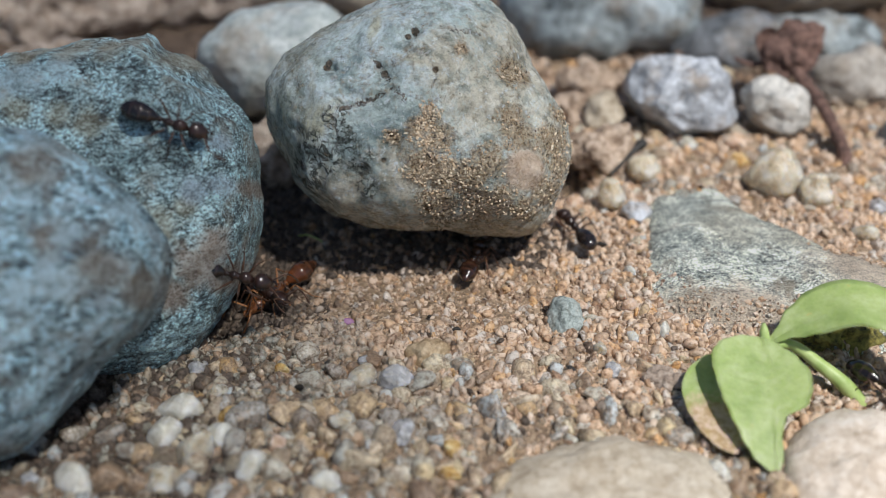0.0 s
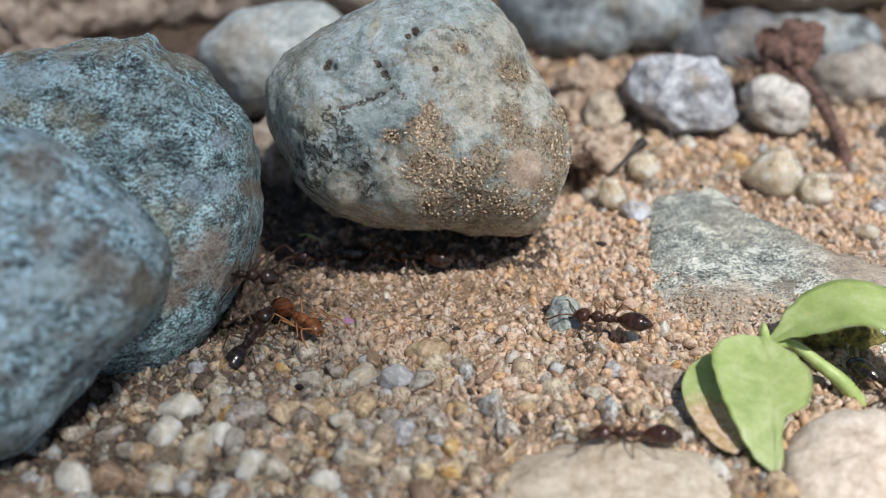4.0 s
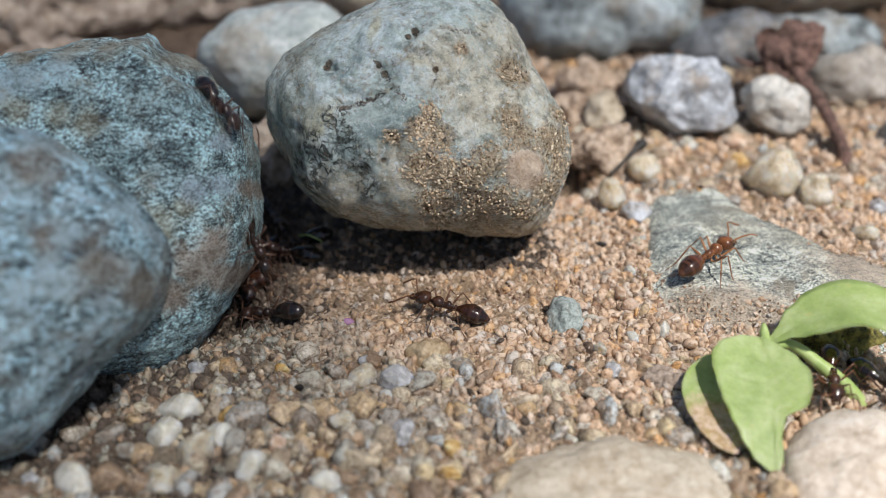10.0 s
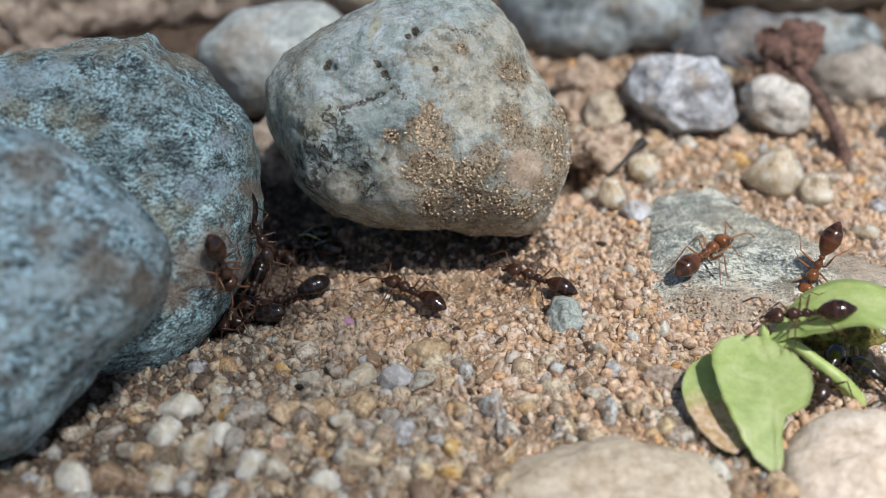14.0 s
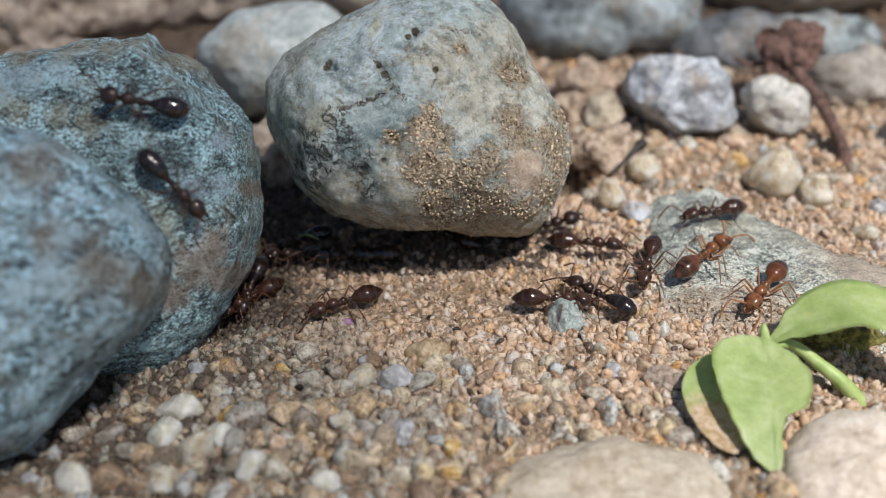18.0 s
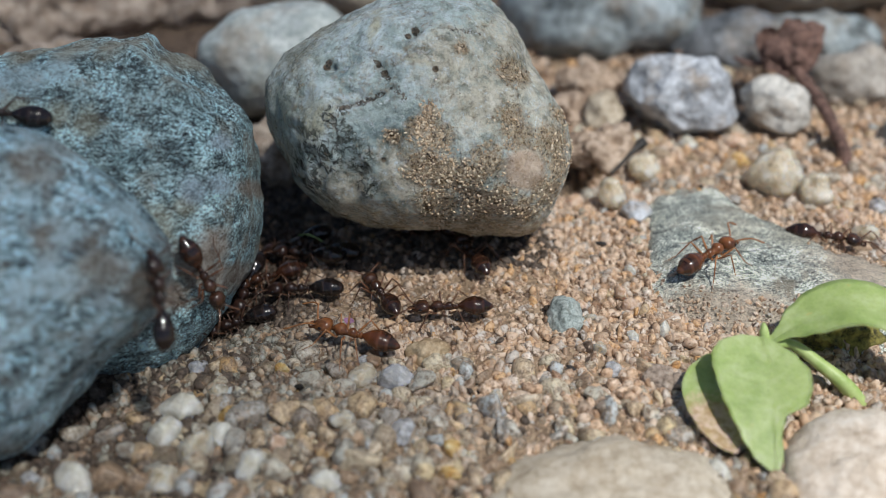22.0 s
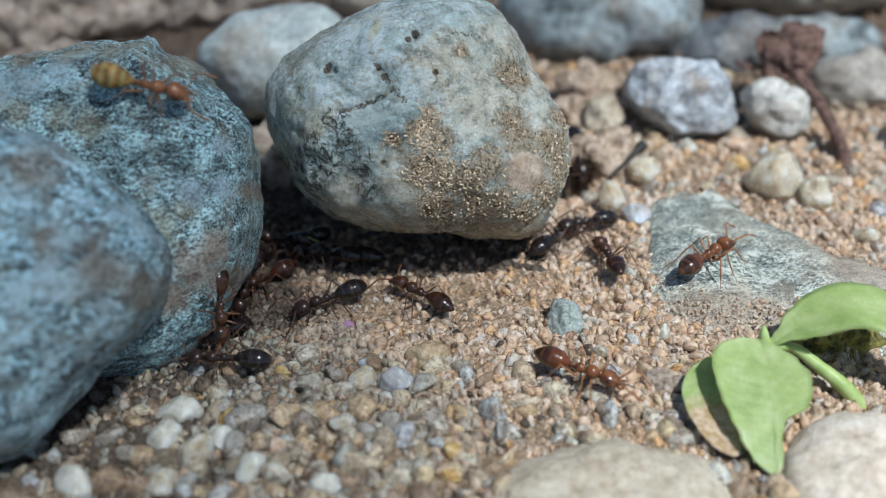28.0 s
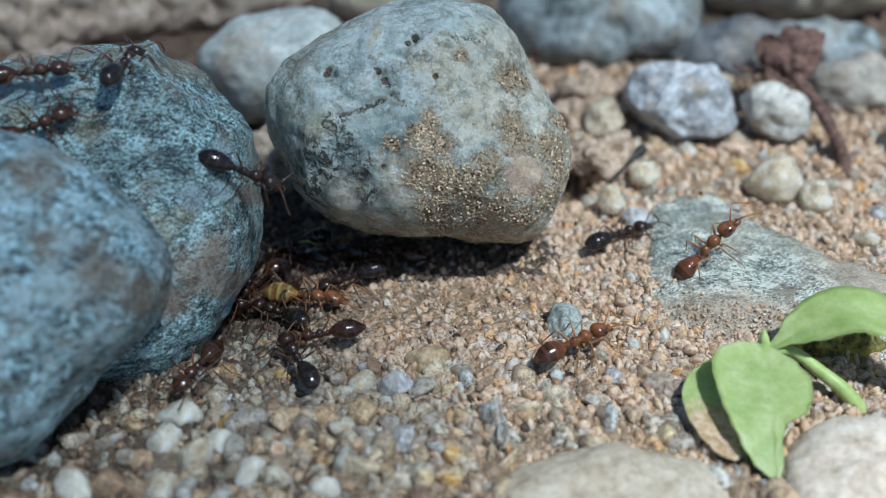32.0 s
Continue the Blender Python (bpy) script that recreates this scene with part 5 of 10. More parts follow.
ANTS = [
    ("dark", 0.88, [
        (0, -12.77, -5.77, 11.1, 46, 18, -6), (0.12, -12.02, -6.67, 9.93, 34, 30, -22), (0.25, -11.5, -7.26, 8.89, 30, 53, -25), (0.38, -11.1, -7.31, 8.35, 45, 60, 8),
        (0.5, -10.7, -6.85, 7.53, 76, 57, 48), (1, -9.92, -4.82, 4.3, -21, 49, -39), (1.4, -8.93, 0.73, -0.55, 0, 2, -52), (1.7, -6.46, 1.37, -0.66, 0, 1, -16),
        (2, -4, 2, -0.78, 0, 0, 20), (2.4, -4, 6.75, -0.32, 0, 0, 55), (2.8, -4, 11.5, 0.14, 0, 0, 90), (32, -4, 11.5, 0.14, 0, 0, 90)]),
    ("dark", 0.88, [
        (0, -10.18, -7.85, 3.65, 42, 17, -1), (1.5, -10.16, -7.93, 3.67, 35, 20, -3), (2, -10.77, -4.69, -0.59, 10, 26, -10), (2.5, -10.02, -6.36, 2.69, 45, 10, 4),
        (3, -10.08, -5.74, 2.24, 49, 8, 6), (5.5, -10.2, -7.7, 3.28, 27, 21, -4), (6, -10.27, -7.84, 3.23, 26, 23, -5), (7, -10.55, -7.91, 2.75, 20, 30, -12),
        (7.5, -10.97, -8.24, 2.45, 8, 40, -27), (8, -11.87, -8.27, 1.58, -53, 53, -83), (9, -11.75, -8.46, 2, -45, 53, -77), (9.5, -11.34, -6.72, -0.12, -4, 41, -30),
        (9.75, -10.92, -3.86, -0.55, 5, 21, 8), (10, -10.5, -1, -0.98, 0, 0, 40), (10.8, -1.9, 11.5, 0.15, 0, 0, 90), (32, -1.9, 11.5, 0.15, 0, 0, 90)]),
    ("amber", 0.98, [
        (0, -8.85, -4.07, -0.74, 0, 13, -138), (0.5, -9.15, -2.67, -0.59, 0, 13, -150), (1, -9.67, -0.45, -0.76, -16, 12, -162), (1.33, -8.65, -3.02, -0.51, 0, 13, -122),
        (1.67, -7.83, -5.4, -0.26, 0, -5, -90), (2, -6.94, -7.6, 0.07, 0, -9, -76), (3, -6.63, -8.6, 0.11, 0, -6, -75), (3.5, -6.97, -7.87, 0.09, 0, -9, -63),
        (4.8, -7.26, -7.74, -0.01, 0, -15, -30), (5.5, -5.94, -6.99, 0.02, 0, -2, 12), (5.75, -4.71, -6.39, 0.06, 0, 0, 21), (6, -3.5, -5.62, -0.04, 0, 4, 32),
        (6.17, -2.29, -5.04, -0.02, 0, -1, 24), (6.33, -1.15, -4.31, -0.13, 0, 0, 23), (6.5, -0, -3.95, 0.03, 0, 1, 23), (6.75, 0.9, -3.06, -0.05, 0, 1, 16),
        (7, 1.95, -2.67, 0.26, 0, -7, -3), (7.12, 3.36, -2.41, 0.2, 0, -3, 4), (7.25, 4.79, -2.34, 0.26, 0, -1, 9), (7.38, 6.22, -1.96, 0.11, 0, 4, 16),
        (7.5, 7.74, -1.99, 0.25, 0, 0, 13), (7.62, 9.39, -2.37, 0.53, 0, -12, -2), (7.75, 10.87, -2.73, 0.8, 1, -15, -5), (7.88, 12.22, -3.17, 1.08, -1, -12, 0),
        (8, 13.57, -3.07, 1.01, 0, -4, 13), (8.5, 14.24, -3.3, 1.2, 0, 1, 33), (9, 14.3, -3.13, 1.07, 3, 0, 41), (10, 14.34, -3.29, 1.1, 2, 1, 44),
        (13, 14.23, -3.14, 1.07, 2, 0, 44), (17, 14.2, -3.17, 1.13, 1, -2, 45), (18.7, 14.19, -3.16, 1.08, 2, -1, 44), (19, 14.45, -3.83, 1.12, 2, 1, 36),
        (20, 14.36, -3.27, 1.15, 0, -1, 44), (22, 14.4, -3.14, 1.02, 3, 2, 41), (25, 14.37, -3.59, 1.12, -2, -1, 39), (28, 14.34, -3.14, 1.14, 0, 3, 44),
        (29, 14.43, -3.27, 1.15, -2, 5, 41), (30, 14.42, -2.28, 1.21, 0, 1, 51), (31, 14.52, -2.06, 1.21, 1, 1, 54), (32, 14.84, -2.79, 1.93, -4, -42, 22)]),
    ("red", 0.88, [
        (0, 1.75, -1.73, -0.14, 0, 4, 76), (0.25, 2.66, -2.68, 0.06, 0, -7, 35), (0.5, 3.39, -3.75, 0.1, 0, -9, 8), (0.58, 4.57, -4, 0.31, 0, -1, 25),
        (0.67, 5.92, -4.07, 0.42, 0, -3, 28), (0.75, 7.3, -3.76, 0.25, 0, -5, 31), (0.83, 8.58, -2.63, 0.36, 0, -4, 41), (0.92, 9.96, -1.39, 0.45, 0, -7, 46),
        (1, 11.38, -0.41, 0.58, -11, 0, 57), (1.12, 12.72, 2.39, 0.47, -9, -6, 55), (1.25, 14.57, 5.37, 0.73, -8, -47, 28), (1.31, 14.85, 6.02, 0.46, -8, -21, 46),
        (1.38, 15.13, 6.67, 0.19, 0, 4, 62), (1.5, 16.38, 8.09, 0.11, 0, 2, 63), (1.75, 17.37, 9.83, 0.6, 9, -12, 69), (2, 17.3, 10.67, 0.98, 3, -34, 84),
        (2.25, 18.6, 10.68, 0.49, 0, -5, 66), (2.38, 19.44, 8.87, 0.66, 0, 4, 52), (2.44, 19.7, 7.15, 1.54, 15, -12, 24), (2.5, 19.96, 5.43, 2.42, 37, -18, -9),
        (2.62, 20.64, 4.45, 1.96, 39, -5, -13), (2.75, 21.73, 3.93, 1.53, 59, -1, -30), (2.79, 22.15, 3.73, 1.14, 37, 3, -7), (2.83, 22.56, 3.52, 0.76, 18, 15, 13),
        (2.92, 24.22, 2.98, 0.49, 0, 0, 1), (3, 25.45, 2.49, 0.38, 0, 3, 18), (3.1, 27, 3.1, 0.33, 0, 4, 22), (3.2, 28.81, 3.99, 0.14, 0, -3, 18),
        (3.3, 30.26, 4.48, 0.14, 0, 4, 28), (4.1, 53, 3, 0.31, 0, 0, 0), (32, 53, 3, 0.31, 0, 0, 0)]),
    ("dark", 0.88, [
        (0, 7.37, 0.88, 0.2, 0, 3, 111), (0.15, 6.95, -0.02, 0.26, 1, 0, 143), (0.3, 6.54, -0.93, 0.31, 0, -3, 175), (0.33, 6.57, -0.98, 0.32, 0, -4, 178),
        (0.37, 6.6, -1.02, 0.32, 0, -5, -179), (0.4, 6.64, -1.06, 0.32, 0, -7, -176), (0.43, 6.67, -1.11, 0.33, 0, -8, -173), (0.47, 6.7, -1.15, 0.33, 0, -9, -170),
        (0.5, 6.73, -1.2, 0.34, 0, -11, -167), (0.75, 5.65, -0.96, 0.25, 0, 1, -178), (0.77, 5.5, -1.03, 0.25, 0, 2, -180), (0.79, 5.35, -1.09, 0.25, 0, 4, 179),
        (0.83, 5.05, -1.22, 0.25, 0, 7, 175), (0.85, 4.9, -1.28, 0.25, 0, 8, 174), (0.9, 4.56, -1.38, 0.23, 0, 8, 175), (0.92, 4.37, -1.41, 0.21, 0, 7, 177),
        (0.96, 3.99, -1.48, 0.17, 0, 4, -177), (1, 3.6, -1.55, 0.13, 0, 1, -172), (1.03, 3.44, -1.54, 0.11, 0, 2, -174), (1.07, 3.27, -1.54, 0.09, 0, 4, -176),
        (1.1, 3.11, -1.53, 0.07, 0, 5, -177), (1.13, 2.94, -1.53, 0.05, 0, 6, -179), (1.17, 2.78, -1.52, 0.03, 0, 7, 179), (1.2, 2.61, -1.52, 0.02, 0, 8, 177),
        (1.4, 1.51, -1.38, -0.18, 0, 7, 177), (1.7, 0.07, -1.56, -0.15, 0, 2, 179), (2, -1.3, -1.53, -0.28, 0, 2, 173), (2.33, -2.64, -1.26, -0.43, 0, 4, 173),
        (2.67, -3.99, -1.15, -0.48, 0, 5, 175), (2.72, -4.24, -1.15, -0.47, 0, 4, 178), (2.78, -4.5, -1.14, -0.47, 0, 2, -179), (2.83, -4.75, -1.14, -0.46, 0, 0, -176),
        (2.89, -5, -1.14, -0.46, 0, -1, -173), (2.94, -5.25, -1.14, -0.45, 0, -3, -170), (3, -5.5, -1.14, -0.45, 0, -5, -167), (4.25, -6.91, -1.03, -0.57, 0, 0, -173),
        (4.46, -7.13, -1.01, -0.59, 0, 1, -175), (4.67, -7.36, -1, -0.61, 0, 3, -177), (4.88, -7.58, -0.98, -0.63, 0, 4, -179), (5.08, -7.81, -0.96, -0.65, 0, 5, 179),
        (5.29, -8.04, -0.94, -0.67, 0, 7, 177), (5.5, -8.26, -0.93, -0.69, 0, 8, 175), (6.5, -8.56, -0.84, -0.62, 0, 12, 166), (7.5, -8.82, 0.07, -0.76, 0, 10, 179),
        (7.58, -8.77, 0.11, -0.76, 0, 10, -179), (7.67, -8.73, 0.15, -0.77, 0, 11, -178), (7.75, -8.69, 0.19, -0.77, 0, 11, -176), (7.83, -8.64, 0.23, -0.78, 0, 12, -175),
        (7.92, -8.6, 0.27, -0.78, 0, 12, -173), (8, -8.56, 0.31, -0.79, 0, 13, -171), (14, -8.57, 0.45, -0.78, 0, 13, -163), (20, -8.57, 0.45, -0.78, 0, 13, -163),
        (32, -8.75, 0.85, -0.72, 0, 9, -163)]),
    ("red", 0.88, [
        (0, 27.32, -3.64, 0.38, 0, 2, -171), (0.12, 25.22, -4.7, 0.96, 0, -12, -155), (0.25, 23.72, -4.77, 0.85, 0, -14, -153), (0.38, 21.91, -5.71, 1.39, 2, -4, -167),
        (0.5, 20.47, -5.81, 1.36, -2, 2, -177), (0.53, 19.99, -5.84, 1.36, -3, 4, 179), (0.56, 19.52, -5.87, 1.36, -3, 5, 175), (0.58, 19.04, -5.9, 1.36, -4, 6, 171),
        (0.67, 17.44, -5.92, 1.3, -2, -4, 179), (0.75, 15.99, -5.92, 1.22, -2, -4, 173), (0.83, 14.55, -5.98, 1.25, -1, 1, 169), (0.92, 13.16, -5.73, 1.11, -6, 4, 167),
        (1, 11.79, -5.55, 0.93, -3, 9, 163), (1.12, 10.42, -4.85, 0.69, -2, 10, 156), (1.25, 9.05, -4.19, 0.45, 0, 14, 145), (1.38, 7.38, -3.56, 0.37, 0, 0, 160),
        (1.5, 5.98, -3.14, 0.34, 0, 7, 146), (1.7, 4.28, -2.47, 0.15, 0, 8, 142), (2, 3.73, -1.62, 0.07, 0, 5, 146), (2.3, 2.46, -1.21, -0.09, 0, 7, 162),
        (2.65, 0.73, -1.35, -0.15, 0, 2, 172), (2.71, 0.45, -1.37, -0.16, 0, 1, 173), (2.77, 0.16, -1.4, -0.17, 0, 0, 175), (2.83, -0.13, -1.42, -0.18, 0, 0, 176),
        (2.88, -0.42, -1.45, -0.19, 0, -1, 178), (2.94, -0.71, -1.47, -0.2, 0, -2, 180), (3, -0.99, -1.49, -0.21, 0, -3, -179), (3.25, -1.19, -1.53, -0.21, 0, -1, 177),
        (3.5, -1.38, -1.57, -0.22, 1, 1, 173), (3.75, -1.57, -1.61, -0.23, 1, 4, 168), (4, -1.76, -1.65, -0.23, 1, 6, 164), (4.25, -1.96, -1.68, -0.24, 0, 8, 160),
        (4.5, -2.15, -1.72, -0.25, 0, 10, 155), (6, -3.64, -1.67, -0.42, 0, 2, 161), (8, -1, 1, -0.35, 0, 0, 160), (8.4, -2.5, 7.2, -0.08, 0, 0, 125),
        (8.8, -4, 13.4, 0.2, 0, 0, 90), (32, -4, 13.4, 0.2, 0, 0, 90)]),
    ("red", 0.88, [
        (0, -1.9, 13.4, 0.22, 0, 0, -90), (1, -1.9, 13.4, 0.22, 0, 0, -90), (1.3, -3.45, 6.95, -0.11, 0, 0, -45), (1.6, -5, 0.5, -0.44, 0, 0, 0),
        (2, -4.29, -2.49, -0.36, 0, 2, 16), (2.17, -2.86, -3.02, -0.14, 0, 1, 17), (2.33, -1.49, -3.3, -0.11, 0, 2, 19), (2.5, -0.09, -3.6, -0.06, 0, 0, 19),
        (2.58, 1.27, -3.32, -0.11, 0, -1, 20), (2.67, 2.7, -3.33, 0.07, 0, -6, 17), (2.75, 4, -3.3, 0.2, 0, -4, 22), (2.83, 6.29, -2.36, 0.11, 0, 3, 33),
        (2.92, 8.76, -1.89, 0.46, 0, -5, 28), (3, 11.21, -1.81, 1.03, -5, -12, 23), (3.08, 13.22, -1.8, 1.1, -4, -2, 26), (3.17, 15.2, -1.92, 1.34, 2, 4, 24),
        (3.25, 17.63, -1.48, 1.16, -1, -5, 3), (3.33, 19.9, -0.94, 0.6, -3, 12, 27), (3.42, 22.36, -0.91, 0.52, 0, -1, 10), (3.5, 24.82, -0.53, 0.13, 0, 1, 12),
        (3.6, 26.66, -0.28, 0.35, 0, -10, -2), (3.7, 28.35, 0.27, 0.36, 0, -3, 8), (3.8, 30.16, 0.7, 0.46, 0, -5, 5), (4.6, 50, -3, 0.09, 0, 0, 0),
        (32, 50, -3, 0.09, 0, 0, 0)]),
    ("red", 0.88, [
        (0, 28.51, -0.82, 0.34, 0, -3, 172), (0.27, 27.29, -0.98, 0.38, 0, 4, 161), (0.53, 25.98, -1.01, 0.34, 0, 0, 167), (0.8, 24.72, -0.98, 0.26, 0, -2, 170),
        (0.9, 23.62, -0.81, 0.24, 0, 2, 162), (1, 22.27, -1.05, 0.51, 0, 1, 162), (1.03, 21.59, -1.12, 0.62, 3, -6, 175), (1.05, 21.25, -1.15, 0.67, 4, -9, -178),
        (1.08, 20.58, -1.22, 0.79, 5, -16, -165), (1.2, 18.57, -0.84, 0.83, 5, -15, -160), (1.3, 16.94, -1.93, 1.05, -1, -2, -165), (1.4, 15.22, -2.97, 1.21, -6, -7, -145),
        (1.5, 13.77, -3.86, 1.27, -3, 3, -144), (1.62, 12.72, -5.03, 1.1, 1, 9, -156), (1.67, 12.46, -5.18, 0.95, -4, 15, -165), (1.69, 12.33, -5.25, 0.88, -6, 18, -169),
        (1.73, 12.06, -5.4, 0.74, -13, 23, -179), (2, 10.13, -6.15, 0.49, -11, -5, 171), (2.5, 10.19, -6.42, 0.4, -12, -7, 166), (3, 10.09, -6.84, 0.52, 0, -2, 154),
        (3.5, 10.12, -6.81, 0.46, 0, 3, 156), (3.83, 8.98, -7.61, 0.41, 0, 11, 153), (4.17, 7.76, -8.43, 0.59, -12, 10, 161), (4.5, 6.45, -9.07, 0.33, 0, 3, 176),
        (4.83, 5.18, -9.13, 0.32, 0, 7, 165), (5.17, 3.72, -9.21, 0.35, 0, 0, 170), (5.5, 2.36, -9.23, 0.33, 0, -3, 167), (6, 1.14, -8.03, 0.24, 0, 8, 153),
        (6.5, 1.39, -7.57, 0.18, 0, 6, 138), (7, 1.64, -7.02, 0.02, 0, 0, 134), (8, 1.89, -7.39, 0.16, 0, 1, 128), (9, 1.63, -7.24, 0.25, 0, 1, 141),
        (10, -0.01, -6.28, 0.03, 0, -5, 158), (10.08, -0.05, -6.35, 0.03, 0, -5, 162), (10.17, -0.09, -6.42, 0.04, 0, -5, 166), (10.25, -0.13, -6.5, 0.04, 0, -5, 170),
        (10.33, -0.17, -6.57, 0.05, 0, -5, 174), (10.42, -0.21, -6.64, 0.05, 0, -5, 178), (10.5, -0.25, -6.72, 0.06, 0, -5, -178), (11, -0.38, -6.8, 0.07, 0, 3, -168),
        (11.5, -0.52, -6.62, 0, 0, -1, -170), (11.58, -0.42, -6.48, 0, 0, 0, -180), (11.67, -0.32, -6.34, 0, 1, 1, 171), (11.75, -0.22, -6.2, 0.01, 1, 1, 162),
        (11.83, -0.12, -6.06, 0.01, 1, 2, 152), (11.92, -0.03, -5.92, 0.01, 0, 3, 143), (12, 0.07, -5.78, 0.01, 0, 4, 134), (13, -0.63, -5.93, -0.06, 0, 1, 165),
        (13.5, -1.64, -5.04, -0.14, 0, 1, 152), (14, -1.77, -5.03, -0.02, 0, 2, 140), (14.5, -2.1, -5.28, -0, 0, -1, 151), (16.5, -2.11, -5.98, 0.1, 0, -5, 159),
        (16.58, -2.3, -5.96, 0.1, 0, -4, 165), (16.67, -2.5, -5.93, 0.1, 0, -3, 172), (16.75, -2.69, -5.91, 0.09, -1, -2, 178), (16.83, -2.88, -5.88, 0.09, 0, -1, -175),
        (16.92, -3.07, -5.86, 0.09, 0, 0, -169), (17, -3.27, -5.83, 0.08, 0, 1, -163), (17.5, -4.66, -6.09, -0.02, 0, 2, -172), (18, -5.44, -6.1, -0.04, 0, 0, -152),
        (19, -5.6, -6.36, 0.06, 0, -2, -156), (19.5, -6.6, -6.64, -0, 0, 3, -149), (20, -6.46, -7.56, 0.22, 0, -7, -132), (20.15, -7.29, -7.87, 0.18, 0, 1, -148),
        (20.3, -8.02, -8.19, 0.15, 0, 11, -171), (20.4, -9.39, -8.57, 0.03, 0, 4, -166), (20.5, -10.59, -9.26, 0.18, 0, 3, -168), (21, -11.89, -10.77, 0.42, 0, -8, -160),
        (21.2, -13.12, -11.3, 0.85, -29, -11, -156), (21.4, -14.12, -11.64, 0.73, -29, -4, -165), (21.5, -14.52, -11.17, 0.63, -24, -4, -168),
        (21.6, -14.92, -10.69, 0.53, -19, -3, -170), (21.7, -15.31, -10.22, 0.44, -14, -3, -173), (21.8, -15.71, -9.75, 0.34, -9, -2, -175),
        (21.9, -16.1, -9.27, 0.24, -5, -1, -178), (22, -16.5, -8.8, 0.14, 0, 0, 180), (32, -16.5, -8.8, 0.14, 0, 0, 180)]),
    ("dark", 0.88, [
        (0, -16.5, -8.5, 0.14, 0, 0, 0), (2.3, -15.5, -8.3, 0.19, 0, 0, 10), (2.7, -11.13, -11.74, 0.42, 0, 8, 40), (3, -10.79, -10.84, 0.33, 0, 4, -10),
        (3.5, -9.12, -11.44, 0.27, 0, 3, 22), (3.83, -9.39, -9.82, 0.16, 0, 2, 60), (4.17, -9.42, -7.35, 0.16, 0, -45, 63), (4.5, -10.39, -4.69, -0.54, 0, -53, 106),
        (5.5, -9.96, -3.13, -0.96, 0, 1, 84), (6.5, -8.84, -1.04, -0.75, 0, -8, 27), (8, -8, 1.5, -0.56, 0, 0, 60), (8.8, 2.3, 13.4, 0.37, 0, 0, 90),
        (32, 2.3, 13.4, 0.37, 0, 0, 90)]),
    ("red", 0.88, [
        (0, 47, 6, 0.21, 0, 0, 180), (1.9, 47, 6, 0.21, 0, 0, 180), (2.02, 42.47, 2.03, 0.35, -1, -3, -175), (2.13, 37.94, -1.95, 0.49, -2, -6, -170),
        (2.25, 33.41, -5.92, 0.63, -3, -9, -164), (2.37, 28.88, -9.89, 0.78, -4, -12, -159), (2.48, 24.35, -13.87, 0.92, -6, -15, -153),
        (2.6, 19.82, -17.84, 1.06, -8, -17, -148), (2.73, 18.36, -18.55, 1.49, -3, 5, -164), (2.87, 17.06, -18.65, 1.26, 0, 6, -162), (3, 15.92, -18.52, 0.88, 1, 16, -168),
        (3.17, 14.56, -18.36, 0.84, -2, 17, -173), (3.33, 12.89, -18.2, 0.83, -9, -2, -162), (3.5, 11.39, -18.48, 0.98, 3, -14, -155),
        (3.7, 10.03, -18.03, 1.05, 5, -17, -156), (3.9, 8.71, -17.31, 0.9, 6, -17, -161), (3.93, 8.54, -17.09, 0.8, 6, -13, -166), (3.97, 8.37, -16.86, 0.7, 6, -9, -171),
        (4, 8.2, -16.64, 0.6, 5, -6, -176), (4.03, 8.03, -16.42, 0.5, 3, -2, 179), (4.07, 7.87, -16.2, 0.4, 2, 1, 174), (4.1, 7.7, -15.97, 0.29, 0, 5, 169),
        (4.3, 6.2, -15.4, 0.33, 0, -1, 169), (4.5, 4.73, -14.8, 0.35, 0, -4, 166), (4.7, 3.35, -14.54, 0.57, 0, -10, 178), (4.9, 2.34, -13.99, 0.47, 0, 9, 162),
        (5.1, 0.92, -13.3, 0.34, 0, 1, 177), (5.13, 0.7, -13.24, 0.36, 0, 2, 177), (5.17, 0.48, -13.17, 0.38, 0, 2, 178), (5.2, 0.26, -13.11, 0.41, 0, 2, 179),
        (5.23, 0.04, -13.05, 0.43, 0, 2, 180), (5.27, -0.18, -12.98, 0.45, 0, 2, -179), (5.3, -0.4, -12.92, 0.47, 0, 2, -179), (5.5, -1.88, -12.76, 0.75, 0, -9, -160),
        (5.53, -1.98, -12.67, 0.72, 0, -8, -170), (5.56, -2.09, -12.58, 0.69, 1, -7, -180), (5.58, -2.19, -12.49, 0.65, 1, -6, 170), (5.64, -2.39, -12.32, 0.59, 0, -4, 150),
        (5.67, -2.5, -12.23, 0.55, 0, -3, 141), (5.83, -3.13, -11.76, 0.33, 0, -7, 108), (6, -3.7, -11.92, 0.42, 0, -1, 81), (6.25, -4.99, -10.36, 0.47, 0, -3, 99),
        (6.5, -6.31, -8.59, 0.2, 0, 9, 112), (7, -7.53, -7.54, -0.04, 0, 13, 149), (7.5, -8.39, -6.75, -0.33, 0, 16, 145), (8, -9.49, -6.47, -0.82, 0, 22, 158),
        (8.08, -9.88, -6.24, -0.93, -3, 19, 164), (8.17, -10.26, -6.02, -1.04, -7, 16, 171), (8.25, -10.64, -5.79, -1.15, -11, 13, 178),
        (8.33, -11.02, -5.56, -1.27, -16, 11, -175), (8.42, -11.4, -5.33, -1.38, -20, 9, -168), (8.5, -11.79, -5.1, -1.49, -25, 8, -161),
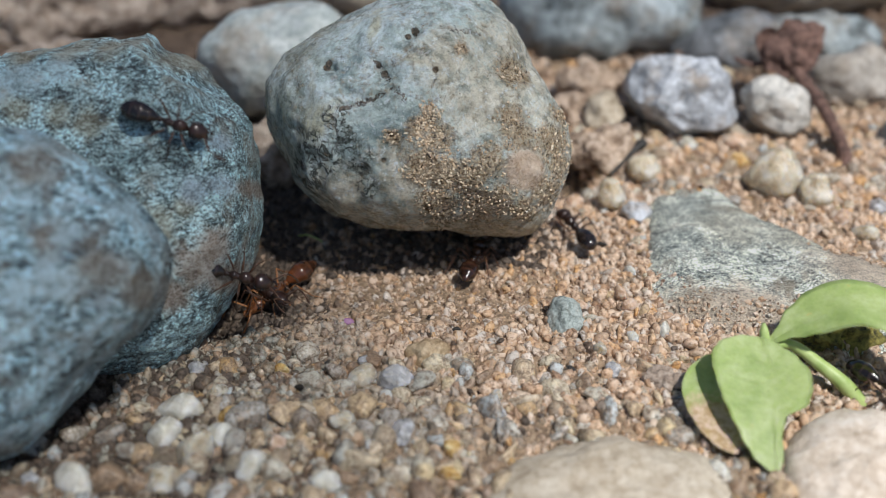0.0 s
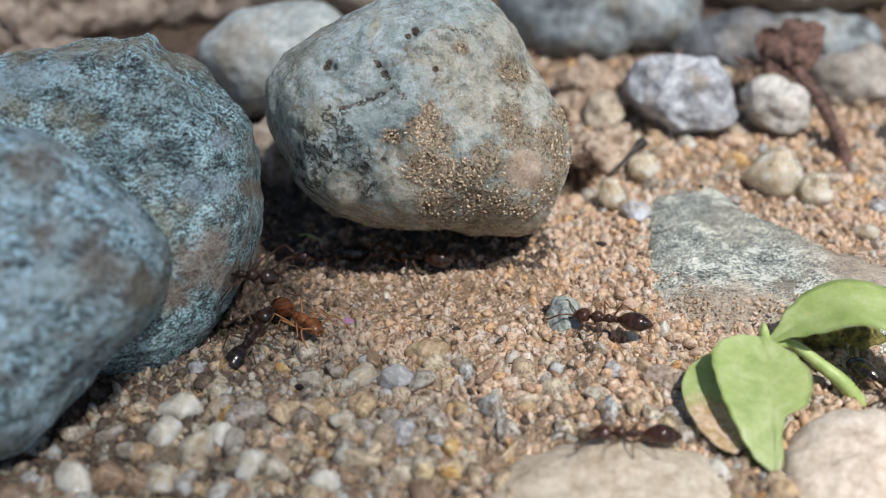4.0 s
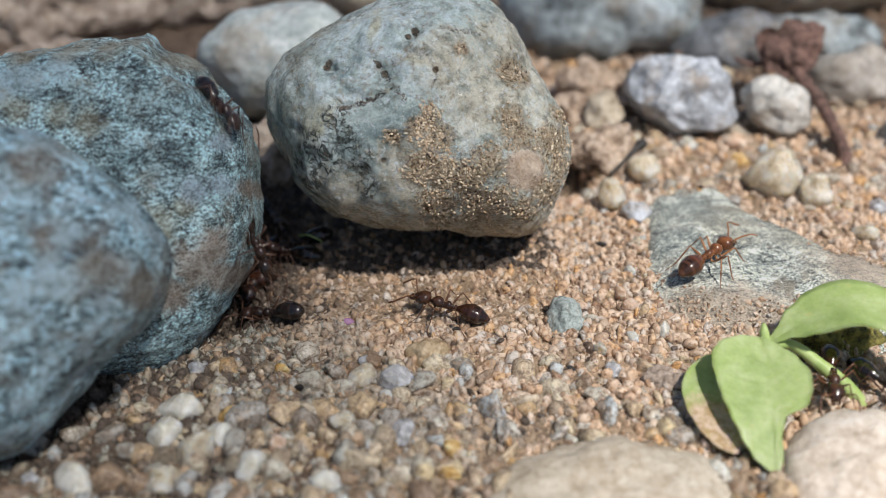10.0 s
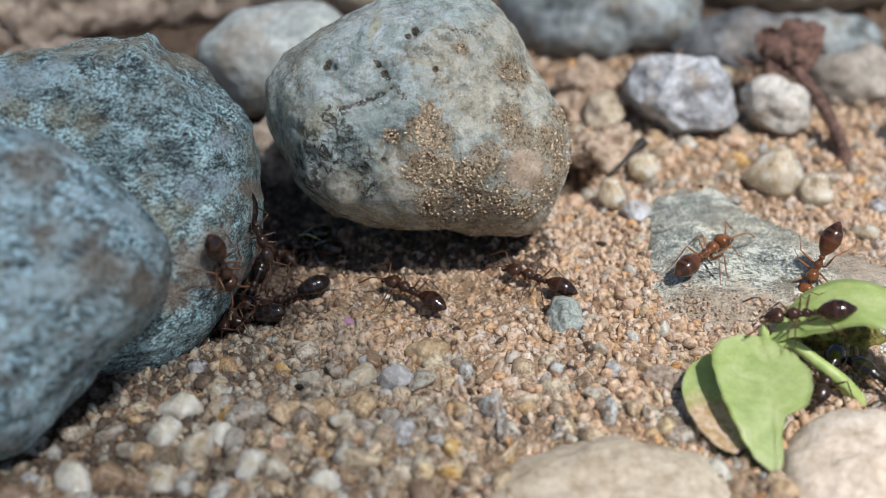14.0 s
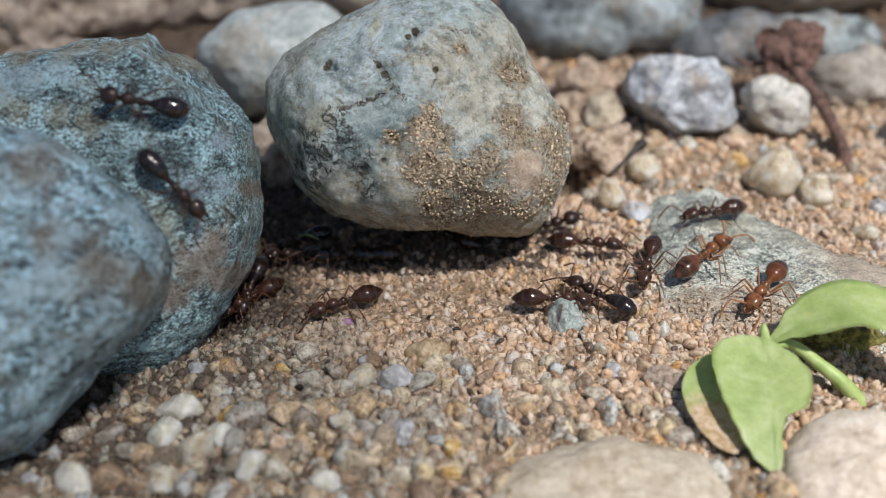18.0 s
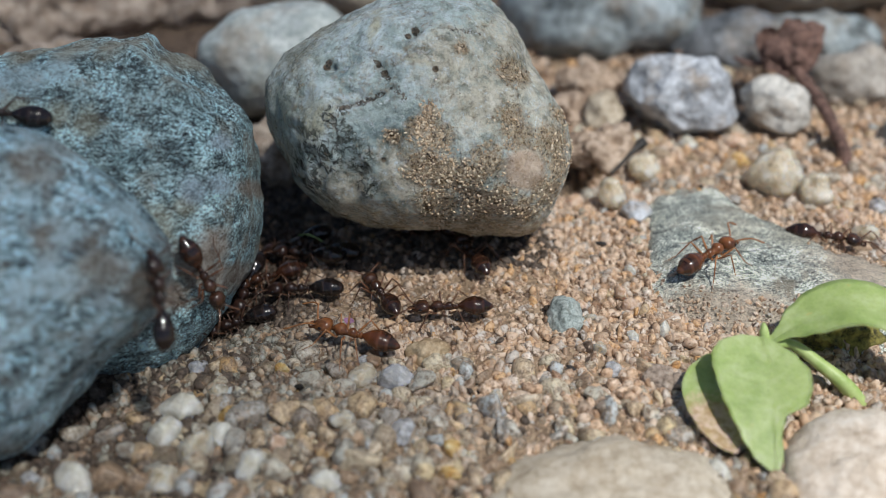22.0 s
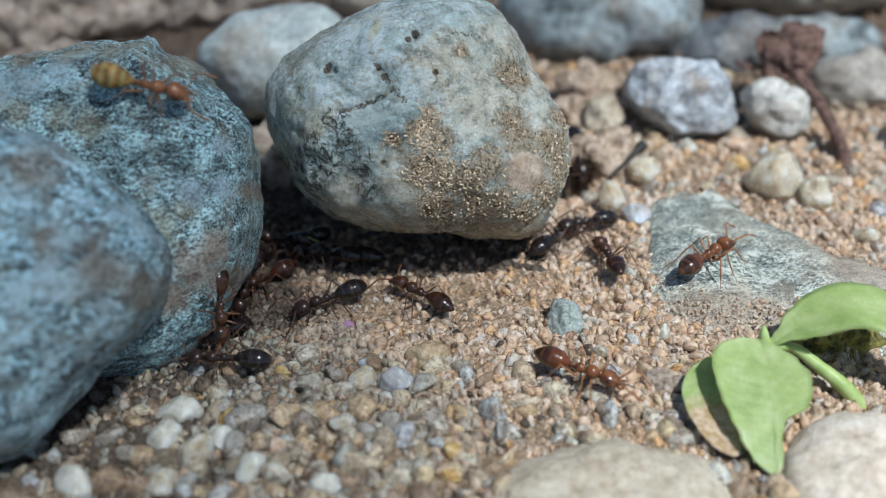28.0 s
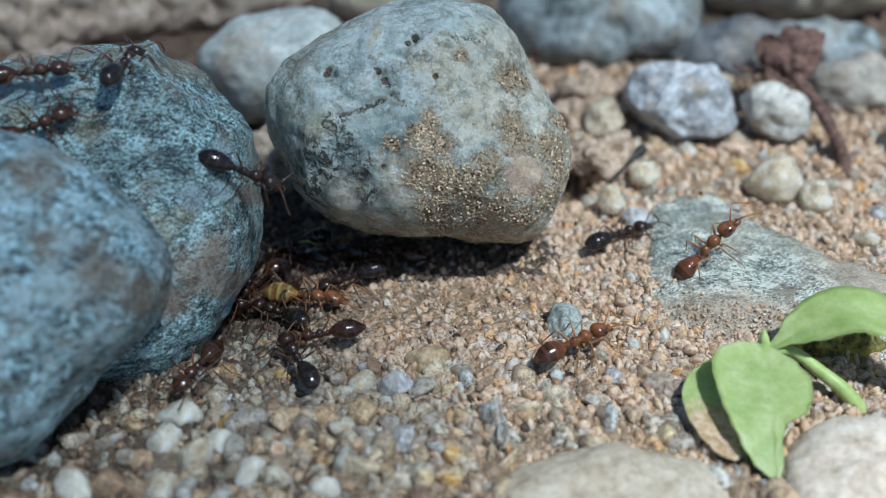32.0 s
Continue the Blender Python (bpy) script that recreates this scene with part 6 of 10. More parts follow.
        (9.2, -12.15, -5.46, -1.62, -28, 15, -155), (10, -11.5, -3, -1.09, 0, 0, -160), (10.16, -8.32, 0.28, -0.82, 0, 0, 178), (10.32, -5.14, 3.56, -0.54, 0, 0, 156),
        (10.48, -1.96, 6.84, -0.27, 0, 0, 134), (10.64, 1.22, 10.12, 0.01, 0, 0, 112), (10.8, 4.4, 13.4, 0.28, 0, 0, 90), (32, 4.4, 13.4, 0.28, 0, 0, 90)]),
    ("dark", 0.88, [
        (0, -52, -9, -0.02, 0, 0, 20), (4.9, -52, -9, -0.02, 0, 0, 20), (5.6, -20.88, -5.1, 13.01, 17, -3, -20), (5.7, -18.82, -5, 12.96, 34, 10, -1),
        (5.8, -16.51, -4.86, 12.81, 46, 7, -9), (5.9, -14.73, -4.9, 12.56, 56, 14, -4), (6, -12.98, -5.12, 11.99, 42, 18, -3), (6.08, -12.11, -5.63, 11.02, 30, 31, -20),
        (6.15, -11.51, -6.17, 10.14, 5, 49, -33), (6.27, -11.15, -6.94, 9.32, -2, 51, -33), (6.38, -10.94, -7.11, 8.45, 29, 67, 3), (6.5, -10.69, -6.99, 7.27, 64, 70, 37),
        (6.75, -10.67, -6.97, 6.1, 91, 57, 80), (6.88, -10.45, -6.94, 5.16, 26, 69, 10), (7, -10.23, -6.92, 4.22, -18, 48, -39), (7.25, -10.9, -2.55, -0.15, -9, 46, -37),
        (7.5, -10.59, -5.18, 0.66, 32, 67, 29), (7.62, -10.41, -4.29, -0.2, -8, 37, -42), (7.75, -10.22, -3.4, -1.05, 0, 0, -78), (8, -10.33, -3.04, -1.01, 0, 10, -98),
        (9, -10.27, -2.52, -1.06, 0, 9, -104), (12, -10.35, -2.4, -1.12, 0, 5, -100), (14, -10.3, -3.26, -1.02, 0, 12, -101), (18, -10.51, -3.32, -1.13, 0, 15, -103),
        (32, -10.91, -2.64, -0.12, -41, 48, -117)]),
    ("red", 0.88, [
        (0, 53, -3, 0.04, 0, 0, 180), (4.5, 53, -3, 0.04, 0, 0, 180), (5.2, 26.83, -4.5, 0.29, 0, 9, 153), (5.23, 26.17, -4.65, 0.46, 3, 0, 168),
        (5.25, 25.84, -4.72, 0.55, 3, -5, 175), (5.3, 24.85, -4.95, 0.81, 1, -19, -163), (5.4, 23.43, -4.88, 0.97, 0, -13, -174), (5.43, 22.94, -4.95, 1.08, 1, -10, -177),
        (5.45, 22.7, -4.99, 1.14, 1, -9, -179), (5.5, 21.96, -5.1, 1.31, 1, -6, 175), (5.6, 20.59, -5.11, 1.46, 5, -1, 168), (5.73, 19.78, -3.7, 1.31, 0, 3, 163),
        (5.87, 18.85, -2.14, 1.07, 0, -1, 170), (5.89, 18.67, -1.87, 1.03, 0, -3, 173), (5.93, 18.31, -1.35, 0.96, 0, -7, -180), (5.96, 18.14, -1.08, 0.92, -1, -10, -176),
        (6, 17.78, -0.55, 0.85, -2, -14, -169), (6.08, 14.75, -2.81, 1.23, -1, -6, -172), (6.1, 14.32, -3.04, 1.21, -1, -4, -174), (6.12, 13.45, -3.51, 1.16, -2, 0, -177),
        (6.15, 12.59, -3.97, 1.12, -3, 4, -180), (6.19, 11.29, -4.53, 0.95, -2, 6, -178), (6.22, 10.43, -4.85, 0.79, -1, 6, -175), (6.25, 9.57, -5.18, 0.64, 0, 6, -172),
        (6.29, 9.33, -4.56, 0.58, 0, 7, 180), (6.33, 9.1, -3.94, 0.53, 0, 8, 172), (6.35, 8.98, -3.62, 0.5, 0, 9, 168), (6.5, 7.89, -1.23, 0.27, 0, -3, 164),
        (6.62, 6.07, -2.05, 0.17, 0, -2, 171), (6.67, 5.45, -2.4, 0.2, 0, -2, 174), (6.69, 5.15, -2.58, 0.21, 0, -2, 176), (6.73, 4.53, -2.93, 0.24, 0, -2, 180),
        (6.88, 2.89, -4.18, 0.16, 0, 3, -178), (7, 1.48, -5.3, 0.11, 0, 1, -167), (7.08, 0.08, -4.97, -0.03, 0, -2, -173), (7.1, -0.13, -4.94, -0.03, 0, -1, -176),
        (7.12, -0.55, -4.88, -0.04, 0, 0, 178), (7.15, -0.97, -4.81, -0.05, 0, 2, 171), (7.25, -2.48, -4.57, -0.12, 0, 6, 154), (7.38, -3.74, -4.42, -0.14, 0, 3, 158),
        (7.5, -4.91, -4.22, -0.22, 0, 8, 153), (8, -4.63, -1.99, -0.3, 0, 4, 113), (8.5, -5.43, 0.34, -0.52, 0, 3, 119), (9, -3, 2, -0.78, 0, 0, 120),
        (9.8, -1.9, 15.3, 0.18, 0, 0, 90), (32, -1.9, 15.3, 0.18, 0, 0, 90)]),
    ("dark", 0.88, [
        (0, 0.2, 15.3, 0.24, 0, 0, -90), (5.3, 0.2, 15.3, 0.24, 0, 0, -90), (5.42, -1.24, 12.44, 0.11, 0, 0, -108), (5.54, -2.68, 9.58, -0.03, 0, 0, -126),
        (5.66, -4.12, 6.72, -0.17, 0, 0, -144), (5.78, -5.56, 3.86, -0.31, 0, 0, -162), (5.9, -7, 1, -0.45, 0, 0, 180), (5.97, -6.98, 0.4, -0.44, 0, 1, -179),
        (6.03, -6.97, -0.2, -0.42, 0, 1, -177), (6.1, -6.95, -0.8, -0.41, 0, 2, -176), (6.17, -6.93, -1.39, -0.4, 0, 3, -175), (6.23, -6.91, -1.99, -0.39, 0, 4, -173),
        (6.3, -6.9, -2.59, -0.37, 0, 4, -172), (6.35, -7.02, -2.68, -0.39, 0, 5, -174), (6.4, -7.15, -2.77, -0.4, 0, 6, -176), (6.45, -7.28, -2.87, -0.41, 0, 8, -179),
        (6.5, -7.4, -2.96, -0.43, 0, 9, 179), (6.55, -7.53, -3.05, -0.44, 0, 10, 177), (6.6, -7.65, -3.14, -0.45, 0, 11, 175), (6.9, -8.54, -3.65, -0.56, 0, 9, 174),
        (7.4, -8.26, -3.01, -0.54, 0, 9, 173), (8, -8.21, -1.72, -0.52, 0, 8, 141), (8.17, -8.48, -1.56, -0.5, 0, 5, 148), (8.33, -8.74, -1.39, -0.48, 0, 1, 155),
        (8.5, -9.01, -1.23, -0.46, -1, -2, 161), (8.67, -9.28, -1.07, -0.44, -2, -5, 168), (8.83, -9.55, -0.91, -0.42, -4, -8, 175), (9, -9.81, -0.75, -0.4, -6, -11, -178),
        (9.5, -9.57, -0.63, -0.44, -4, -8, 177), (10, -9.32, -0.51, -0.48, -3, -5, 172), (10.5, -9.07, -0.39, -0.51, -2, -1, 167), (11, -8.82, -0.27, -0.55, -1, 2, 163),
        (11.5, -8.57, -0.15, -0.59, 0, 6, 158), (12, -8.33, -0.03, -0.63, 0, 9, 154), (12.83, -8.14, -0.13, -0.62, 0, 8, 159), (13.67, -7.96, -0.23, -0.6, 0, 8, 165),
        (14.5, -7.78, -0.33, -0.59, 0, 7, 170), (15.33, -7.6, -0.43, -0.58, 0, 6, 176), (16.17, -7.41, -0.53, -0.57, 0, 5, -179), (17, -7.23, -0.62, -0.55, 0, 4, -173),
        (17.17, -7.41, -0.67, -0.56, 0, 4, -175), (17.33, -7.59, -0.72, -0.57, 0, 4, -178), (17.5, -7.78, -0.76, -0.58, 0, 4, -180), (17.67, -7.96, -0.81, -0.59, 0, 4, 178),
        (17.83, -8.14, -0.85, -0.59, 0, 4, 176), (18, -8.32, -0.9, -0.6, 0, 4, 174), (25, -7.29, -0.92, -0.45, 0, 8, 164), (32, -6.53, 0.06, -0.52, 0, 2, 170)]),
    ("dark", 0.88, [
        (0, 2.3, 15.3, 0.24, 0, 0, -90), (6, 2.3, 15.3, 0.24, 0, 0, -90), (6.6, -10.5, 4, 0, 0, 0, -80), (7, -10.39, 3.8, -0.4, 0, 7, -87),
        (7.25, -10.26, -0.03, 2.27, -33, 33, -83), (7.5, -10.12, -3.85, 4.93, -81, 55, -102), (8, -10.3, -4.33, 4.77, -39, 97, -49),
        (8.5, -10.41, -4.78, 3.25, -81, 53, -104), (9, -10.78, -2.51, 0.03, -40, 50, -111), (9.5, -10.64, -1.5, -0.57, -19, 24, -111), (10, -10.5, -0.5, -1.17, 0, 0, -120),
        (10.2, -7.3, 3.45, -0.82, 0, 0, -157), (10.4, -4.1, 7.4, -0.47, 0, 0, 165), (10.6, -0.9, 11.35, -0.11, 0, 0, 128), (10.8, 2.3, 15.3, 0.24, 0, 0, 90),
        (32, 2.3, 15.3, 0.24, 0, 0, 90)]),
    ("dark", 0.88, [
        (0, -52, -12, 0.04, 0, 0, 20), (7.9, -52, -12, 0.04, 0, 0, 20), (8.6, -20.44, -4.85, 12.85, 29, -1, -9), (8.68, -19.32, -4.87, 12.86, 38, 8, 1),
        (8.75, -17.99, -4.84, 12.78, 42, 6, -7), (8.82, -16.7, -4.86, 12.79, 51, 8, -9), (8.9, -15.48, -4.97, 12.65, 46, 11, -10), (8.99, -14.29, -5.24, 12.05, 54, 28, -3),
        (9.07, -12.85, -5.7, 11.19, 38, 30, -22), (9.16, -11.75, -6.2, 10.4, 13, 40, -28), (9.25, -10.86, -5.95, 9.53, 11, 64, -12), (9.38, -10.45, -6.28, 8.1, 9, 72, -9),
        (9.5, -10.27, -5.44, 6.14, 100, 60, 89), (9.75, -10.14, -1.22, 2.79, 7, 50, -25), (10, -10, 3, -0.56, 0, 0, -60), (10.27, -5.2, 7.1, -0.34, 0, 0, -10),
        (10.53, -0.4, 11.2, -0.11, 0, 0, 40), (10.8, 4.4, 15.3, 0.11, 0, 0, 90), (32, 4.4, 15.3, 0.11, 0, 0, 90)]),
    ("dark", 0.88, [
        (0, -55, -6, -0.11, 0, 0, 20), (8.3, -55, -6, -0.11, 0, 0, 20), (9, -21.69, -5.78, 12.58, 16, 4, 0), (9.07, -20.54, -5.37, 12.48, 38, 11, 5),
        (9.15, -19.04, -5.38, 12.41, 45, 10, -6), (9.23, -17.74, -5.35, 12.16, 43, 12, -9), (9.3, -16.26, -5.59, 12.05, 40, 11, -17),
        (9.4, -15.04, -5.67, 11.53, 46, 19, -11), (9.5, -13.76, -6.03, 11.03, 44, 25, -8), (9.58, -12.59, -6.67, 10.16, 32, 27, -21),
        (9.67, -11.62, -7.01, 9.39, 36, 41, -17), (9.75, -11, -7.13, 8.44, 40, 61, 12), (9.88, -10.63, -6.89, 6.81, 71, 67, 52), (10, -10.25, -5.27, 3.52, -33, 52, -52),
        (10.4, -9.5, 1, -1.01, 0, 0, -40), (10.67, -7.67, 6.4, -0.63, 0, 0, 3), (10.93, -5.83, 11.8, -0.25, 0, 0, 47), (11.2, -4, 17.2, 0.14, 0, 0, 90),
        (32, -4, 17.2, 0.14, 0, 0, 90)]),
    ("dark", 0.88, [
        (0, -46, -9, 0.18, 0, 0, 20), (8.5, -46, -9, 0.18, 0, 0, 20), (9.2, -21, -5.51, 12.63, 25, 5, 9), (9.3, -19.63, -5.16, 12.63, 43, 8, 8),
        (9.4, -18.01, -5.01, 12.56, 48, 5, -6), (9.5, -16.55, -5.03, 12.58, 53, 9, -5), (9.58, -15.26, -4.99, 12.47, 52, 13, -13), (9.66, -14.22, -4.97, 12.39, 50, 26, -6),
        (9.74, -13.12, -5.07, 12.15, 31, 32, -12), (9.82, -12.28, -4.63, 11.42, -24, 21, -37), (9.9, -11.68, -2.2, 10.16, -43, -5, -63),
        (10, -11.41, -3.64, 10.3, -40, 11, -56), (10.04, -11.29, -4.79, 10.48, -25, 44, -35), (10.07, -11.18, -5.93, 10.66, 30, 63, 25),
        (10.15, -10.92, -6.4, 9.44, -2, 50, -29), (10.27, -10.8, -7.09, 8.68, 21, 68, 2), (10.38, -10.64, -6.93, 7.33, 47, 73, 19), (10.5, -10.55, -7.06, 6.05, 92, 70, 71),
        (11, -10.4, -5.63, 3.3, -41, 54, -61), (11.5, -10.91, -2.44, 0.01, -17, 51, -50), (13, -10.56, -2.35, 0.18, -23, 52, -56), (14, -9.5, 0, -0.99, 0, 0, -40),
        (14.27, -6.97, 5.73, -0.63, 0, 0, 3), (14.53, -4.43, 11.47, -0.27, 0, 0, 47), (14.8, -1.9, 17.2, 0.1, 0, 0, 90), (32, -1.9, 17.2, 0.1, 0, 0, 90)]),
    ("red", 0.88, [
        (0, -49, -12, 0.04, 0, 0, 20), (9.8, -49, -12, 0.04, 0, 0, 20), (10.5, -22.88, -5.93, 12.31, 24, -1, -8), (10.63, -21.69, -5.91, 12.27, 37, 12, 6),
        (10.77, -20.31, -5.82, 12.09, 42, 14, 2), (10.9, -18.86, -5.78, 11.87, 43, 13, -7), (11, -17.67, -5.92, 11.68, 47, 15, -9),
        (11.12, -16.37, -6.43, 11.11, 46, 17, -16), (11.25, -15.11, -6.86, 10.56, 49, 21, -21), (11.38, -14.07, -7.29, 9.89, 42, 31, -19),
        (11.5, -12.93, -7.65, 9.28, 41, 38, -21), (11.67, -12.11, -7.76, 8.38, 39, 46, -13), (11.83, -11.32, -7.85, 7.53, 47, 55, 7), (12, -10.25, -8.52, 6.34, -6, 42, -25),
        (12.5, -10.05, -7.17, 4.81, -3, 41, -24), (13, -10.1, -6.14, 3.61, -9, 40, -25), (13.5, -10.28, -7.65, 4.92, -8, 43, -29), (14, -11.34, -8.39, 5.08, 102, 72, 69),
        (14.4, -11.34, -10.2, 3.74, -25, 52, -58), (14.7, -11.79, -10.01, 3.73, 76, 118, 50), (14.85, -11.94, -9.74, 3.44, -105, 21, -117),
        (15, -12.09, -9.47, 3.15, -114, -19, -103), (15.75, -11.81, -7.34, 0.9, -61, -19, -140), (16.5, -11.53, -5.2, -1.35, -18, 6, -163),
        (17, -10.55, -4.81, -1.36, 0, 20, -174), (17.5, -10, -3.84, -0.94, 0, 21, -167), (18, -10.62, -4.25, -1.25, 0, 7, -142), (19, -10.62, -4.25, -1.25, 0, 7, -142),
        (20, -9.75, -3.24, -0.87, 0, 7, -158), (24, -9.84, -2.82, -0.81, 0, 4, -154), (32, -10.27, -2.5, -0.98, 0, 9, -130)]),
    ("dark", 0.88, [
        (0, -52, -6, -0.13, 0, 0, 20), (10.7, -52, -6, -0.13, 0, 0, 20), (11.4, -24.3, -4.27, 12.6, 17, 17, 17), (11.48, -22.07, -5.2, 12.73, 19, 4, -17),
        (11.57, -20.63, -5.12, 12.53, 34, 12, -12), (11.65, -19.03, -5.29, 12.45, 46, 18, -12), (11.73, -17.57, -5.47, 12.07, 38, 22, -16),
        (11.82, -15.94, -5.69, 11.84, 40, 22, -23), (11.9, -14.63, -5.7, 11.61, 46, 36, -13), (12, -13.54, -6.25, 10.79, 33, 32, -27),
        (12.17, -12.2, -6.45, 10.26, 33, 25, -26), (12.33, -11.42, -6.39, 9.72, 39, 40, 9), (12.5, -10.7, -5.54, 8.77, 68, 42, 58), (13, -9.67, -5.43, 7.67, 11, 27, -7),
        (13.5, -9.94, -5.05, 6.22, -17, 45, -28), (13.75, -9.96, -5.48, 5.47, -25, 50, -40), (14, -10.12, -4.97, 4.09, -33, 54, -55),
        (14.5, -10.45, -2.2, 0.34, -28, 54, -66), (15.25, -9.97, -1.6, -0.33, -14, 26, -70), (16, -9.5, -1, -0.99, 0, 0, -80), (16.27, -5.57, 5.07, -0.59, 0, 0, -23),
        (16.53, -1.63, 11.13, -0.19, 0, 0, 33), (16.8, 2.3, 17.2, 0.21, 0, 0, 90), (32, 2.3, 17.2, 0.21, 0, 0, 90)]),
    ("dark", 0.88, [
        (0, 4.4, 17.2, -0, 0, 0, -90), (8.5, 4.4, 17.2, -0, 0, 0, -90), (8.8, -3.3, 7.1, -0.63, 0, 0, -45), (9.1, -11, -3, -1.25, 0, 0, 0),
        (9.23, -11.24, -3.89, -1.31, -4, 10, -54), (9.37, -11.47, -4.79, -1.37, -16, 13, -109), (9.5, -11.71, -5.68, -1.43, -24, 5, -163),
        (9.54, -11.46, -5.71, -1.4, -19, 7, -170), (9.58, -11.22, -5.73, -1.38, -15, 10, -176), (9.62, -10.98, -5.76, -1.36, -11, 13, 177),
        (9.67, -10.73, -5.78, -1.34, -7, 16, 171), (9.71, -10.49, -5.81, -1.32, -3, 20, 165), (9.75, -10.24, -5.84, -1.29, 0, 25, 159), (10, -9.14, -5.99, -0.8, 0, 22, 156),
        (10.5, -8.18, -6.06, -0.41, 0, 13, 178), (11, -9.53, -6.84, -0.77, 0, 25, 146), (11.5, -9.99, -6.84, -0.84, 0, 26, 140), (12, -10.36, -6.98, -0.83, 0, 29, 134),
        (13, -10.74, -6.48, -1.32, 0, 24, 169), (14, -10.18, -6.26, -1.1, 0, 25, 172), (14.42, -10.32, -5.89, -1.18, 1, 21, 177), (14.83, -10.45, -5.51, -1.25, 1, 17, -178),
        (15.25, -10.59, -5.13, -1.33, 2, 13, -174), (15.67, -10.73, -4.75, -1.4, 1, 8, -169), (16.08, -10.86, -4.38, -1.48, 1, 4, -165), (16.5, -11, -4, -1.55, 0, 0, -160),
        (16.66, -7.92, 0.24, -1.24, 0, 0, 178), (16.82, -4.84, 4.48, -0.93, 0, 0, 156), (16.98, -1.76, 8.72, -0.62, 0, 0, 134), (17.14, 1.32, 12.96, -0.31, 0, 0, 112),
        (17.3, 4.4, 17.2, -0, 0, 0, 90), (32, 4.4, 17.2, -0, 0, 0, 90)]),
    ("red", 0.88, [
        (0, 44, -6, 0.05, 0, 0, 180), (8.3, 44, -6, 0.05, 0, 0, 180), (9, 24.53, -9.96, 0.51, -2, 20, 167), (9.23, 22.1, -12.17, 2.69, -29, 22, 171),
        (9.47, 22.13, -9.89, 0.59, -19, 25, 175), (9.51, 21.85, -9.91, 0.58, -17, 20, -180), (9.54, 21.57, -9.94, 0.58, -16, 16, -174),
        (9.58, 21.28, -9.96, 0.57, -16, 11, -169), (9.62, 21, -9.99, 0.56, -16, 7, -164), (9.66, 20.71, -10.01, 0.56, -16, 3, -159),
        (9.7, 20.43, -10.03, 0.55, -17, -2, -154), (9.85, 19.2, -11.6, 0.76, -17, -11, -121), (10, 18.67, -12.41, 0.42, 3, -1, -100),
        (10.17, 18.42, -12.61, 0.42, -5, 7, -119), (10.33, 18.34, -12.66, 0.31, -11, 11, -144), (10.36, 18.35, -12.72, 0.34, -12, 13, -152),
        (10.39, 18.36, -12.78, 0.36, -12, 14, -159), (10.42, 18.37, -12.83, 0.38, -13, 15, -166), (10.47, 18.38, -12.95, 0.42, -15, 17, 179),
        (10.5, 18.39, -13.01, 0.44, -17, 18, 172), (10.7, 17.32, -12.15, 1.1, -22, -5, 154), (10.8, 15.65, -12.15, 2.22, -44, -29, -170),
        (10.9, 14.85, -12.5, 2.69, -15, -7, 155), (11, 14.68, -10.94, 1.71, -7, 24, 112), (11.13, 13.32, -11.06, 1.86, 0, 24, 113), (11.27, 12.24, -9.37, 0.8, 0, 0, 149),
        (11.4, 11.08, -9.15, 0.68, 0, 4, 146), (11.5, 10.86, -8.08, 0.49, 0, 9, 143), (11.6, 9.62, -7.22, 0.41, 0, 12, 142), (11.7, 8.27, -6.33, 0.37, 0, 7, 149),
        (11.8, 6.87, -5.27, 0.21, 0, 2, 159), (11.9, 5.48, -4.44, 0.22, 0, 1, 162), (12, 4.04, -3.57, 0.21, 0, -1, 167), (12.5, 4.62, -3.94, 0.13, 0, 0, 158),
        (13, 4.77, -3.96, 0.08, 0, -2, 150), (14.5, 4.87, -4.12, 0.14, 0, -2, 153), (15, 3.86, -4.41, 0.22, 0, 0, 165), (15.5, 2.91, -4.43, 0.12, 0, 4, 174),
        (16.5, 1.42, -4.03, 0.07, 0, 4, 141), (17, 1.92, -2.21, -0, 0, 7, 105), (17.4, 0.48, -0.1, -0.34, 0, 9, 113), (18, 0, 1, -0.44, 0, 0, 150),
        (18.4, -2, 10.05, -0.19, 0, 0, 120), (18.8, -4, 19.1, 0.05, 0, 0, 90), (32, -4, 19.1, 0.05, 0, 0, 90)]),
    ("amber", 0.95, [
        (0, 47, -3, 0.06, 0, 0, 180), (10.1, 47, -3, 0.06, 0, 0, 180), (10.8, 26.4, 0.72, 0.25, 0, 2, 170), (10.83, 26.13, 0.75, 0.24, 0, 1, 173),
        (10.87, 25.85, 0.77, 0.23, 0, 0, 175), (10.9, 25.58, 0.8, 0.22, 0, -1, 177), (10.93, 25.31, 0.82, 0.21, 0, -3, 180), (10.97, 25.03, 0.84, 0.2, 0, -4, -178),
        (11, 24.76, 0.87, 0.19, 0, -5, -176), (11.2, 23.05, 0.55, 0.44, 0, -3, -177), (11.22, 22.85, 0.4, 0.44, 0, 0, -178), (11.25, 22.64, 0.24, 0.45, 0, 3, -178),
        (11.3, 22.23, -0.07, 0.46, 0, 8, -179), (11.32, 22.03, -0.23, 0.47, 0, 11, -180), (11.5, 20.65, -1.18, 0.49, 1, 28, 180), (11.54, 20.52, -1.65, 0.64, 0, 30, -178),
        (11.58, 20.38, -2.11, 0.79, 0, 32, -176), (11.62, 20.24, -2.58, 0.93, 0, 33, -174), (11.67, 20.1, -3.05, 1.08, 0, 35, -172), (11.71, 19.97, -3.51, 1.22, 0, 37, -170),
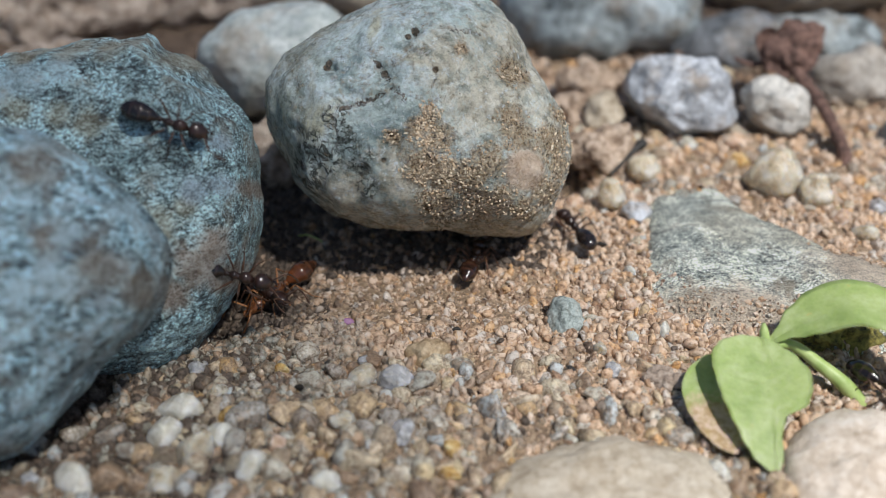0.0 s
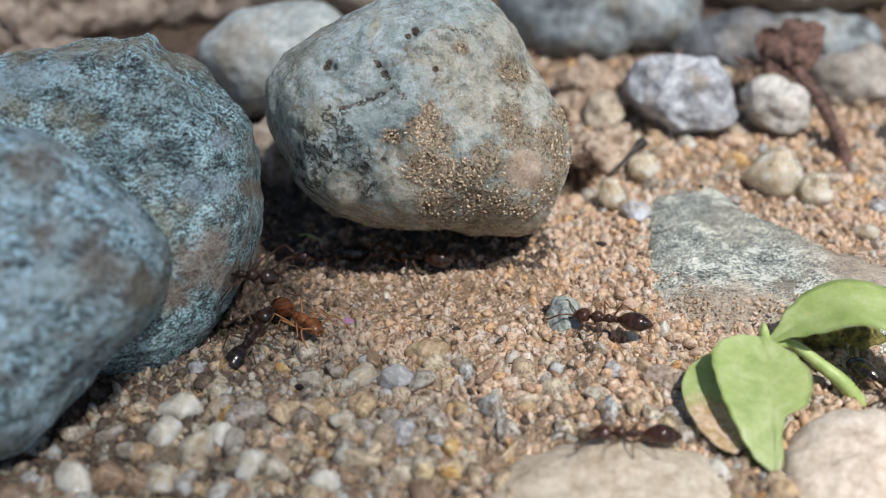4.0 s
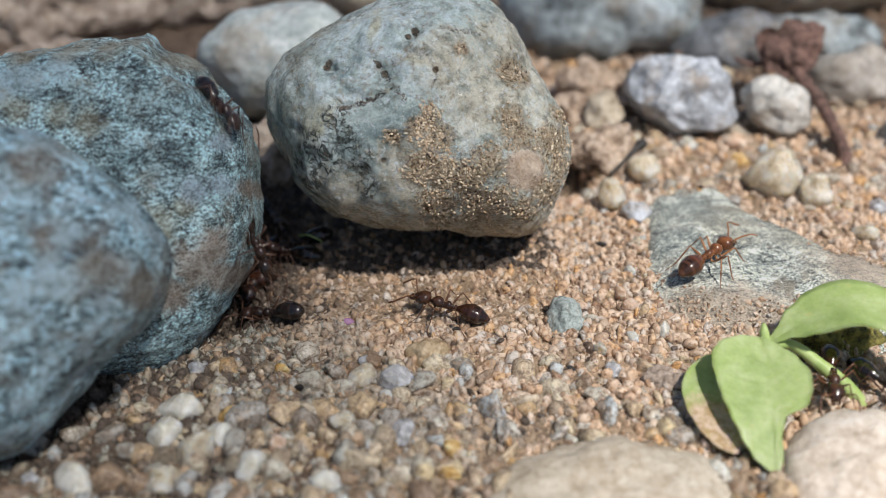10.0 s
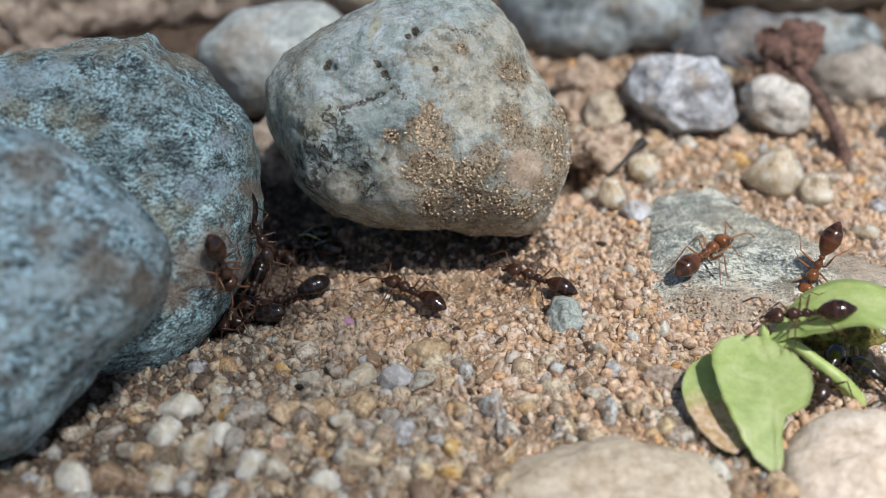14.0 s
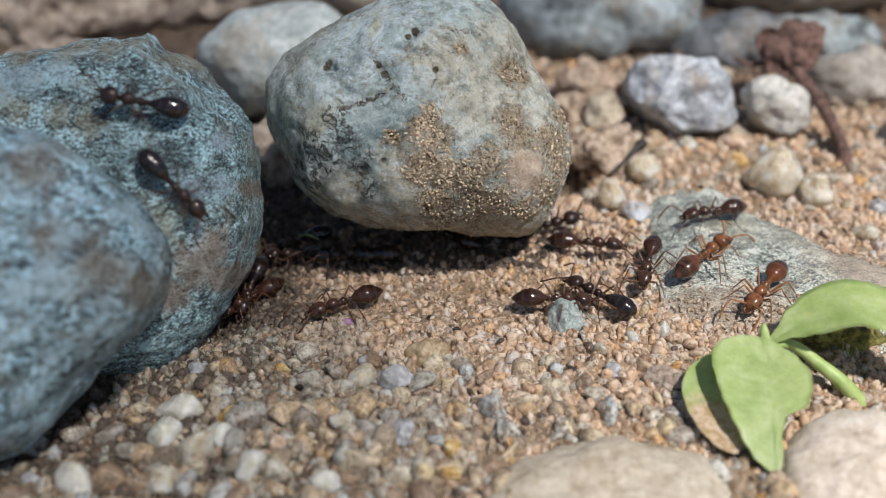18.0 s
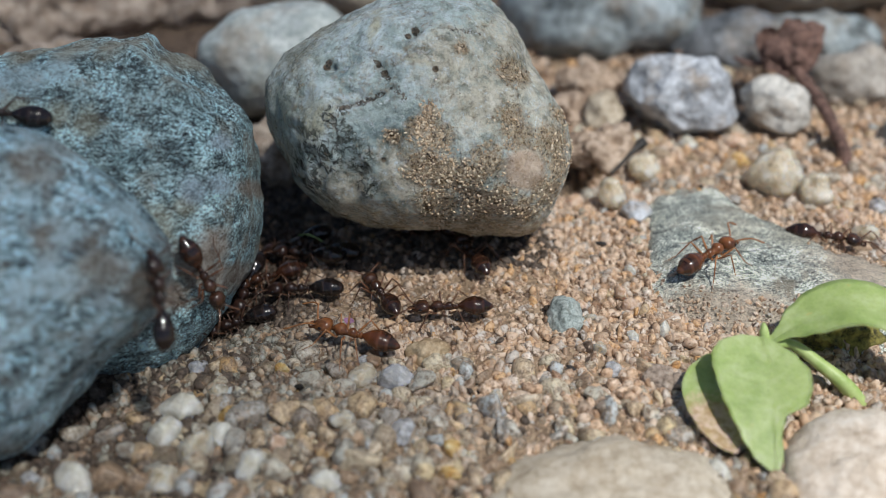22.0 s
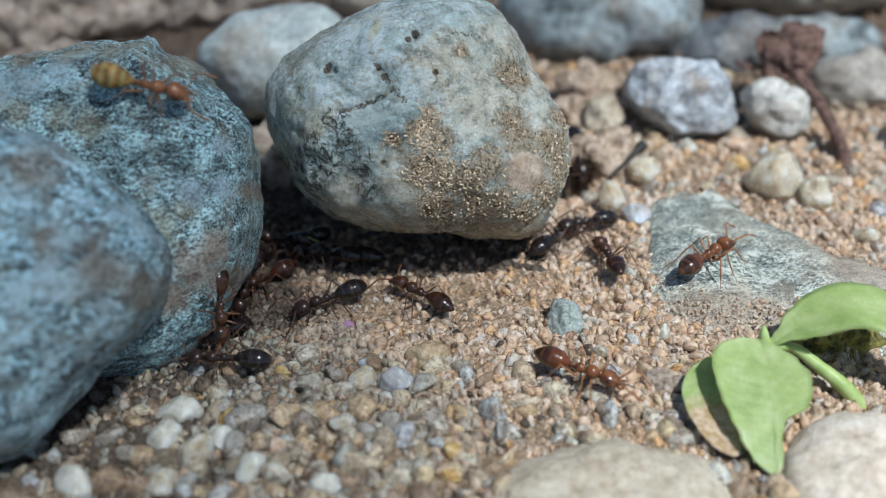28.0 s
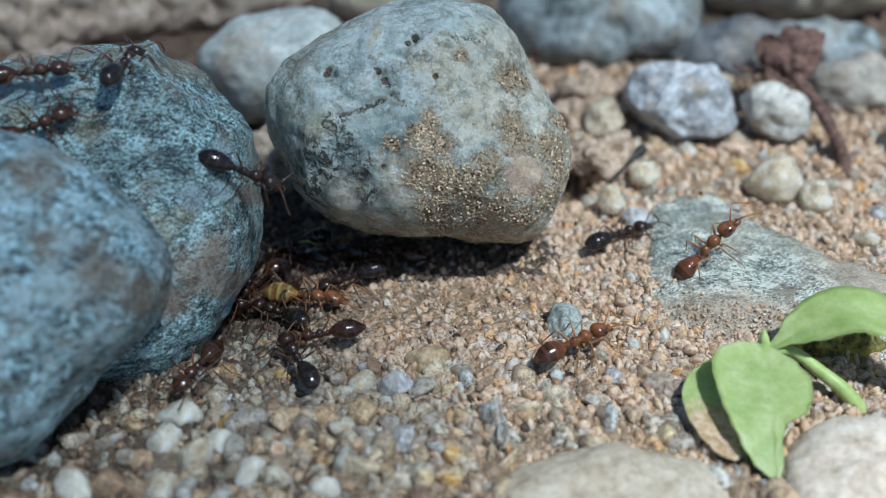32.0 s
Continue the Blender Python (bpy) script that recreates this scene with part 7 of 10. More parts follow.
        (11.75, 19.83, -3.98, 1.37, 0, 39, -168), (12, 18.87, -5.66, 1.24, -1, 9, -131), (12.5, 19.99, -4.45, 1.64, 1, 51, -143), (13, 20.02, -3.86, 1.5, 0, 54, -131),
        (14, 20.04, -4.4, 1.59, -1, 54, -134), (14.5, 20.06, -4.41, 1.65, -1, 54, -135), (15.5, 18.57, -5.07, 1.17, 2, 3, -129), (16.5, 17.35, -5.57, 1.23, 0, 2, -142),
        (17, 16.04, -6.65, 1.12, -3, 2, -147), (17.5, 16.39, -6.91, 1.01, -7, 4, -145), (18, 16.51, -6.23, 0.98, -2, 3, -125), (18.25, 15.2, -7.83, 1.07, -3, 2, -128),
        (18.5, 14.01, -9.07, 0.95, -6, 2, -133), (18.75, 13.13, -9.45, 0.59, -5, 5, -136), (19, 12.06, -10.58, 0.78, 0, 3, -136), (19.25, 11.2, -11.56, 0.71, 0, 2, -128),
        (19.5, 10.39, -12.37, 0.51, 0, -1, -120), (19.75, 9.79, -13.69, 0.78, 0, 8, -117), (20, 9.3, -14.45, 0.53, 0, 9, -111), (20.12, 8.33, -14.66, 0.54, 0, -1, -126),
        (20.25, 7.41, -14.69, 0.53, 0, -1, -149), (20.38, 5.92, -14.51, 0.58, 0, 5, -169), (20.4, 5.65, -14.48, 0.59, 0, 4, -171), (20.44, 5.1, -14.42, 0.6, 0, 2, -175),
        (20.46, 4.82, -14.39, 0.61, 0, 1, -177), (20.5, 4.28, -14.33, 0.62, 0, -1, 179), (20.67, 3.04, -13.08, 0.45, 0, -3, 178), (20.83, 1.92, -11.94, 0.38, 0, 5, 164),
        (21, 0.56, -10.87, 0.6, -11, -2, 167), (21.1, -0.42, -10.3, 0.49, -6, 0, 166), (21.2, -1.29, -9.89, 0.51, -2, 8, 157), (21.35, -2.42, -9.68, 0.61, -1, 6, 159),
        (21.5, -3.56, -9.09, 0.41, 0, 4, 161), (22, -4.82, -9.18, 0.44, 0, -5, 163), (22.5, -6.21, -9.91, 0.49, 0, 3, 171), (22.58, -6.26, -10.01, 0.48, 0, 3, 172),
        (22.67, -6.32, -10.11, 0.46, 0, 4, 174), (22.75, -6.37, -10.21, 0.45, 0, 4, 176), (22.83, -6.43, -10.32, 0.44, 0, 4, 178), (22.92, -6.49, -10.42, 0.43, 0, 4, 180),
        (23, -6.54, -10.52, 0.42, 0, 4, -178), (23.08, -6.45, -10.44, 0.43, 0, 4, 179), (23.17, -6.36, -10.35, 0.44, 0, 4, 177), (23.25, -6.28, -10.27, 0.46, 0, 4, 175),
        (23.33, -6.19, -10.18, 0.47, 0, 3, 172), (23.42, -6.1, -10.1, 0.48, 0, 3, 170), (23.5, -6.01, -10.01, 0.49, 0, 3, 168), (24, -5.35, -9.52, 0.43, 0, 1, 159),
        (24.5, -4.89, -10.32, 0.5, 0, 2, 130), (24.58, -4.41, -10.27, 0.71, 0, 4, 106), (24.67, -4.02, -9.44, 0.26, 0, 6, 88), (24.75, -3.46, -9.36, 0.56, 0, -5, 62),
        (25, -2.65, -8.96, 0.32, 0, 9, 40), (25.17, -0.98, -8.21, 0.17, 0, 4, 24), (25.33, 0.67, -7.73, 0.21, 0, 3, 12), (25.5, 2.45, -7.11, 0.12, 0, -5, -11),
        (26, 3.82, -9.03, 0.44, 0, -6, -26), (26.5, 5.13, -10.42, 0.41, 0, -7, -39), (27, 6.12, -11.13, 0.42, 0, 1, -30), (27.5, 7.17, -11.87, 0.43, 0, 2, -29),
        (28, 6.79, -11.89, 0.47, 0, 2, -30), (28.5, 6.32, -10.03, 0.51, 0, 2, 27), (29, 7.2, -8.69, 0.22, 0, 3, 54), (30, 7.07, -8.77, 0.13, 0, 5, 53),
        (31, 6.96, -8.98, 0.28, 0, -3, 50), (31.5, 6.84, -9.6, 0.47, 0, -2, 40), (32, 6.78, -9.37, 0.52, 0, -2, 32)]),
    ("red", 0.88, [
        (0, 0.2, 19.1, 0.02, 0, 0, -90), (11.75, 0.2, 19.1, 0.02, 0, 0, -90), (12.35, 8.5, 7, -2.23, 0, 0, -60), (12.55, 9.34, 4.4, -0.9, 9, 2, -22),
        (12.75, 10.19, 1.8, 0.43, 17, -3, 17), (12.83, 12.21, 2.24, 0.82, 26, -17, -2), (12.92, 13.95, 2.16, 0.99, -8, -14, 2), (13, 15.53, 2.89, 1, -6, 5, 29),
        (13.08, 17.52, 3.46, 1.1, 13, 2, 20), (13.17, 20.09, 4.38, 1.11, 36, -14, -10), (13.25, 21.74, 5.03, 0.86, 33, 11, 24), (13.33, 24.33, 4.9, 0.4, 0, 7, 13),
        (13.42, 26.55, 4.6, 0.46, 0, 2, 1), (13.5, 28.88, 4.76, 0.22, 0, 2, -3), (14.3, 50, 0, 0.22, 0, 0, 0), (32, 50, 0, 0.22, 0, 0, 0)]),
    ("red", 0.89, [
        (0, 2.3, 19.1, 0.04, 0, 0, -90), (10.5, 2.3, 19.1, 0.04, 0, 0, -90), (10.8, -1.85, 9.55, -0.17, 0, 0, -45), (11.1, -6, 0, -0.38, 0, 0, 0),
        (11.5, -6.08, -2.93, -0.26, 0, 0, 3), (11.65, -4.79, -2.74, -0.29, 0, -5, -2), (11.8, -3.64, -2.57, -0.32, 0, 0, 8), (11.9, -2.65, -2.53, -0.21, 0, 3, 8),
        (12, -1.55, -2.42, -0.16, 0, 0, -1), (12.2, 0.11, -2.21, -0.07, 0, -4, -8), (12.4, 1.78, -1.96, -0.02, 0, -8, -15), (13, 2, 1.5, -0.24, 0, 0, 30),
        (13.4, 2.15, 10.3, -0.1, 0, 0, 60), (13.8, 2.3, 19.1, 0.04, 0, 0, 90), (32, 2.3, 19.1, 0.04, 0, 0, 90)]),
    ("dark", 0.88, [
        (0, 4.4, 19.1, 0.07, 0, 0, -90), (12, 4.4, 19.1, 0.07, 0, 0, -90), (12.3, -2.3, 8.55, -0.37, 0, 0, -125), (12.6, -9, -2, -0.81, 0, 0, -160),
        (13, -9.44, -5.55, -0.76, 0, 29, -176), (14, -8.22, -4.91, -0.58, 0, 12, -155), (14.5, -7.6, -5.52, -0.09, 0, 9, -161), (14.67, -7.41, -5.27, -0.13, 0, 7, -166),
        (14.83, -7.23, -5.03, -0.17, -1, 6, -170), (15, -7.04, -4.78, -0.21, -1, 4, -175), (15.17, -6.85, -4.53, -0.26, -1, 2, -179), (15.33, -6.67, -4.28, -0.3, 0, 0, 176),
        (15.5, -6.48, -4.03, -0.34, 0, -1, 172), (16.5, -5.04, -2.95, -0.22, 0, -1, 137), (16.75, -3.43, -3.03, -0.12, 0, -5, 160), (17, -1.57, -3, -0.16, 0, 6, 167),
        (17.5, -2.78, -1.57, -0.4, 0, 8, 151), (17.75, -3.8, -1.55, -0.25, 0, 4, 167), (17.79, -3.98, -1.48, -0.28, 0, 3, 170), (17.83, -4.16, -1.41, -0.3, 0, 2, 173),
        (17.88, -4.34, -1.34, -0.33, 0, 1, 176), (17.92, -4.52, -1.27, -0.36, 0, 0, 179), (17.96, -4.7, -1.19, -0.38, 0, -1, -178), (18, -4.88, -1.12, -0.41, 0, -2, -175),
        (18.5, -5.41, -1.05, -0.41, 0, -6, -163), (18.75, -6.42, -1.22, -0.45, 0, -4, -172), (18.79, -6.57, -1.25, -0.45, 0, -3, -175),
        (18.83, -6.71, -1.28, -0.46, 0, -1, -179), (18.88, -6.85, -1.31, -0.47, 0, 1, 178), (18.92, -7, -1.35, -0.47, 0, 3, 174), (18.96, -7.14, -1.38, -0.48, 0, 4, 171),
        (19, -7.29, -1.41, -0.49, 0, 6, 167), (20, -7.82, -1.98, -0.61, 0, 10, 166), (21, -8.57, -1.84, -0.63, 0, 9, 161), (21.5, -7.78, -1.13, -0.53, 0, 8, 159),
        (22, -7.07, -0.15, -0.59, 0, 1, 164), (23, -5.78, -2.48, -0.25, 0, 7, 171), (24, -5.87, -1.57, -0.34, 0, -5, 167), (25, -5.06, -1.79, -0.26, 0, 11, 142),
        (27.5, -5.88, -0.56, -0.45, 0, -1, 167), (29, -5.86, -0.63, -0.46, 0, 0, 173), (29.25, -5.7, -0.53, -0.49, 0, 0, 175), (29.5, -5.54, -0.43, -0.53, 0, -1, 176),
        (29.75, -5.38, -0.33, -0.57, 0, -1, 178), (30, -5.23, -0.23, -0.61, 0, -1, 180), (30.25, -5.07, -0.13, -0.64, 0, -2, -178), (30.5, -4.91, -0.03, -0.68, 0, -2, -177),
        (32, -3.84, 0, -0.52, 0, 0, -171)]),
    ("red", 0.88, [
        (0, 47, -6, 0.08, 0, 0, 180), (12.5, 47, -6, 0.08, 0, 0, 180), (13.2, 26.41, -8.53, 0.41, 0, -1, 162), (13.4, 22.36, -11.83, 3.4, -7, 6, 158),
        (13.42, 22.02, -11.94, 3.51, -7, 2, 164), (13.45, 21.32, -12.15, 3.73, -7, -6, 176), (13.5, 20.28, -12.46, 4.06, -11, -18, -165),
        (13.52, 20.1, -12.45, 4.05, -9, -16, -169), (13.57, 19.55, -12.43, 4.03, -4, -6, 178), (13.6, 19.19, -12.42, 4.02, -1, 0, 170),
        (13.7, 18.35, -11.94, 3.78, -12, 20, 144), (14, 17.14, -11.08, 3.29, -12, 15, 171), (14.2, 16.57, -9.81, 2.17, -14, 40, 122),
        (14.22, 16.31, -9.45, 1.92, -10, 33, 136), (14.26, 15.79, -8.73, 1.43, -8, 19, 160), (14.3, 15.26, -8.02, 0.93, -11, 5, -178),
        (14.4, 13.89, -8.04, 0.86, -9, 0, -179), (14.42, 13.68, -8.03, 0.84, -9, 0, -180), (14.45, 13.25, -8, 0.79, -8, 0, 178), (14.5, 12.61, -7.95, 0.72, -7, 0, 175),
        (14.75, 11.64, -6.78, 0.65, -14, 2, 162), (15, 10.35, -5.87, 0.71, -11, -8, 165), (15.25, 9.47, -4.79, 0.41, 0, 9, 134), (15.5, 8.23, -3.7, 0.41, 0, 3, 133),
        (15.75, 8.17, -2.98, 0.34, 0, 1, 100), (15.88, 8.28, -2.28, 0.49, -4, -26, 86), (16, 8.39, -1.58, 0.64, 0, -54, 70), (16.25, 8, -1.98, 0.31, 0, 4, 55),
        (16.5, 8, -1.5, 0.27, 0, -3, 0), (17, 8.32, -1.18, 0.31, 0, 2, 19), (17.5, 8.42, -1.1, 0.3, 0, -6, -9), (18, 8.32, -1.12, 0.36, 0, -3, -13),
        (18.3, 8.17, -2.65, 0.37, 0, -1, -39), (18.4, 7.85, -2.48, 0.27, 0, 2, -76), (18.5, 7.5, -2.92, 0.57, 0, -4, -100), (18.6, 7.27, -2.24, 0.13, 0, -3, -122),
        (19, 5.69, -1.2, 0.29, 0, 4, -167), (19.25, 4.6, -1.05, 0.15, 0, 6, -171), (19.5, 3.43, -1.09, 0.12, 0, 4, -170), (19.54, 3.18, -1.05, 0.07, 0, 4, -173),
        (19.58, 2.93, -1.01, 0.01, 0, 5, -175), (19.62, 2.67, -0.97, -0.05, 0, 5, -177), (19.67, 2.42, -0.93, -0.11, 0, 5, -179), (19.71, 2.17, -0.88, -0.17, 0, 6, 178),
        (19.75, 1.91, -0.84, -0.23, 0, 6, 176), (20, 0.28, -1.22, -0.14, 0, 1, 171), (20.5, -0.77, -0.71, -0.43, 0, 8, 165), (21, -1.92, -0.68, -0.38, 0, 9, 167),
        (22, -1, 1.5, -0.62, 0, 0, 180), (22.4, -2.5, 6.5, -0.24, 0, 0, 135), (22.8, -4, 11.5, 0.14, 0, 0, 90), (32, -4, 11.5, 0.14, 0, 0, 90)]),
    ("dark", 0.88, [
        (0, -1.9, 11.5, 0.15, 0, 0, -90), (15.2, -1.9, 11.5, 0.15, 0, 0, -90), (15.4, -3.93, 9.67, 0.01, 0, 0, -40), (15.6, -5.97, 7.83, -0.13, 0, 0, 10),
        (15.8, -8, 6, -0.27, 0, 0, 60), (16.2, -7.59, -2.44, 8.6, 20, -23, 22), (16.35, -6.43, -2.35, 9.56, 76, -27, -31), (16.5, -5.78, -2.59, 9.81, 62, -6, -17),
        (16.58, -4.83, -3.09, 9.39, 59, 2, -15), (16.67, -3.92, -3.43, 8.96, 60, 11, -12), (16.75, -3.06, -3.83, 8.49, 56, 21, -9), (16.83, -2.19, -4.15, 7.77, 72, 22, -12),
        (16.92, -1.59, -4.26, 6.93, 92, 33, 4), (17, -0.84, -4.02, 5.79, 114, 40, 18), (17.1, -0.1, -3.41, 5.01, 137, 41, 42), (17.2, 1.08, -3.22, 3.95, 91, 18, -14),
        (17.35, 2.34, -2.26, 3.08, 98, 9, -9), (17.43, 3.09, -1.6, 1.64, 48, 1, -24), (17.5, 3.83, -0.94, 0.21, 0, -16, -29), (17.62, 4.21, -1.7, 1.82, 46, -6, -16),
        (17.75, 4.58, -2.47, 3.44, 93, -8, 0), (17.88, 5.45, -0.37, 1.8, 63, -12, 1), (18, 6.32, 1.73, 0.17, 31, -15, 5), (18.15, 7.41, 3.53, 0.35, 31, -23, 9),
        (18.3, 8.85, 6.18, -0.31, 0, -31, 15), (18.4, 9.74, 4.96, 0.19, 11, 0, 30), (18.5, 11.05, 4.2, 0.47, 10, 11, 24), (18.54, 12.35, 3.9, 0.58, 0, -2, -2),
        (18.58, 13.65, 3.59, 0.69, -3, -19, -28), (18.67, 15.59, 3.4, 0.76, -7, 3, 7), (18.75, 18.26, 4.32, 0.55, 28, -11, -19), (18.83, 19.88, 4.13, 0.85, 55, -3, -7),
        (18.92, 21.65, 3.39, 0.44, 22, -2, -6), (19, 23.13, 2.24, 0.6, 0, 6, 5), (19.12, 25.27, 2.89, 0.55, 0, 4, 4), (19.25, 27.44, 3.64, 0.45, 0, 4, 6),
        (19.5, 29.05, 3.9, 0.34, 0, 0, 0), (19.75, 30.52, 4.03, 0.33, 0, 1, 1), (20, 32.24, 4.48, 0.11, 0, -2, -4), (20.8, 50, -3, 0.09, 0, 0, 0),
        (32, 50, -3, 0.09, 0, 0, 0)]),
    ("red", 0.88, [
        (0, 53, 0, 0.21, 0, 0, 180), (18, 53, 0, 0.21, 0, 0, 180), (18.7, 26.46, -1.79, 0.24, 0, 5, 159), (18.85, 25.28, -1.62, 0.35, 0, 5, 156),
        (19, 24.16, -1.04, 0.21, 0, -3, 164), (19.25, 22.64, -0.02, 0.27, 0, -4, 167), (19.5, 21.2, 0.99, 0.34, 0, 3, 156), (19.62, 20.16, 2.5, 0.45, 0, 2, 149),
        (19.75, 19.36, 4.15, 0.72, -25, 4, 135), (19.83, 18.18, 5.06, 0.67, -26, 5, 136), (19.92, 16.83, 6.01, 0.31, 0, 8, 132), (20, 15.49, 6.88, 0.34, 0, 2, 141),
        (20.03, 14.88, 6.66, 0.42, -6, -5, 155), (20.06, 14.26, 6.45, 0.49, -14, -11, 170), (20.1, 13.44, 6.14, 0.56, -23, -12, -175),
        (20.12, 13.01, 5.97, 0.55, -25, -7, -177), (20.15, 12.57, 5.8, 0.53, -27, -3, -179), (20.19, 11.78, 5.19, 0.59, -21, -3, -169),
        (20.22, 11.21, 4.68, 0.66, -15, -7, -158), (20.25, 10.63, 4.16, 0.72, -9, -12, -147), (20.33, 9.59, 2.7, 0.33, -21, 0, -148), (20.42, 8.62, 0.06, 0.33, 0, -6, -130),
        (20.5, 7.62, -1.81, 0.17, 0, -4, -122), (20.6, 6, -2.3, 0.23, 0, -3, -135), (20.7, 4.43, -2.62, 0.19, 0, 1, -154), (20.72, 4.19, -2.69, 0.2, 0, 2, -160),
        (20.77, 3.46, -2.92, 0.23, 1, 6, -176), (20.78, 3.22, -2.99, 0.24, 0, 7, 178), (20.9, 1.65, -2.88, -0.01, 0, 14, 164), (21, 0.1, -2.94, -0.06, 0, 4, 177),
        (21.5, 1.13, -1.31, -0.14, 0, 6, 121), (22, 1.48, -1.3, -0.03, 0, 2, 112), (22.5, 0.71, -1.42, -0.14, 0, 3, 124), (23, 0.13, -1.68, -0.1, 0, 3, 130),
        (23.5, 0.81, -1.46, -0.05, 0, 8, 128), (24, -0.04, -1.45, -0.09, 0, 6, 145), (24.5, -0.1, -1.27, -0.12, 0, 5, 154), (25, -1.26, -0.83, -0.36, 0, 5, 163),
        (27, 1, 1.5, -0.45, 0, 0, 150), (27.4, 0.6, 6.5, -0.12, 0, 0, 120), (27.8, 0.2, 11.5, 0.2, 0, 0, 90), (32, 0.2, 11.5, 0.2, 0, 0, 90)]),
    ("dark", 0.88, [
        (0, 44, 3, 0.15, 0, 0, 180), (15.3, 44, 3, 0.15, 0, 0, 180), (16, 18.95, -9.18, 0.66, -41, 5, 162), (16.12, 17.22, -9.67, 0.9, -20, 2, 162),
        (16.25, 15.91, -10.82, 1.94, -33, 27, 120), (16.31, 15, -9.99, 1.35, -14, 11, 150), (16.38, 14.1, -9.16, 0.75, -6, -12, 173), (16.5, 12.78, -9.16, 0.85, 0, 2, 152),
        (16.7, 11.66, -8.47, 0.83, 0, 6, 148), (17, 10.34, -8.18, 0.74, 0, 11, 133), (17.25, 9.35, -6.96, 0.43, 0, 9, 135), (17.5, 8.26, -6.07, 0.39, 0, 7, 136),
        (18, 7.89, -5.48, 0.28, 0, -3, 142), (18.15, 6.8, -5.18, 0.25, 0, -1, 154), (18.3, 5.66, -5.01, 0.33, 0, -1, 169), (18.5, 4.63, -4.95, 0.26, 0, 1, 167),
        (18.62, 3.24, -4.43, 0.16, 0, 10, 152), (18.75, 1.66, -3.78, 0.01, 0, 7, 155), (18.88, 0.05, -3.05, -0.18, 0, 3, 158), (19, -1.57, -2.62, -0.16, 0, 1, 159),
        (19.5, -3.08, -1.85, -0.33, 0, 7, 169), (19.53, -3.34, -2, -0.29, 0, 5, 172), (19.56, -3.61, -2.15, -0.24, 0, 4, 176), (19.58, -3.88, -2.29, -0.2, 1, 2, 180),
        (19.64, -4.41, -2.59, -0.11, 0, -2, -173), (19.67, -4.68, -2.73, -0.07, 0, -4, -169), (19.83, -6.12, -2.85, -0.35, 0, -2, -166),
        (20, -7.43, -3.18, -0.46, 0, 9, -173), (20.08, -7.46, -3.16, -0.47, 0, 9, -176), (20.17, -7.48, -3.13, -0.48, 0, 9, -179), (20.25, -7.5, -3.11, -0.49, 0, 10, 179),
        (20.33, -7.53, -3.09, -0.49, 0, 10, 176), (20.42, -7.55, -3.07, -0.5, 0, 11, 173), (20.5, -7.58, -3.05, -0.51, 0, 11, 170), (20.58, -7.42, -3.03, -0.48, 0, 9, 172),
        (20.67, -7.26, -3.02, -0.44, 0, 6, 174), (20.75, -7.11, -3.01, -0.4, 0, 4, 176), (20.83, -6.95, -3, -0.37, 0, 2, 178), (20.92, -6.79, -2.98, -0.33, 0, -1, 180),
        (21, -6.64, -2.97, -0.29, 0, -3, -179), (21.17, -6.82, -3.21, -0.31, 0, -1, -180), (21.33, -7, -3.44, -0.33, 0, 0, 179), (21.5, -7.18, -3.68, -0.35, 0, 2, 178),
        (21.67, -7.36, -3.91, -0.37, 0, 4, 176), (21.83, -7.54, -4.14, -0.39, 0, 5, 175), (22, -7.72, -4.38, -0.41, 0, 7, 174), (23, -8.27, -5.02, -0.56, 0, 13, 156),
        (24, -8.08, -3.99, -0.5, 0, 7, 123), (25, -7.2, -2.2, -0.38, 0, 0, 98), (26, -7.75, -1.18, -0.5, 0, 5, 127), (27.5, -8.53, 0.67, -0.57, 0, 3, 159),
        (27.58, -8.73, 0.66, -0.52, -1, 1, 164), (27.67, -8.93, 0.65, -0.46, -3, -1, 168), (27.75, -9.12, 0.64, -0.4, -4, -2, 172), (27.83, -9.32, 0.62, -0.34, -6, -4, 176),
        (27.92, -9.52, 0.61, -0.29, -8, -5, -179), (28, -9.72, 0.6, -0.23, -9, -6, -175), (28.5, -10.48, 1.47, -0.41, -13, 3, -168),
        (28.54, -10.4, 0.12, 0.56, -14, -1, -171), (28.58, -10.31, -1.23, 1.52, -15, -4, -173), (28.62, -10.23, -2.59, 2.48, -16, -8, -175),
        (28.67, -10.15, -3.94, 3.44, -17, -12, -178), (28.71, -10.06, -5.29, 4.4, -17, -15, -180), (28.75, -9.98, -6.64, 5.37, -17, -19, 178),
        (28.79, -10.13, -6.8, 5.61, -22, -27, -178), (28.83, -10.28, -6.96, 5.86, -29, -35, -172), (28.88, -10.44, -7.13, 6.1, -36, -42, -164),
        (28.92, -10.59, -7.29, 6.35, -47, -48, -154), (28.96, -10.74, -7.45, 6.59, -60, -53, -141), (29, -10.9, -7.61, 6.84, -75, -55, -126),
        (29.02, -10.97, -7.62, 7.04, -68, -57, -135), (29.05, -11.04, -7.64, 7.25, -61, -57, -144), (29.1, -11.19, -7.67, 7.65, -46, -57, -162),
        (29.12, -11.26, -7.69, 7.86, -39, -56, -171), (29.3, -11.8, -7.22, 9.15, -33, -49, 162), (29.4, -12.53, -7.04, 9.74, -38, -36, 153),
        (29.5, -13.72, -6.86, 10.35, -35, -38, 165), (29.6, -14.48, -6.66, 10.76, -29, -21, 152), (29.73, -15.64, -6.15, 11.33, -40, -31, 162),
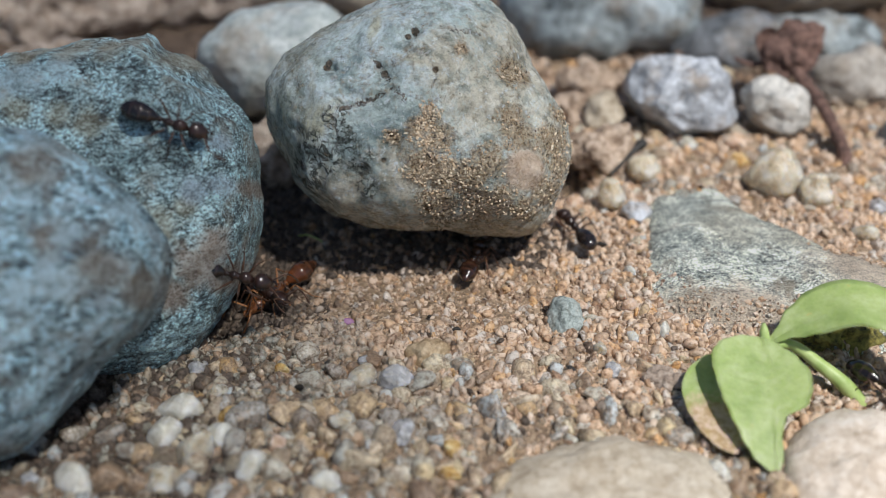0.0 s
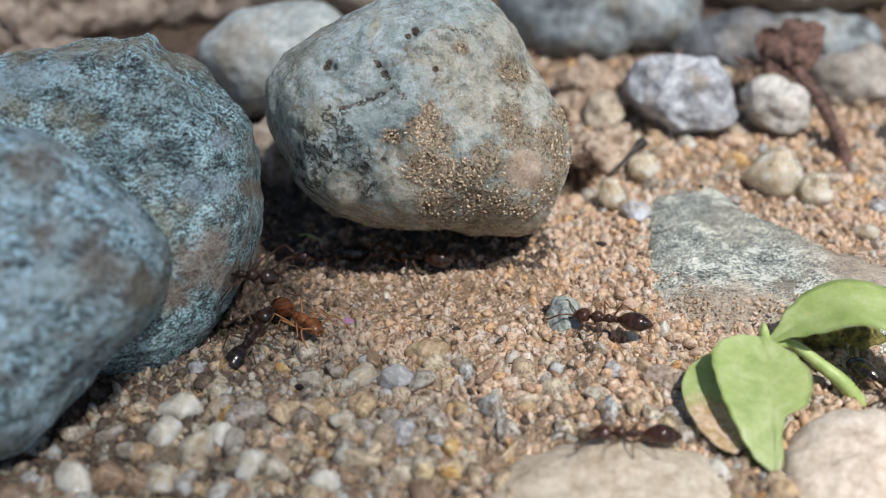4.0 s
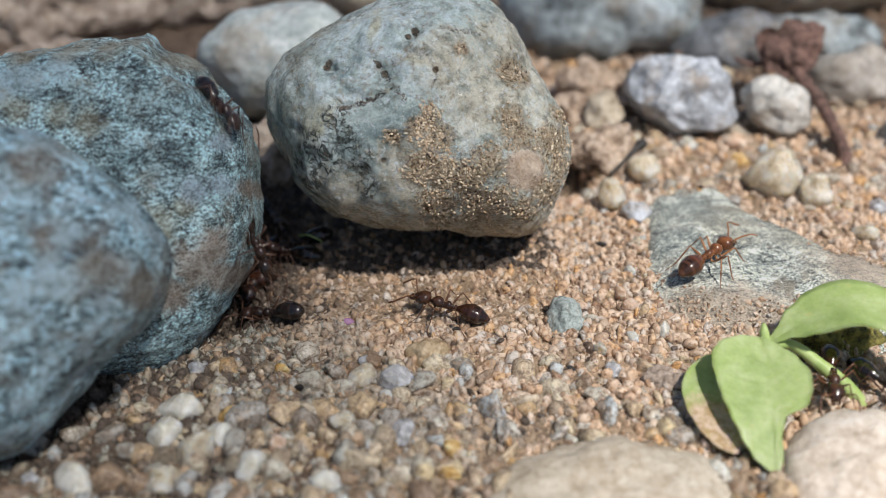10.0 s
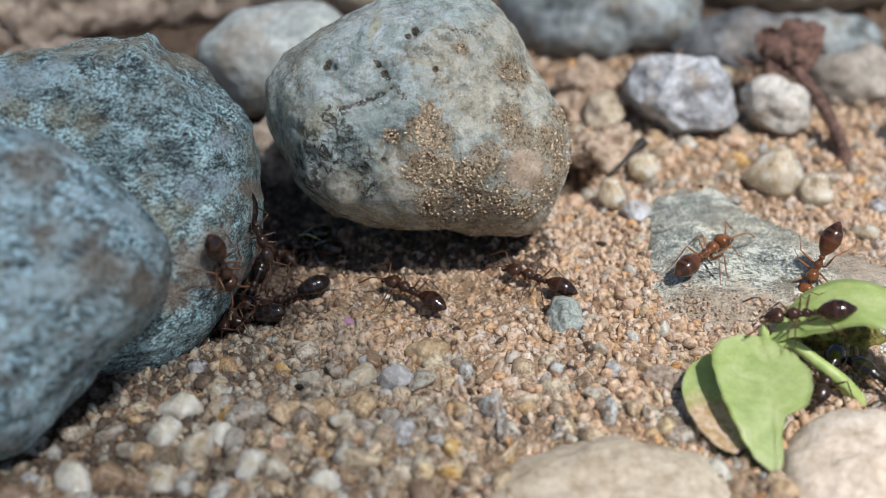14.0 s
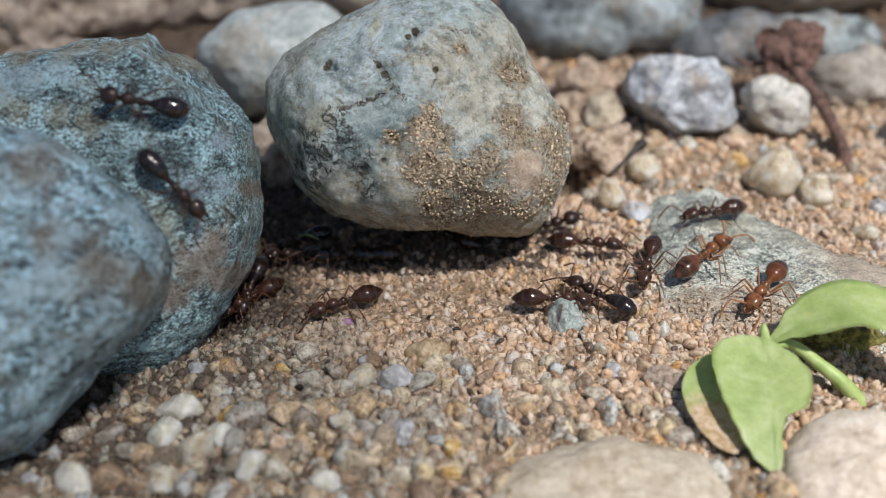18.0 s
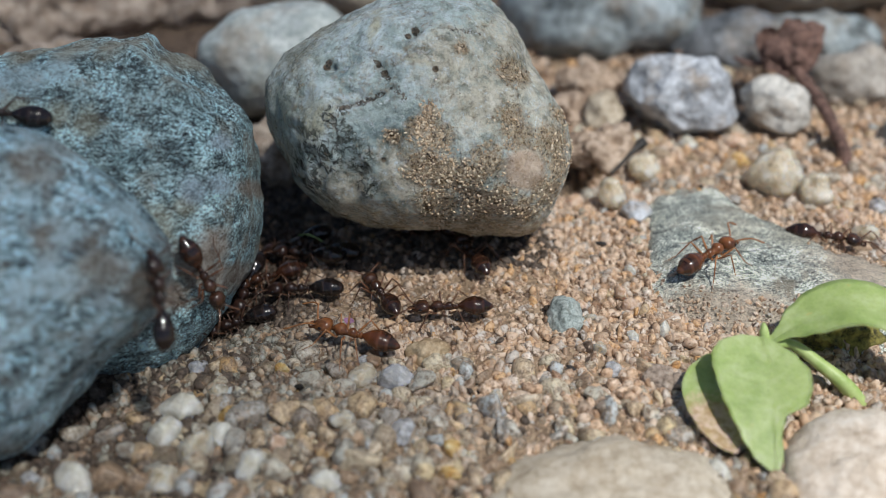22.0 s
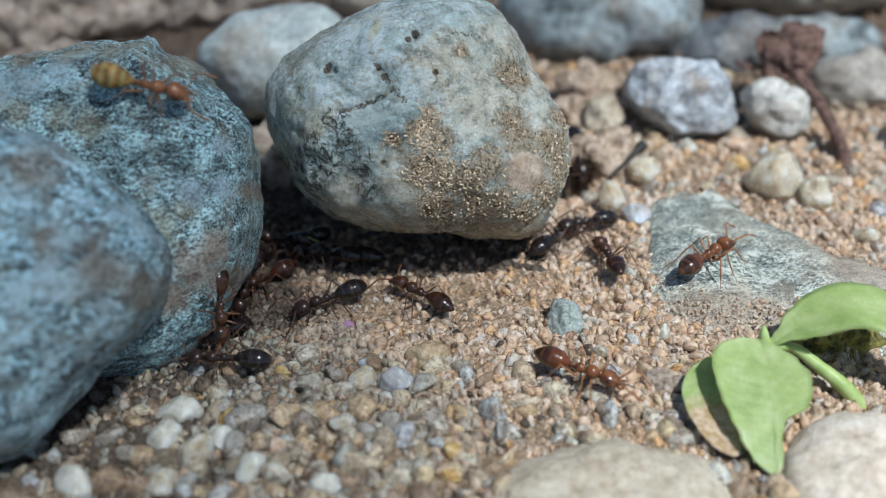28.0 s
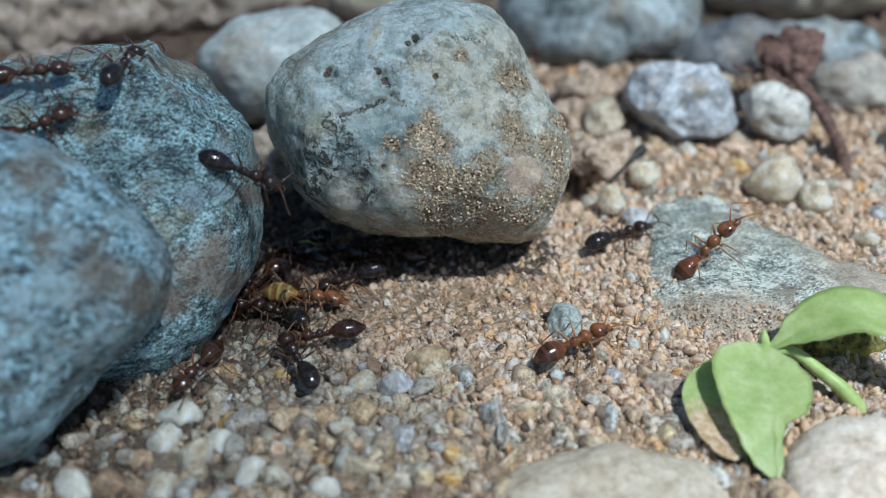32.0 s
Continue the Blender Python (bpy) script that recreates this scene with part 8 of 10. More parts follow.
        (29.87, -16.54, -5.81, 11.74, -40, -27, 156), (30, -17.61, -5.46, 12.17, -39, -29, 156), (30.1, -18.63, -5.29, 12.31, -42, -20, 158),
        (30.2, -19.8, -5.4, 12.63, -41, -20, 171), (30.3, -20.93, -5.08, 12.6, -36, -12, 172), (30.48, -22.07, -5.36, 12.62, -21, -7, 167),
        (30.65, -23.27, -5.26, 12.58, -14, 1, 159), (30.71, -23.9, -5.09, 12.6, -16, -7, 171), (30.74, -24.22, -5.01, 12.61, -18, -10, 177),
        (30.77, -24.53, -4.92, 12.61, -21, -13, -177), (30.8, -24.85, -4.84, 12.62, -24, -16, -170), (30.82, -25.16, -4.76, 12.63, -27, -19, -164),
        (31, -30.72, 3.88, 8.37, -28, -18, -162), (32, -30.72, 3.88, 8.37, -28, -18, -162)]),
    ("red", 0.88, [
        (0, 4.4, 11.5, 0.3, 0, 0, -90), (16.3, 4.4, 11.5, 0.3, 0, 0, -90), (16.6, 3.7, 6.25, 0.16, 0, 0, -35), (16.9, 3, 1, 0.02, 0, 0, 20),
        (17.3, 2.79, -4.06, 0.16, 0, -11, -15), (17.6, 4.11, -4.94, 0.24, 0, 0, 0), (17.9, 5.61, -5.68, 0.24, 0, -4, -6), (18, 6.12, -6.13, 0.27, 0, 1, -2),
        (18.17, 7.01, -7.23, 0.56, 6, 14, 22), (18.33, 8.4, -7.73, 0.33, 0, 4, 12), (18.5, 9.66, -8.67, 0.53, 0, -7, 4), (19, 8.74, -8.51, 0.51, 0, 6, 43),
        (19.25, 9.93, -7.82, 0.53, 0, -6, 21), (19.5, 10.9, -7.02, 0.37, 3, 0, 13), (20, 9.71, -6.56, 0.36, 0, -5, 20), (20.5, 9.38, -4.18, 0.48, 0, -4, 63),
        (20.63, 11, -3.33, 1.03, -11, -15, 46), (20.77, 12.38, -1.96, 1.11, -5, -10, 34), (20.9, 13.79, -0.61, 1.19, -7, 1, 28), (21, 15.65, 0.15, 1.21, -1, 4, 15),
        (21.12, 17.37, 0.39, 0.82, -1, 11, 22), (21.25, 18.99, 0.01, 0.84, -2, 14, 22), (21.38, 20.86, 0.47, 0.21, 0, 4, -2), (21.5, 22.16, -0.34, 0.41, 0, 3, -12),
        (22, 21.71, -0.32, 0.2, 0, 3, -14), (22.5, 21.9, 0.68, 0.16, 0, -4, 1), (22.6, 21.39, 1.24, 0.38, 0, -2, 44), (22.7, 21.11, 2.16, 0.45, -1, -14, 64),
        (22.85, 19.31, 2.13, 1.03, -11, -50, 113), (22.93, 18.58, 1.39, 0.97, -1, -20, 106), (23, 17.86, 0.64, 0.92, 4, 10, 104), (23.12, 15.6, -0.12, 1.28, 3, -5, 151),
        (23.25, 13.93, -0.36, 1.11, 1, 9, 166), (23.33, 12.44, -0.46, 0.84, -1, 20, 156), (23.42, 10.66, -0.64, 0.62, 4, 13, 177), (23.43, 10.36, -0.65, 0.58, 4, 11, -180),
        (23.46, 9.77, -0.67, 0.49, 2, 9, -173), (23.49, 9.18, -0.68, 0.4, 1, 6, -167), (23.67, 7.34, -1.66, 0.32, 0, 2, -167), (23.83, 5.8, -2.59, 0.26, 0, -4, -166),
        (23.86, 5.56, -2.75, 0.26, 0, -3, -168), (23.89, 5.33, -2.92, 0.27, 0, -2, -171), (23.94, 4.87, -3.25, 0.28, 0, 0, -175), (23.97, 4.64, -3.42, 0.29, 0, 1, -178),
        (24, 4.41, -3.59, 0.29, 0, 1, 180), (24.5, 2.82, -3.59, 0.14, 0, 4, 139), (25, 2.94, -3.94, 0.14, 0, 4, 134), (25.5, 3.05, -4.52, 0.19, 0, 8, 139),
        (26.5, 2.17, -4.62, 0.02, 0, 5, 156), (27.5, 0.92, -4.63, 0.16, 0, -6, 168), (27.75, -0.17, -4.68, 0.02, 0, 2, 148), (28, -1.38, -4.79, -0.05, 0, 1, 140),
        (28.25, -2.2, -3.99, -0.04, 0, 0, 141), (28.5, -3, -3.04, -0.16, 0, 3, 137), (29, -4.3, -1.1, -0.39, 0, -3, 171), (32, -3.25, -0.2, -0.55, 0, 6, 164)]),
    ("red", 0.9, [
        (0, 50, -6, 0.1, 0, 0, 180), (23.4, 50, -6, 0.1, 0, 0, 180), (23.52, 45.81, -5.08, 0.13, 0, -1, -178), (23.63, 41.62, -4.16, 0.17, 0, -2, -175),
        (23.75, 37.42, -3.24, 0.21, 0, -3, -173), (23.87, 33.23, -2.32, 0.24, 0, -4, -170), (23.98, 29.04, -1.4, 0.28, 0, -5, -168), (24.1, 24.85, -0.48, 0.31, 0, -6, -165),
        (24.2, 23.56, -0.54, 0.17, 0, 4, -177), (24.3, 21.89, -1.11, 0.36, 0, -2, -166), (24.4, 20.01, -2.31, 0.97, 0, -11, -152), (24.5, 18.67, -2.72, 1.15, -4, 8, -173),
        (24.9, 17.92, -5.63, 1.4, -3, 43, -159), (25, 16.34, -6.95, 1.04, -2, 8, -134), (25.12, 14.9, -7.01, 0.91, -7, 9, -144), (25.25, 13.39, -7.51, 1.02, -4, 6, -153),
        (25.38, 11.98, -7.58, 0.85, -5, 4, -164), (25.5, 10.65, -7.24, 0.39, -5, 2, -177), (25.58, 10.53, -7.02, 0.43, -5, 1, 176), (25.67, 10.41, -6.8, 0.46, -4, -1, 169),
        (25.75, 10.28, -6.58, 0.49, -3, -1, 162), (25.83, 10.16, -6.36, 0.52, -2, -2, 155), (25.92, 10.04, -6.13, 0.56, -1, -3, 148), (26, 9.92, -5.91, 0.59, 0, -4, 141),
        (26.5, 9.45, -4.19, 0.4, 0, 5, 102), (27.5, 9.11, -1.97, 0.43, 0, 4, 98), (28, 9.01, -1.88, 0.33, 0, 9, 101), (28.5, 8.13, -2.43, 0.23, 0, 8, 135),
        (28.67, 6.49, -2.49, 0.18, 0, 1, 152), (28.83, 4.9, -2.82, 0.28, 0, -1, 163), (29, 3.49, -2.67, 0.01, 0, 6, 163), (29.1, 2.02, -2.96, -0.08, 0, 7, 161),
        (29.2, 0.48, -3.35, -0.07, 0, 2, 166), (29.3, -0.98, -3.62, -0.16, 0, 1, 165), (29.4, -2.42, -4.08, -0.12, 0, 1, 163), (29.5, -3.84, -4.48, -0.11, 0, 1, 162),
        (30, -4.43, -3.7, -0.24, 0, 6, 146), (30.5, -4.5, -3.95, -0.17, 0, 9, 134), (31, -4.37, -3.97, -0.14, 0, 5, 116), (31.5, -5.21, -5.86, -0.14, 0, 5, 160),
        (31.75, -5.86, -7.17, -0, 0, 3, 177), (31.79, -5.94, -7.46, 0.08, 0, 3, 179), (31.83, -6.02, -7.74, 0.16, 0, 4, -179), (31.88, -6.1, -8.03, 0.24, 0, 4, -177),
        (31.92, -6.18, -8.31, 0.33, 0, 5, -175), (31.96, -6.26, -8.6, 0.41, 0, 5, -173), (32, -6.34, -8.89, 0.49, 0, 6, -171)]),
    ("red", 0.88, [
        (0, 53, -3, 0.04, 0, 0, 180), (15.9, 53, -3, 0.04, 0, 0, 180), (16.6, 24.67, 1.06, 0.21, 0, 6, 164), (16.68, 22.8, 1.01, 0.4, 0, -1, 176),
        (16.76, 21.19, 1.29, 0.35, 0, 2, 172), (16.79, 20.59, 1.34, 0.37, 0, -1, 177), (16.83, 19.68, 1.4, 0.41, 0, -4, -177), (16.92, 17.34, 0.62, 1.06, 2, -14, -161),
        (17, 15.69, 0.92, 1, 1, -16, -156), (17.2, 13.95, -0.5, 1.24, 3, -1, -163), (17.5, 12.55, -2.01, 1.32, 17, 0, -138), (17.75, 11.92, -2.63, 0.95, 13, 11, -125),
        (18, 11.11, -3.86, 0.9, 13, 6, -107), (18.25, 10.21, -4.11, 0.68, 0, 7, -125), (18.5, 9.58, -4.75, 0.76, 0, 20, -164), (18.67, 8.23, -4.5, 0.42, 0, 6, -159),
        (18.83, 6.96, -4.37, 0.21, 0, -1, -161), (18.86, 6.76, -4.42, 0.24, 0, 0, -165), (18.89, 6.57, -4.48, 0.26, 0, 1, -168), (18.94, 6.17, -4.6, 0.32, 0, 4, -174),
        (18.97, 5.98, -4.66, 0.35, 0, 5, -178), (19, 5.78, -4.72, 0.38, 0, 6, 179), (19.03, 5.35, -4.67, 0.34, 0, 4, -179), (19.05, 5.13, -4.65, 0.32, 0, 3, -178),
        (19.08, 4.7, -4.61, 0.27, 0, 1, -177), (19.12, 4.29, -4.56, 0.22, 0, 1, -177), (19.17, 3.72, -4.45, 0.12, 0, 4, 178), (19.18, 3.53, -4.41, 0.08, 0, 5, 176),
        (19.3, 2.06, -4.58, 0.16, 0, 3, 176), (19.45, 1.16, -4.52, 0.08, 0, 6, 165), (19.6, 0.17, -4.27, -0.12, 0, 1, 163), (19.8, -1.31, -4.17, 0.02, 0, 3, 157),
        (20, -2.82, -3.68, -0.13, 0, 5, 152), (20.5, -4.25, -3.8, -0.18, 0, -1, 171), (20.75, -5.2, -4.16, -0.23, 0, 0, 174), (21, -6.12, -4.64, -0.19, 0, 1, 176),
        (21.5, -4.53, -4.79, -0.2, 0, 7, 130), (22, -3.41, -4.83, -0.16, 0, 4, 116), (22.6, -3.03, -2.78, -0.31, 0, 7, 105), (23, -2.84, -2.12, -0.37, 0, 6, 106),
        (24, -2.76, -2.77, -0.34, 0, 5, 104), (24.5, -2.09, -2.77, -0.15, 0, 7, 105), (25, -1.07, -1.81, -0.23, 0, 9, 110), (25.25, -2.25, -1.19, -0.39, 0, 9, 128),
        (25.5, -3.46, -0.71, -0.46, 0, 7, 159), (27, -2, 1.5, -0.72, 0, 0, 180), (27.4, -1.95, 7.45, -0.25, 0, 0, 135), (27.8, -1.9, 13.4, 0.22, 0, 0, 90),
        (32, -1.9, 13.4, 0.22, 0, 0, 90)]),
    ("red", 0.88, [
        (0, 44, 0, 0.03, 0, 0, 180), (16.4, 44, 0, 0.03, 0, 0, 180), (17.1, 24.76, -0.87, 0.32, 0, -1, 176), (17.23, 23.23, 0.12, 0.08, 0, -3, 174),
        (17.37, 21.57, 0.57, 0.2, 0, 4, 158), (17.5, 19.74, 0.7, 0.53, 0, 8, 148), (17.54, 19.35, 0.77, 0.61, 2, 3, 159), (17.58, 18.96, 0.83, 0.68, 4, -1, 171),
        (17.62, 18.57, 0.9, 0.76, 4, -6, -178), (17.66, 18.18, 0.97, 0.84, 4, -11, -166), (17.7, 17.79, 1.04, 0.91, 3, -16, -154), (17.85, 16.4, 1.11, 0.89, 1, -16, -147),
        (18, 14.93, 0.67, 1.21, 4, -4, -158), (18.07, 16, 0.52, 1.39, -1, 46, -154), (18.1, 16.04, 0.66, 1.34, -3, 51, -125), (18.13, 16.09, 0.79, 1.29, 0, 57, -91),
        (18.2, 16.51, -0.41, 1.06, -4, 1, -76), (18.35, 17.7, -1.61, 0.94, 6, 0, -88), (18.5, 18.51, -3.42, 1.28, 6, -1, -98), (19, 18.78, -5.27, 1.4, 10, 55, -112),
        (19.5, 19.04, -5.5, 1.43, 8, 55, -117), (20, 18.42, -6.39, 1.16, 7, 52, -133), (20.25, 16.21, -7.42, 0.88, -9, 6, -137), (20.5, 14.51, -8.4, 0.99, -7, 0, -157),
        (20.67, 12.85, -8.78, 1.03, -5, -6, -156), (20.83, 11.4, -8.96, 0.91, 0, 2, -170), (21, 9.9, -8.96, 0.68, 0, 2, -178), (21.03, 9.64, -8.93, 0.65, 0, 3, -179),
        (21.06, 9.38, -8.9, 0.63, 0, 3, 180), (21.08, 9.12, -8.86, 0.6, 0, 4, 178), (21.14, 8.6, -8.8, 0.55, 0, 4, 176), (21.17, 8.34, -8.77, 0.52, 0, 5, 175),
        (21.33, 6.66, -8.65, 0.42, 0, 0, 177), (21.5, 5.05, -8.55, 0.33, 0, 1, 171), (21.67, 3.48, -7.71, 0.09, 0, 4, 171), (21.83, 1.8, -7.1, 0.04, 0, 3, 176),
        (21.86, 1.51, -7.02, 0.06, 0, 3, 177), (21.89, 1.22, -6.95, 0.07, 0, 2, 178), (21.94, 0.64, -6.81, 0.11, 0, 1, -179), (21.97, 0.35, -6.74, 0.12, 0, 1, -178),
        (22, 0.06, -6.67, 0.14, 0, 0, -177), (22.04, -0.14, -6.66, 0.11, 0, 0, -177), (22.08, -0.33, -6.65, 0.08, 0, 0, -178), (22.12, -0.53, -6.64, 0.05, 0, 1, -178),
        (22.17, -0.73, -6.63, 0.02, 0, 1, -179), (22.21, -0.93, -6.62, -0.01, 0, 1, -180), (22.25, -1.13, -6.61, -0.05, 0, 1, 180), (22.5, -2.31, -6.87, 0.02, 0, 1, 176),
        (22.75, -3.82, -7.21, 0.15, 0, -1, 179), (23, -5.23, -7.35, 0.14, 0, 3, 172), (23.25, -6.14, -7.81, 0.24, 0, 8, 172), (23.5, -7.15, -8.01, 0.15, 0, 8, 179),
        (23.7, -8.65, -8.11, -0.08, 0, 23, 145), (23.9, -10.4, -8.66, 0.19, 1, 7, 156), (24, -11.57, -8.52, 0.43, -19, -18, 178), (24.25, -11.71, -8.18, 1.57, -16, -37, 158),
        (24.5, -11.49, -9.83, 4.06, 18, -51, 127), (24.62, -11.94, -9.31, 5.78, -16, -69, 148), (24.75, -12.4, -8.97, 7.14, -13, -64, 142),
        (24.88, -12.79, -8.34, 8.23, -23, -52, 130), (25, -13.46, -7.72, 9.32, -24, -49, 127), (25.12, -13.61, -6.84, 10.19, 1, -48, 116),
        (25.25, -13.44, -5.88, 11.07, 3, -43, 106), (25.38, -14.42, -5.53, 11.76, -35, -43, 154), (25.5, -15.21, -5.15, 12.19, -51, -14, 174),
        (25.62, -16.26, -5.17, 12.45, -48, -9, 170), (25.75, -17.54, -4.99, 12.54, -42, -9, 174), (25.88, -18.66, -4.86, 12.81, -45, -7, 174),
        (25.9, -18.88, -4.85, 12.83, -44, -8, 176), (25.92, -19.1, -4.83, 12.86, -42, -8, 178), (25.96, -19.54, -4.81, 12.9, -40, -9, -179),
        (26, -19.99, -4.78, 12.95, -37, -10, -176), (26.04, -20.19, -4.79, 12.93, -35, -9, -179), (26.08, -20.39, -4.81, 12.91, -33, -7, 178),
        (26.12, -20.59, -4.82, 12.89, -31, -5, 176), (26.17, -20.79, -4.84, 12.88, -29, -3, 173), (26.21, -21, -4.85, 12.86, -27, -1, 170),
        (26.25, -21.2, -4.87, 12.84, -25, 1, 168), (26.5, -22.72, -4.88, 12.78, -16, 1, 170), (26.54, -23.03, -4.85, 12.78, -16, -1, 175),
        (26.58, -23.35, -4.82, 12.78, -16, -3, 180), (26.62, -23.66, -4.79, 12.77, -17, -6, -175), (26.67, -23.97, -4.76, 12.77, -18, -8, -170),
        (26.71, -24.29, -4.73, 12.77, -19, -10, -165), (26.75, -24.6, -4.7, 12.77, -20, -12, -160), (27, -30.58, 4.31, 8.53, -40, -14, -150),
        (27.8, -46, -12, -0.06, 0, 0, -160), (32, -46, -12, -0.06, 0, 0, -160)]),
    ("dark", 0.88, [
        (0, 2.3, 13.4, 0.37, 0, 0, -90), (16.35, 2.3, 13.4, 0.37, 0, 0, -90), (16.5, -0.78, 11.05, 0.13, 0, 0, -128), (16.65, -3.85, 8.7, -0.11, 0, 0, -165),
        (16.8, -6.93, 6.35, -0.34, 0, 0, 157), (16.95, -10, 4, -0.58, 0, 0, 120), (17.03, -10.06, 2.11, 1.03, 5, -18, 130), (17.11, -10.12, 0.22, 2.63, 7, -36, 139),
        (17.19, -10.18, -1.67, 4.24, 5, -54, 151), (17.27, -10.24, -3.57, 5.85, -10, -71, 175), (17.35, -10.3, -5.46, 7.46, -78, -78, -108),
        (17.5, -10.47, -5.46, 9.15, -67, -77, -124), (17.52, -10.57, -5.49, 9.35, -50, -76, -143), (17.56, -10.77, -5.56, 9.74, -25, -71, -169),
        (17.58, -10.87, -5.59, 9.93, -18, -67, -178), (17.62, -11.06, -5.65, 10.32, -9, -59, 171), (17.67, -11.32, -5.57, 10.6, -11, -55, 178),
        (17.69, -11.44, -5.52, 10.74, -11, -53, -179), (17.73, -11.7, -5.43, 11.02, -10, -48, -173), (17.76, -11.93, -5.4, 11.21, -11, -42, -174),
        (17.79, -12.13, -5.42, 11.3, -15, -34, 177), (17.82, -12.33, -5.44, 11.4, -19, -26, 169), (17.92, -13.45, -5.19, 11.87, -49, -20, 175),
        (18, -14.58, -5.28, 12.18, -55, -16, -174), (18.08, -15.57, -5.1, 12.25, -50, -8, 172), (18.17, -16.72, -5.11, 12.52, -50, -7, 172),
        (18.25, -17.97, -4.86, 12.56, -44, -6, 170), (18.38, -19.32, -4.99, 13.09, -31, -13, 179), (18.4, -19.56, -4.98, 13.14, -27, -14, -179),
        (18.44, -20.05, -4.96, 13.25, -19, -16, -174), (18.46, -20.3, -4.95, 13.3, -15, -18, -172), (18.5, -20.79, -4.93, 13.41, -7, -21, -168),
        (18.62, -22.13, -4.67, 13.41, -19, -20, -167), (18.75, -28.36, 6.58, 7.99, -26, -19, -165), (18.88, -29.65, 5.36, 8.62, -34, -28, -135),
        (19, -30.62, 5.13, 8.65, -17, -11, -175), (19.8, -49, -6, -0.02, 0, 0, -160), (32, -49, -6, -0.02, 0, 0, -160)]),
    ("dark", 0.88, [
        (0, -52, -9, -0.02, 0, 0, 20), (16.5, -52, -9, -0.02, 0, 0, 20), (17.2, -21.26, -5.64, 12.57, 19, 7, 5), (17.35, -19.88, -5.33, 12.49, 44, 12, 3),
        (17.5, -18.28, -5.36, 12.24, 45, 11, -11), (17.58, -17.41, -5.7, 11.88, 42, 18, -9), (17.67, -16.36, -5.98, 11.55, 43, 18, -16),
        (17.75, -15.5, -6.18, 11.12, 39, 23, -16), (17.83, -14.37, -6.89, 10.42, 40, 25, -23), (17.92, -13.44, -7.46, 9.67, 40, 35, -22),
        (18, -12.58, -7.84, 8.72, 33, 42, -24), (18.17, -12.01, -7.97, 8.09, 43, 55, -8), (18.33, -11.38, -7.99, 7.23, 46, 59, -1), (18.5, -10.91, -7.92, 6.19, 50, 65, 20),
        (19, -10.86, -7.41, 5.12, 113, 62, 87), (19.12, -10.86, -7.51, 4.15, 4, 82, -20), (19.25, -10.85, -7.61, 3.19, -45, 54, -67),
        (19.5, -11.22, -4.68, -0.3, -29, 53, -80), (19.58, -11, -4.64, -0.8, -16, 32, -92), (19.67, -10.79, -4.6, -1.3, 0, 14, -107),
        (19.83, -10.53, -4.97, -1.35, 0, 25, -163), (19.86, -10.52, -5.09, -1.33, 0, 24, -171), (19.89, -10.51, -5.22, -1.31, 0, 24, -180),
        (19.94, -10.5, -5.48, -1.27, 0, 22, 163), (19.97, -10.49, -5.61, -1.25, 0, 22, 155), (20, -10.48, -5.73, -1.23, 0, 21, 147),
        (20.17, -10.41, -5.43, -1.19, 0, 21, 154), (20.33, -10.34, -5.13, -1.14, 0, 21, 161), (20.5, -10.27, -4.83, -1.1, 0, 21, 168),
        (20.67, -10.21, -4.53, -1.06, 0, 21, 175), (20.83, -10.14, -4.23, -1.02, 0, 21, -178), (21, -10.07, -3.93, -0.98, 0, 21, -171),
        (21.5, -10.48, -4.86, -1.31, 0, 22, -175), (22, -10.82, -6.12, -1.37, 0, 22, -178), (23, -11.37, -4.8, -1.13, -17, 1, -167), (25, -11, -3, -1.25, 0, 0, -160),
        (25.16, -7.92, 0.28, -0.94, 0, 0, 178), (25.32, -4.84, 3.56, -0.64, 0, 0, 156), (25.48, -1.76, 6.84, -0.33, 0, 0, 134), (25.64, 1.32, 10.12, -0.02, 0, 0, 112),
        (25.8, 4.4, 13.4, 0.28, 0, 0, 90), (32, 4.4, 13.4, 0.28, 0, 0, 90)]),
    ("dark", 0.88, [
        (0, -4, 15.3, 0.12, 0, 0, -90), (19.6, -4, 15.3, 0.12, 0, 0, -90), (19.75, -5.7, 10.98, -0.17, 0, 0, -128), (19.9, -7.4, 6.65, -0.45, 0, 0, -165),
        (20.05, -9.1, 2.33, -0.73, 0, 0, 157), (20.2, -10.8, -2, -1.01, 0, 0, 120), (20.6, -10.62, -5, -0.89, 0, 2, 106), (20.8, -10.88, -6.69, 1.47, 10, -23, 121),
        (21, -11.15, -8.38, 3.83, 14, -49, 135), (21.08, -11.34, -8.31, 5.83, 100, -110, 41), (21.17, -11.44, -8.34, 6.93, -23, -60, 161),
        (21.25, -11.69, -7.98, 8.12, -35, -60, 171), (21.33, -12.06, -7.51, 8.87, -35, -52, 163), (21.42, -12.34, -7.1, 9.56, -35, -39, 151),
        (21.5, -12.87, -6.6, 10.19, -30, -33, 150), (21.6, -14.23, -6.59, 10.54, -35, -21, 162), (21.7, -15.62, -6.44, 10.97, -46, -12, 177),
        (21.77, -16.9, -6.4, 11.21, -46, -11, 177), (21.85, -18.1, -6.24, 11.37, -46, -6, 171), (21.93, -19.54, -6.03, 11.56, -47, -9, 178),
        (22, -20.82, -6.07, 11.86, -49, -9, -178), (22.02, -21.04, -6.08, 11.88, -48, -9, -178), (22.06, -21.47, -6.12, 11.91, -48, -9, -177),
        (22.1, -21.9, -6.16, 11.94, -47, -9, -176), (22.12, -22.12, -6.18, 11.96, -47, -9, -175), (22.19, -22.36, -7.59, 12.41, -28, -15, -137),
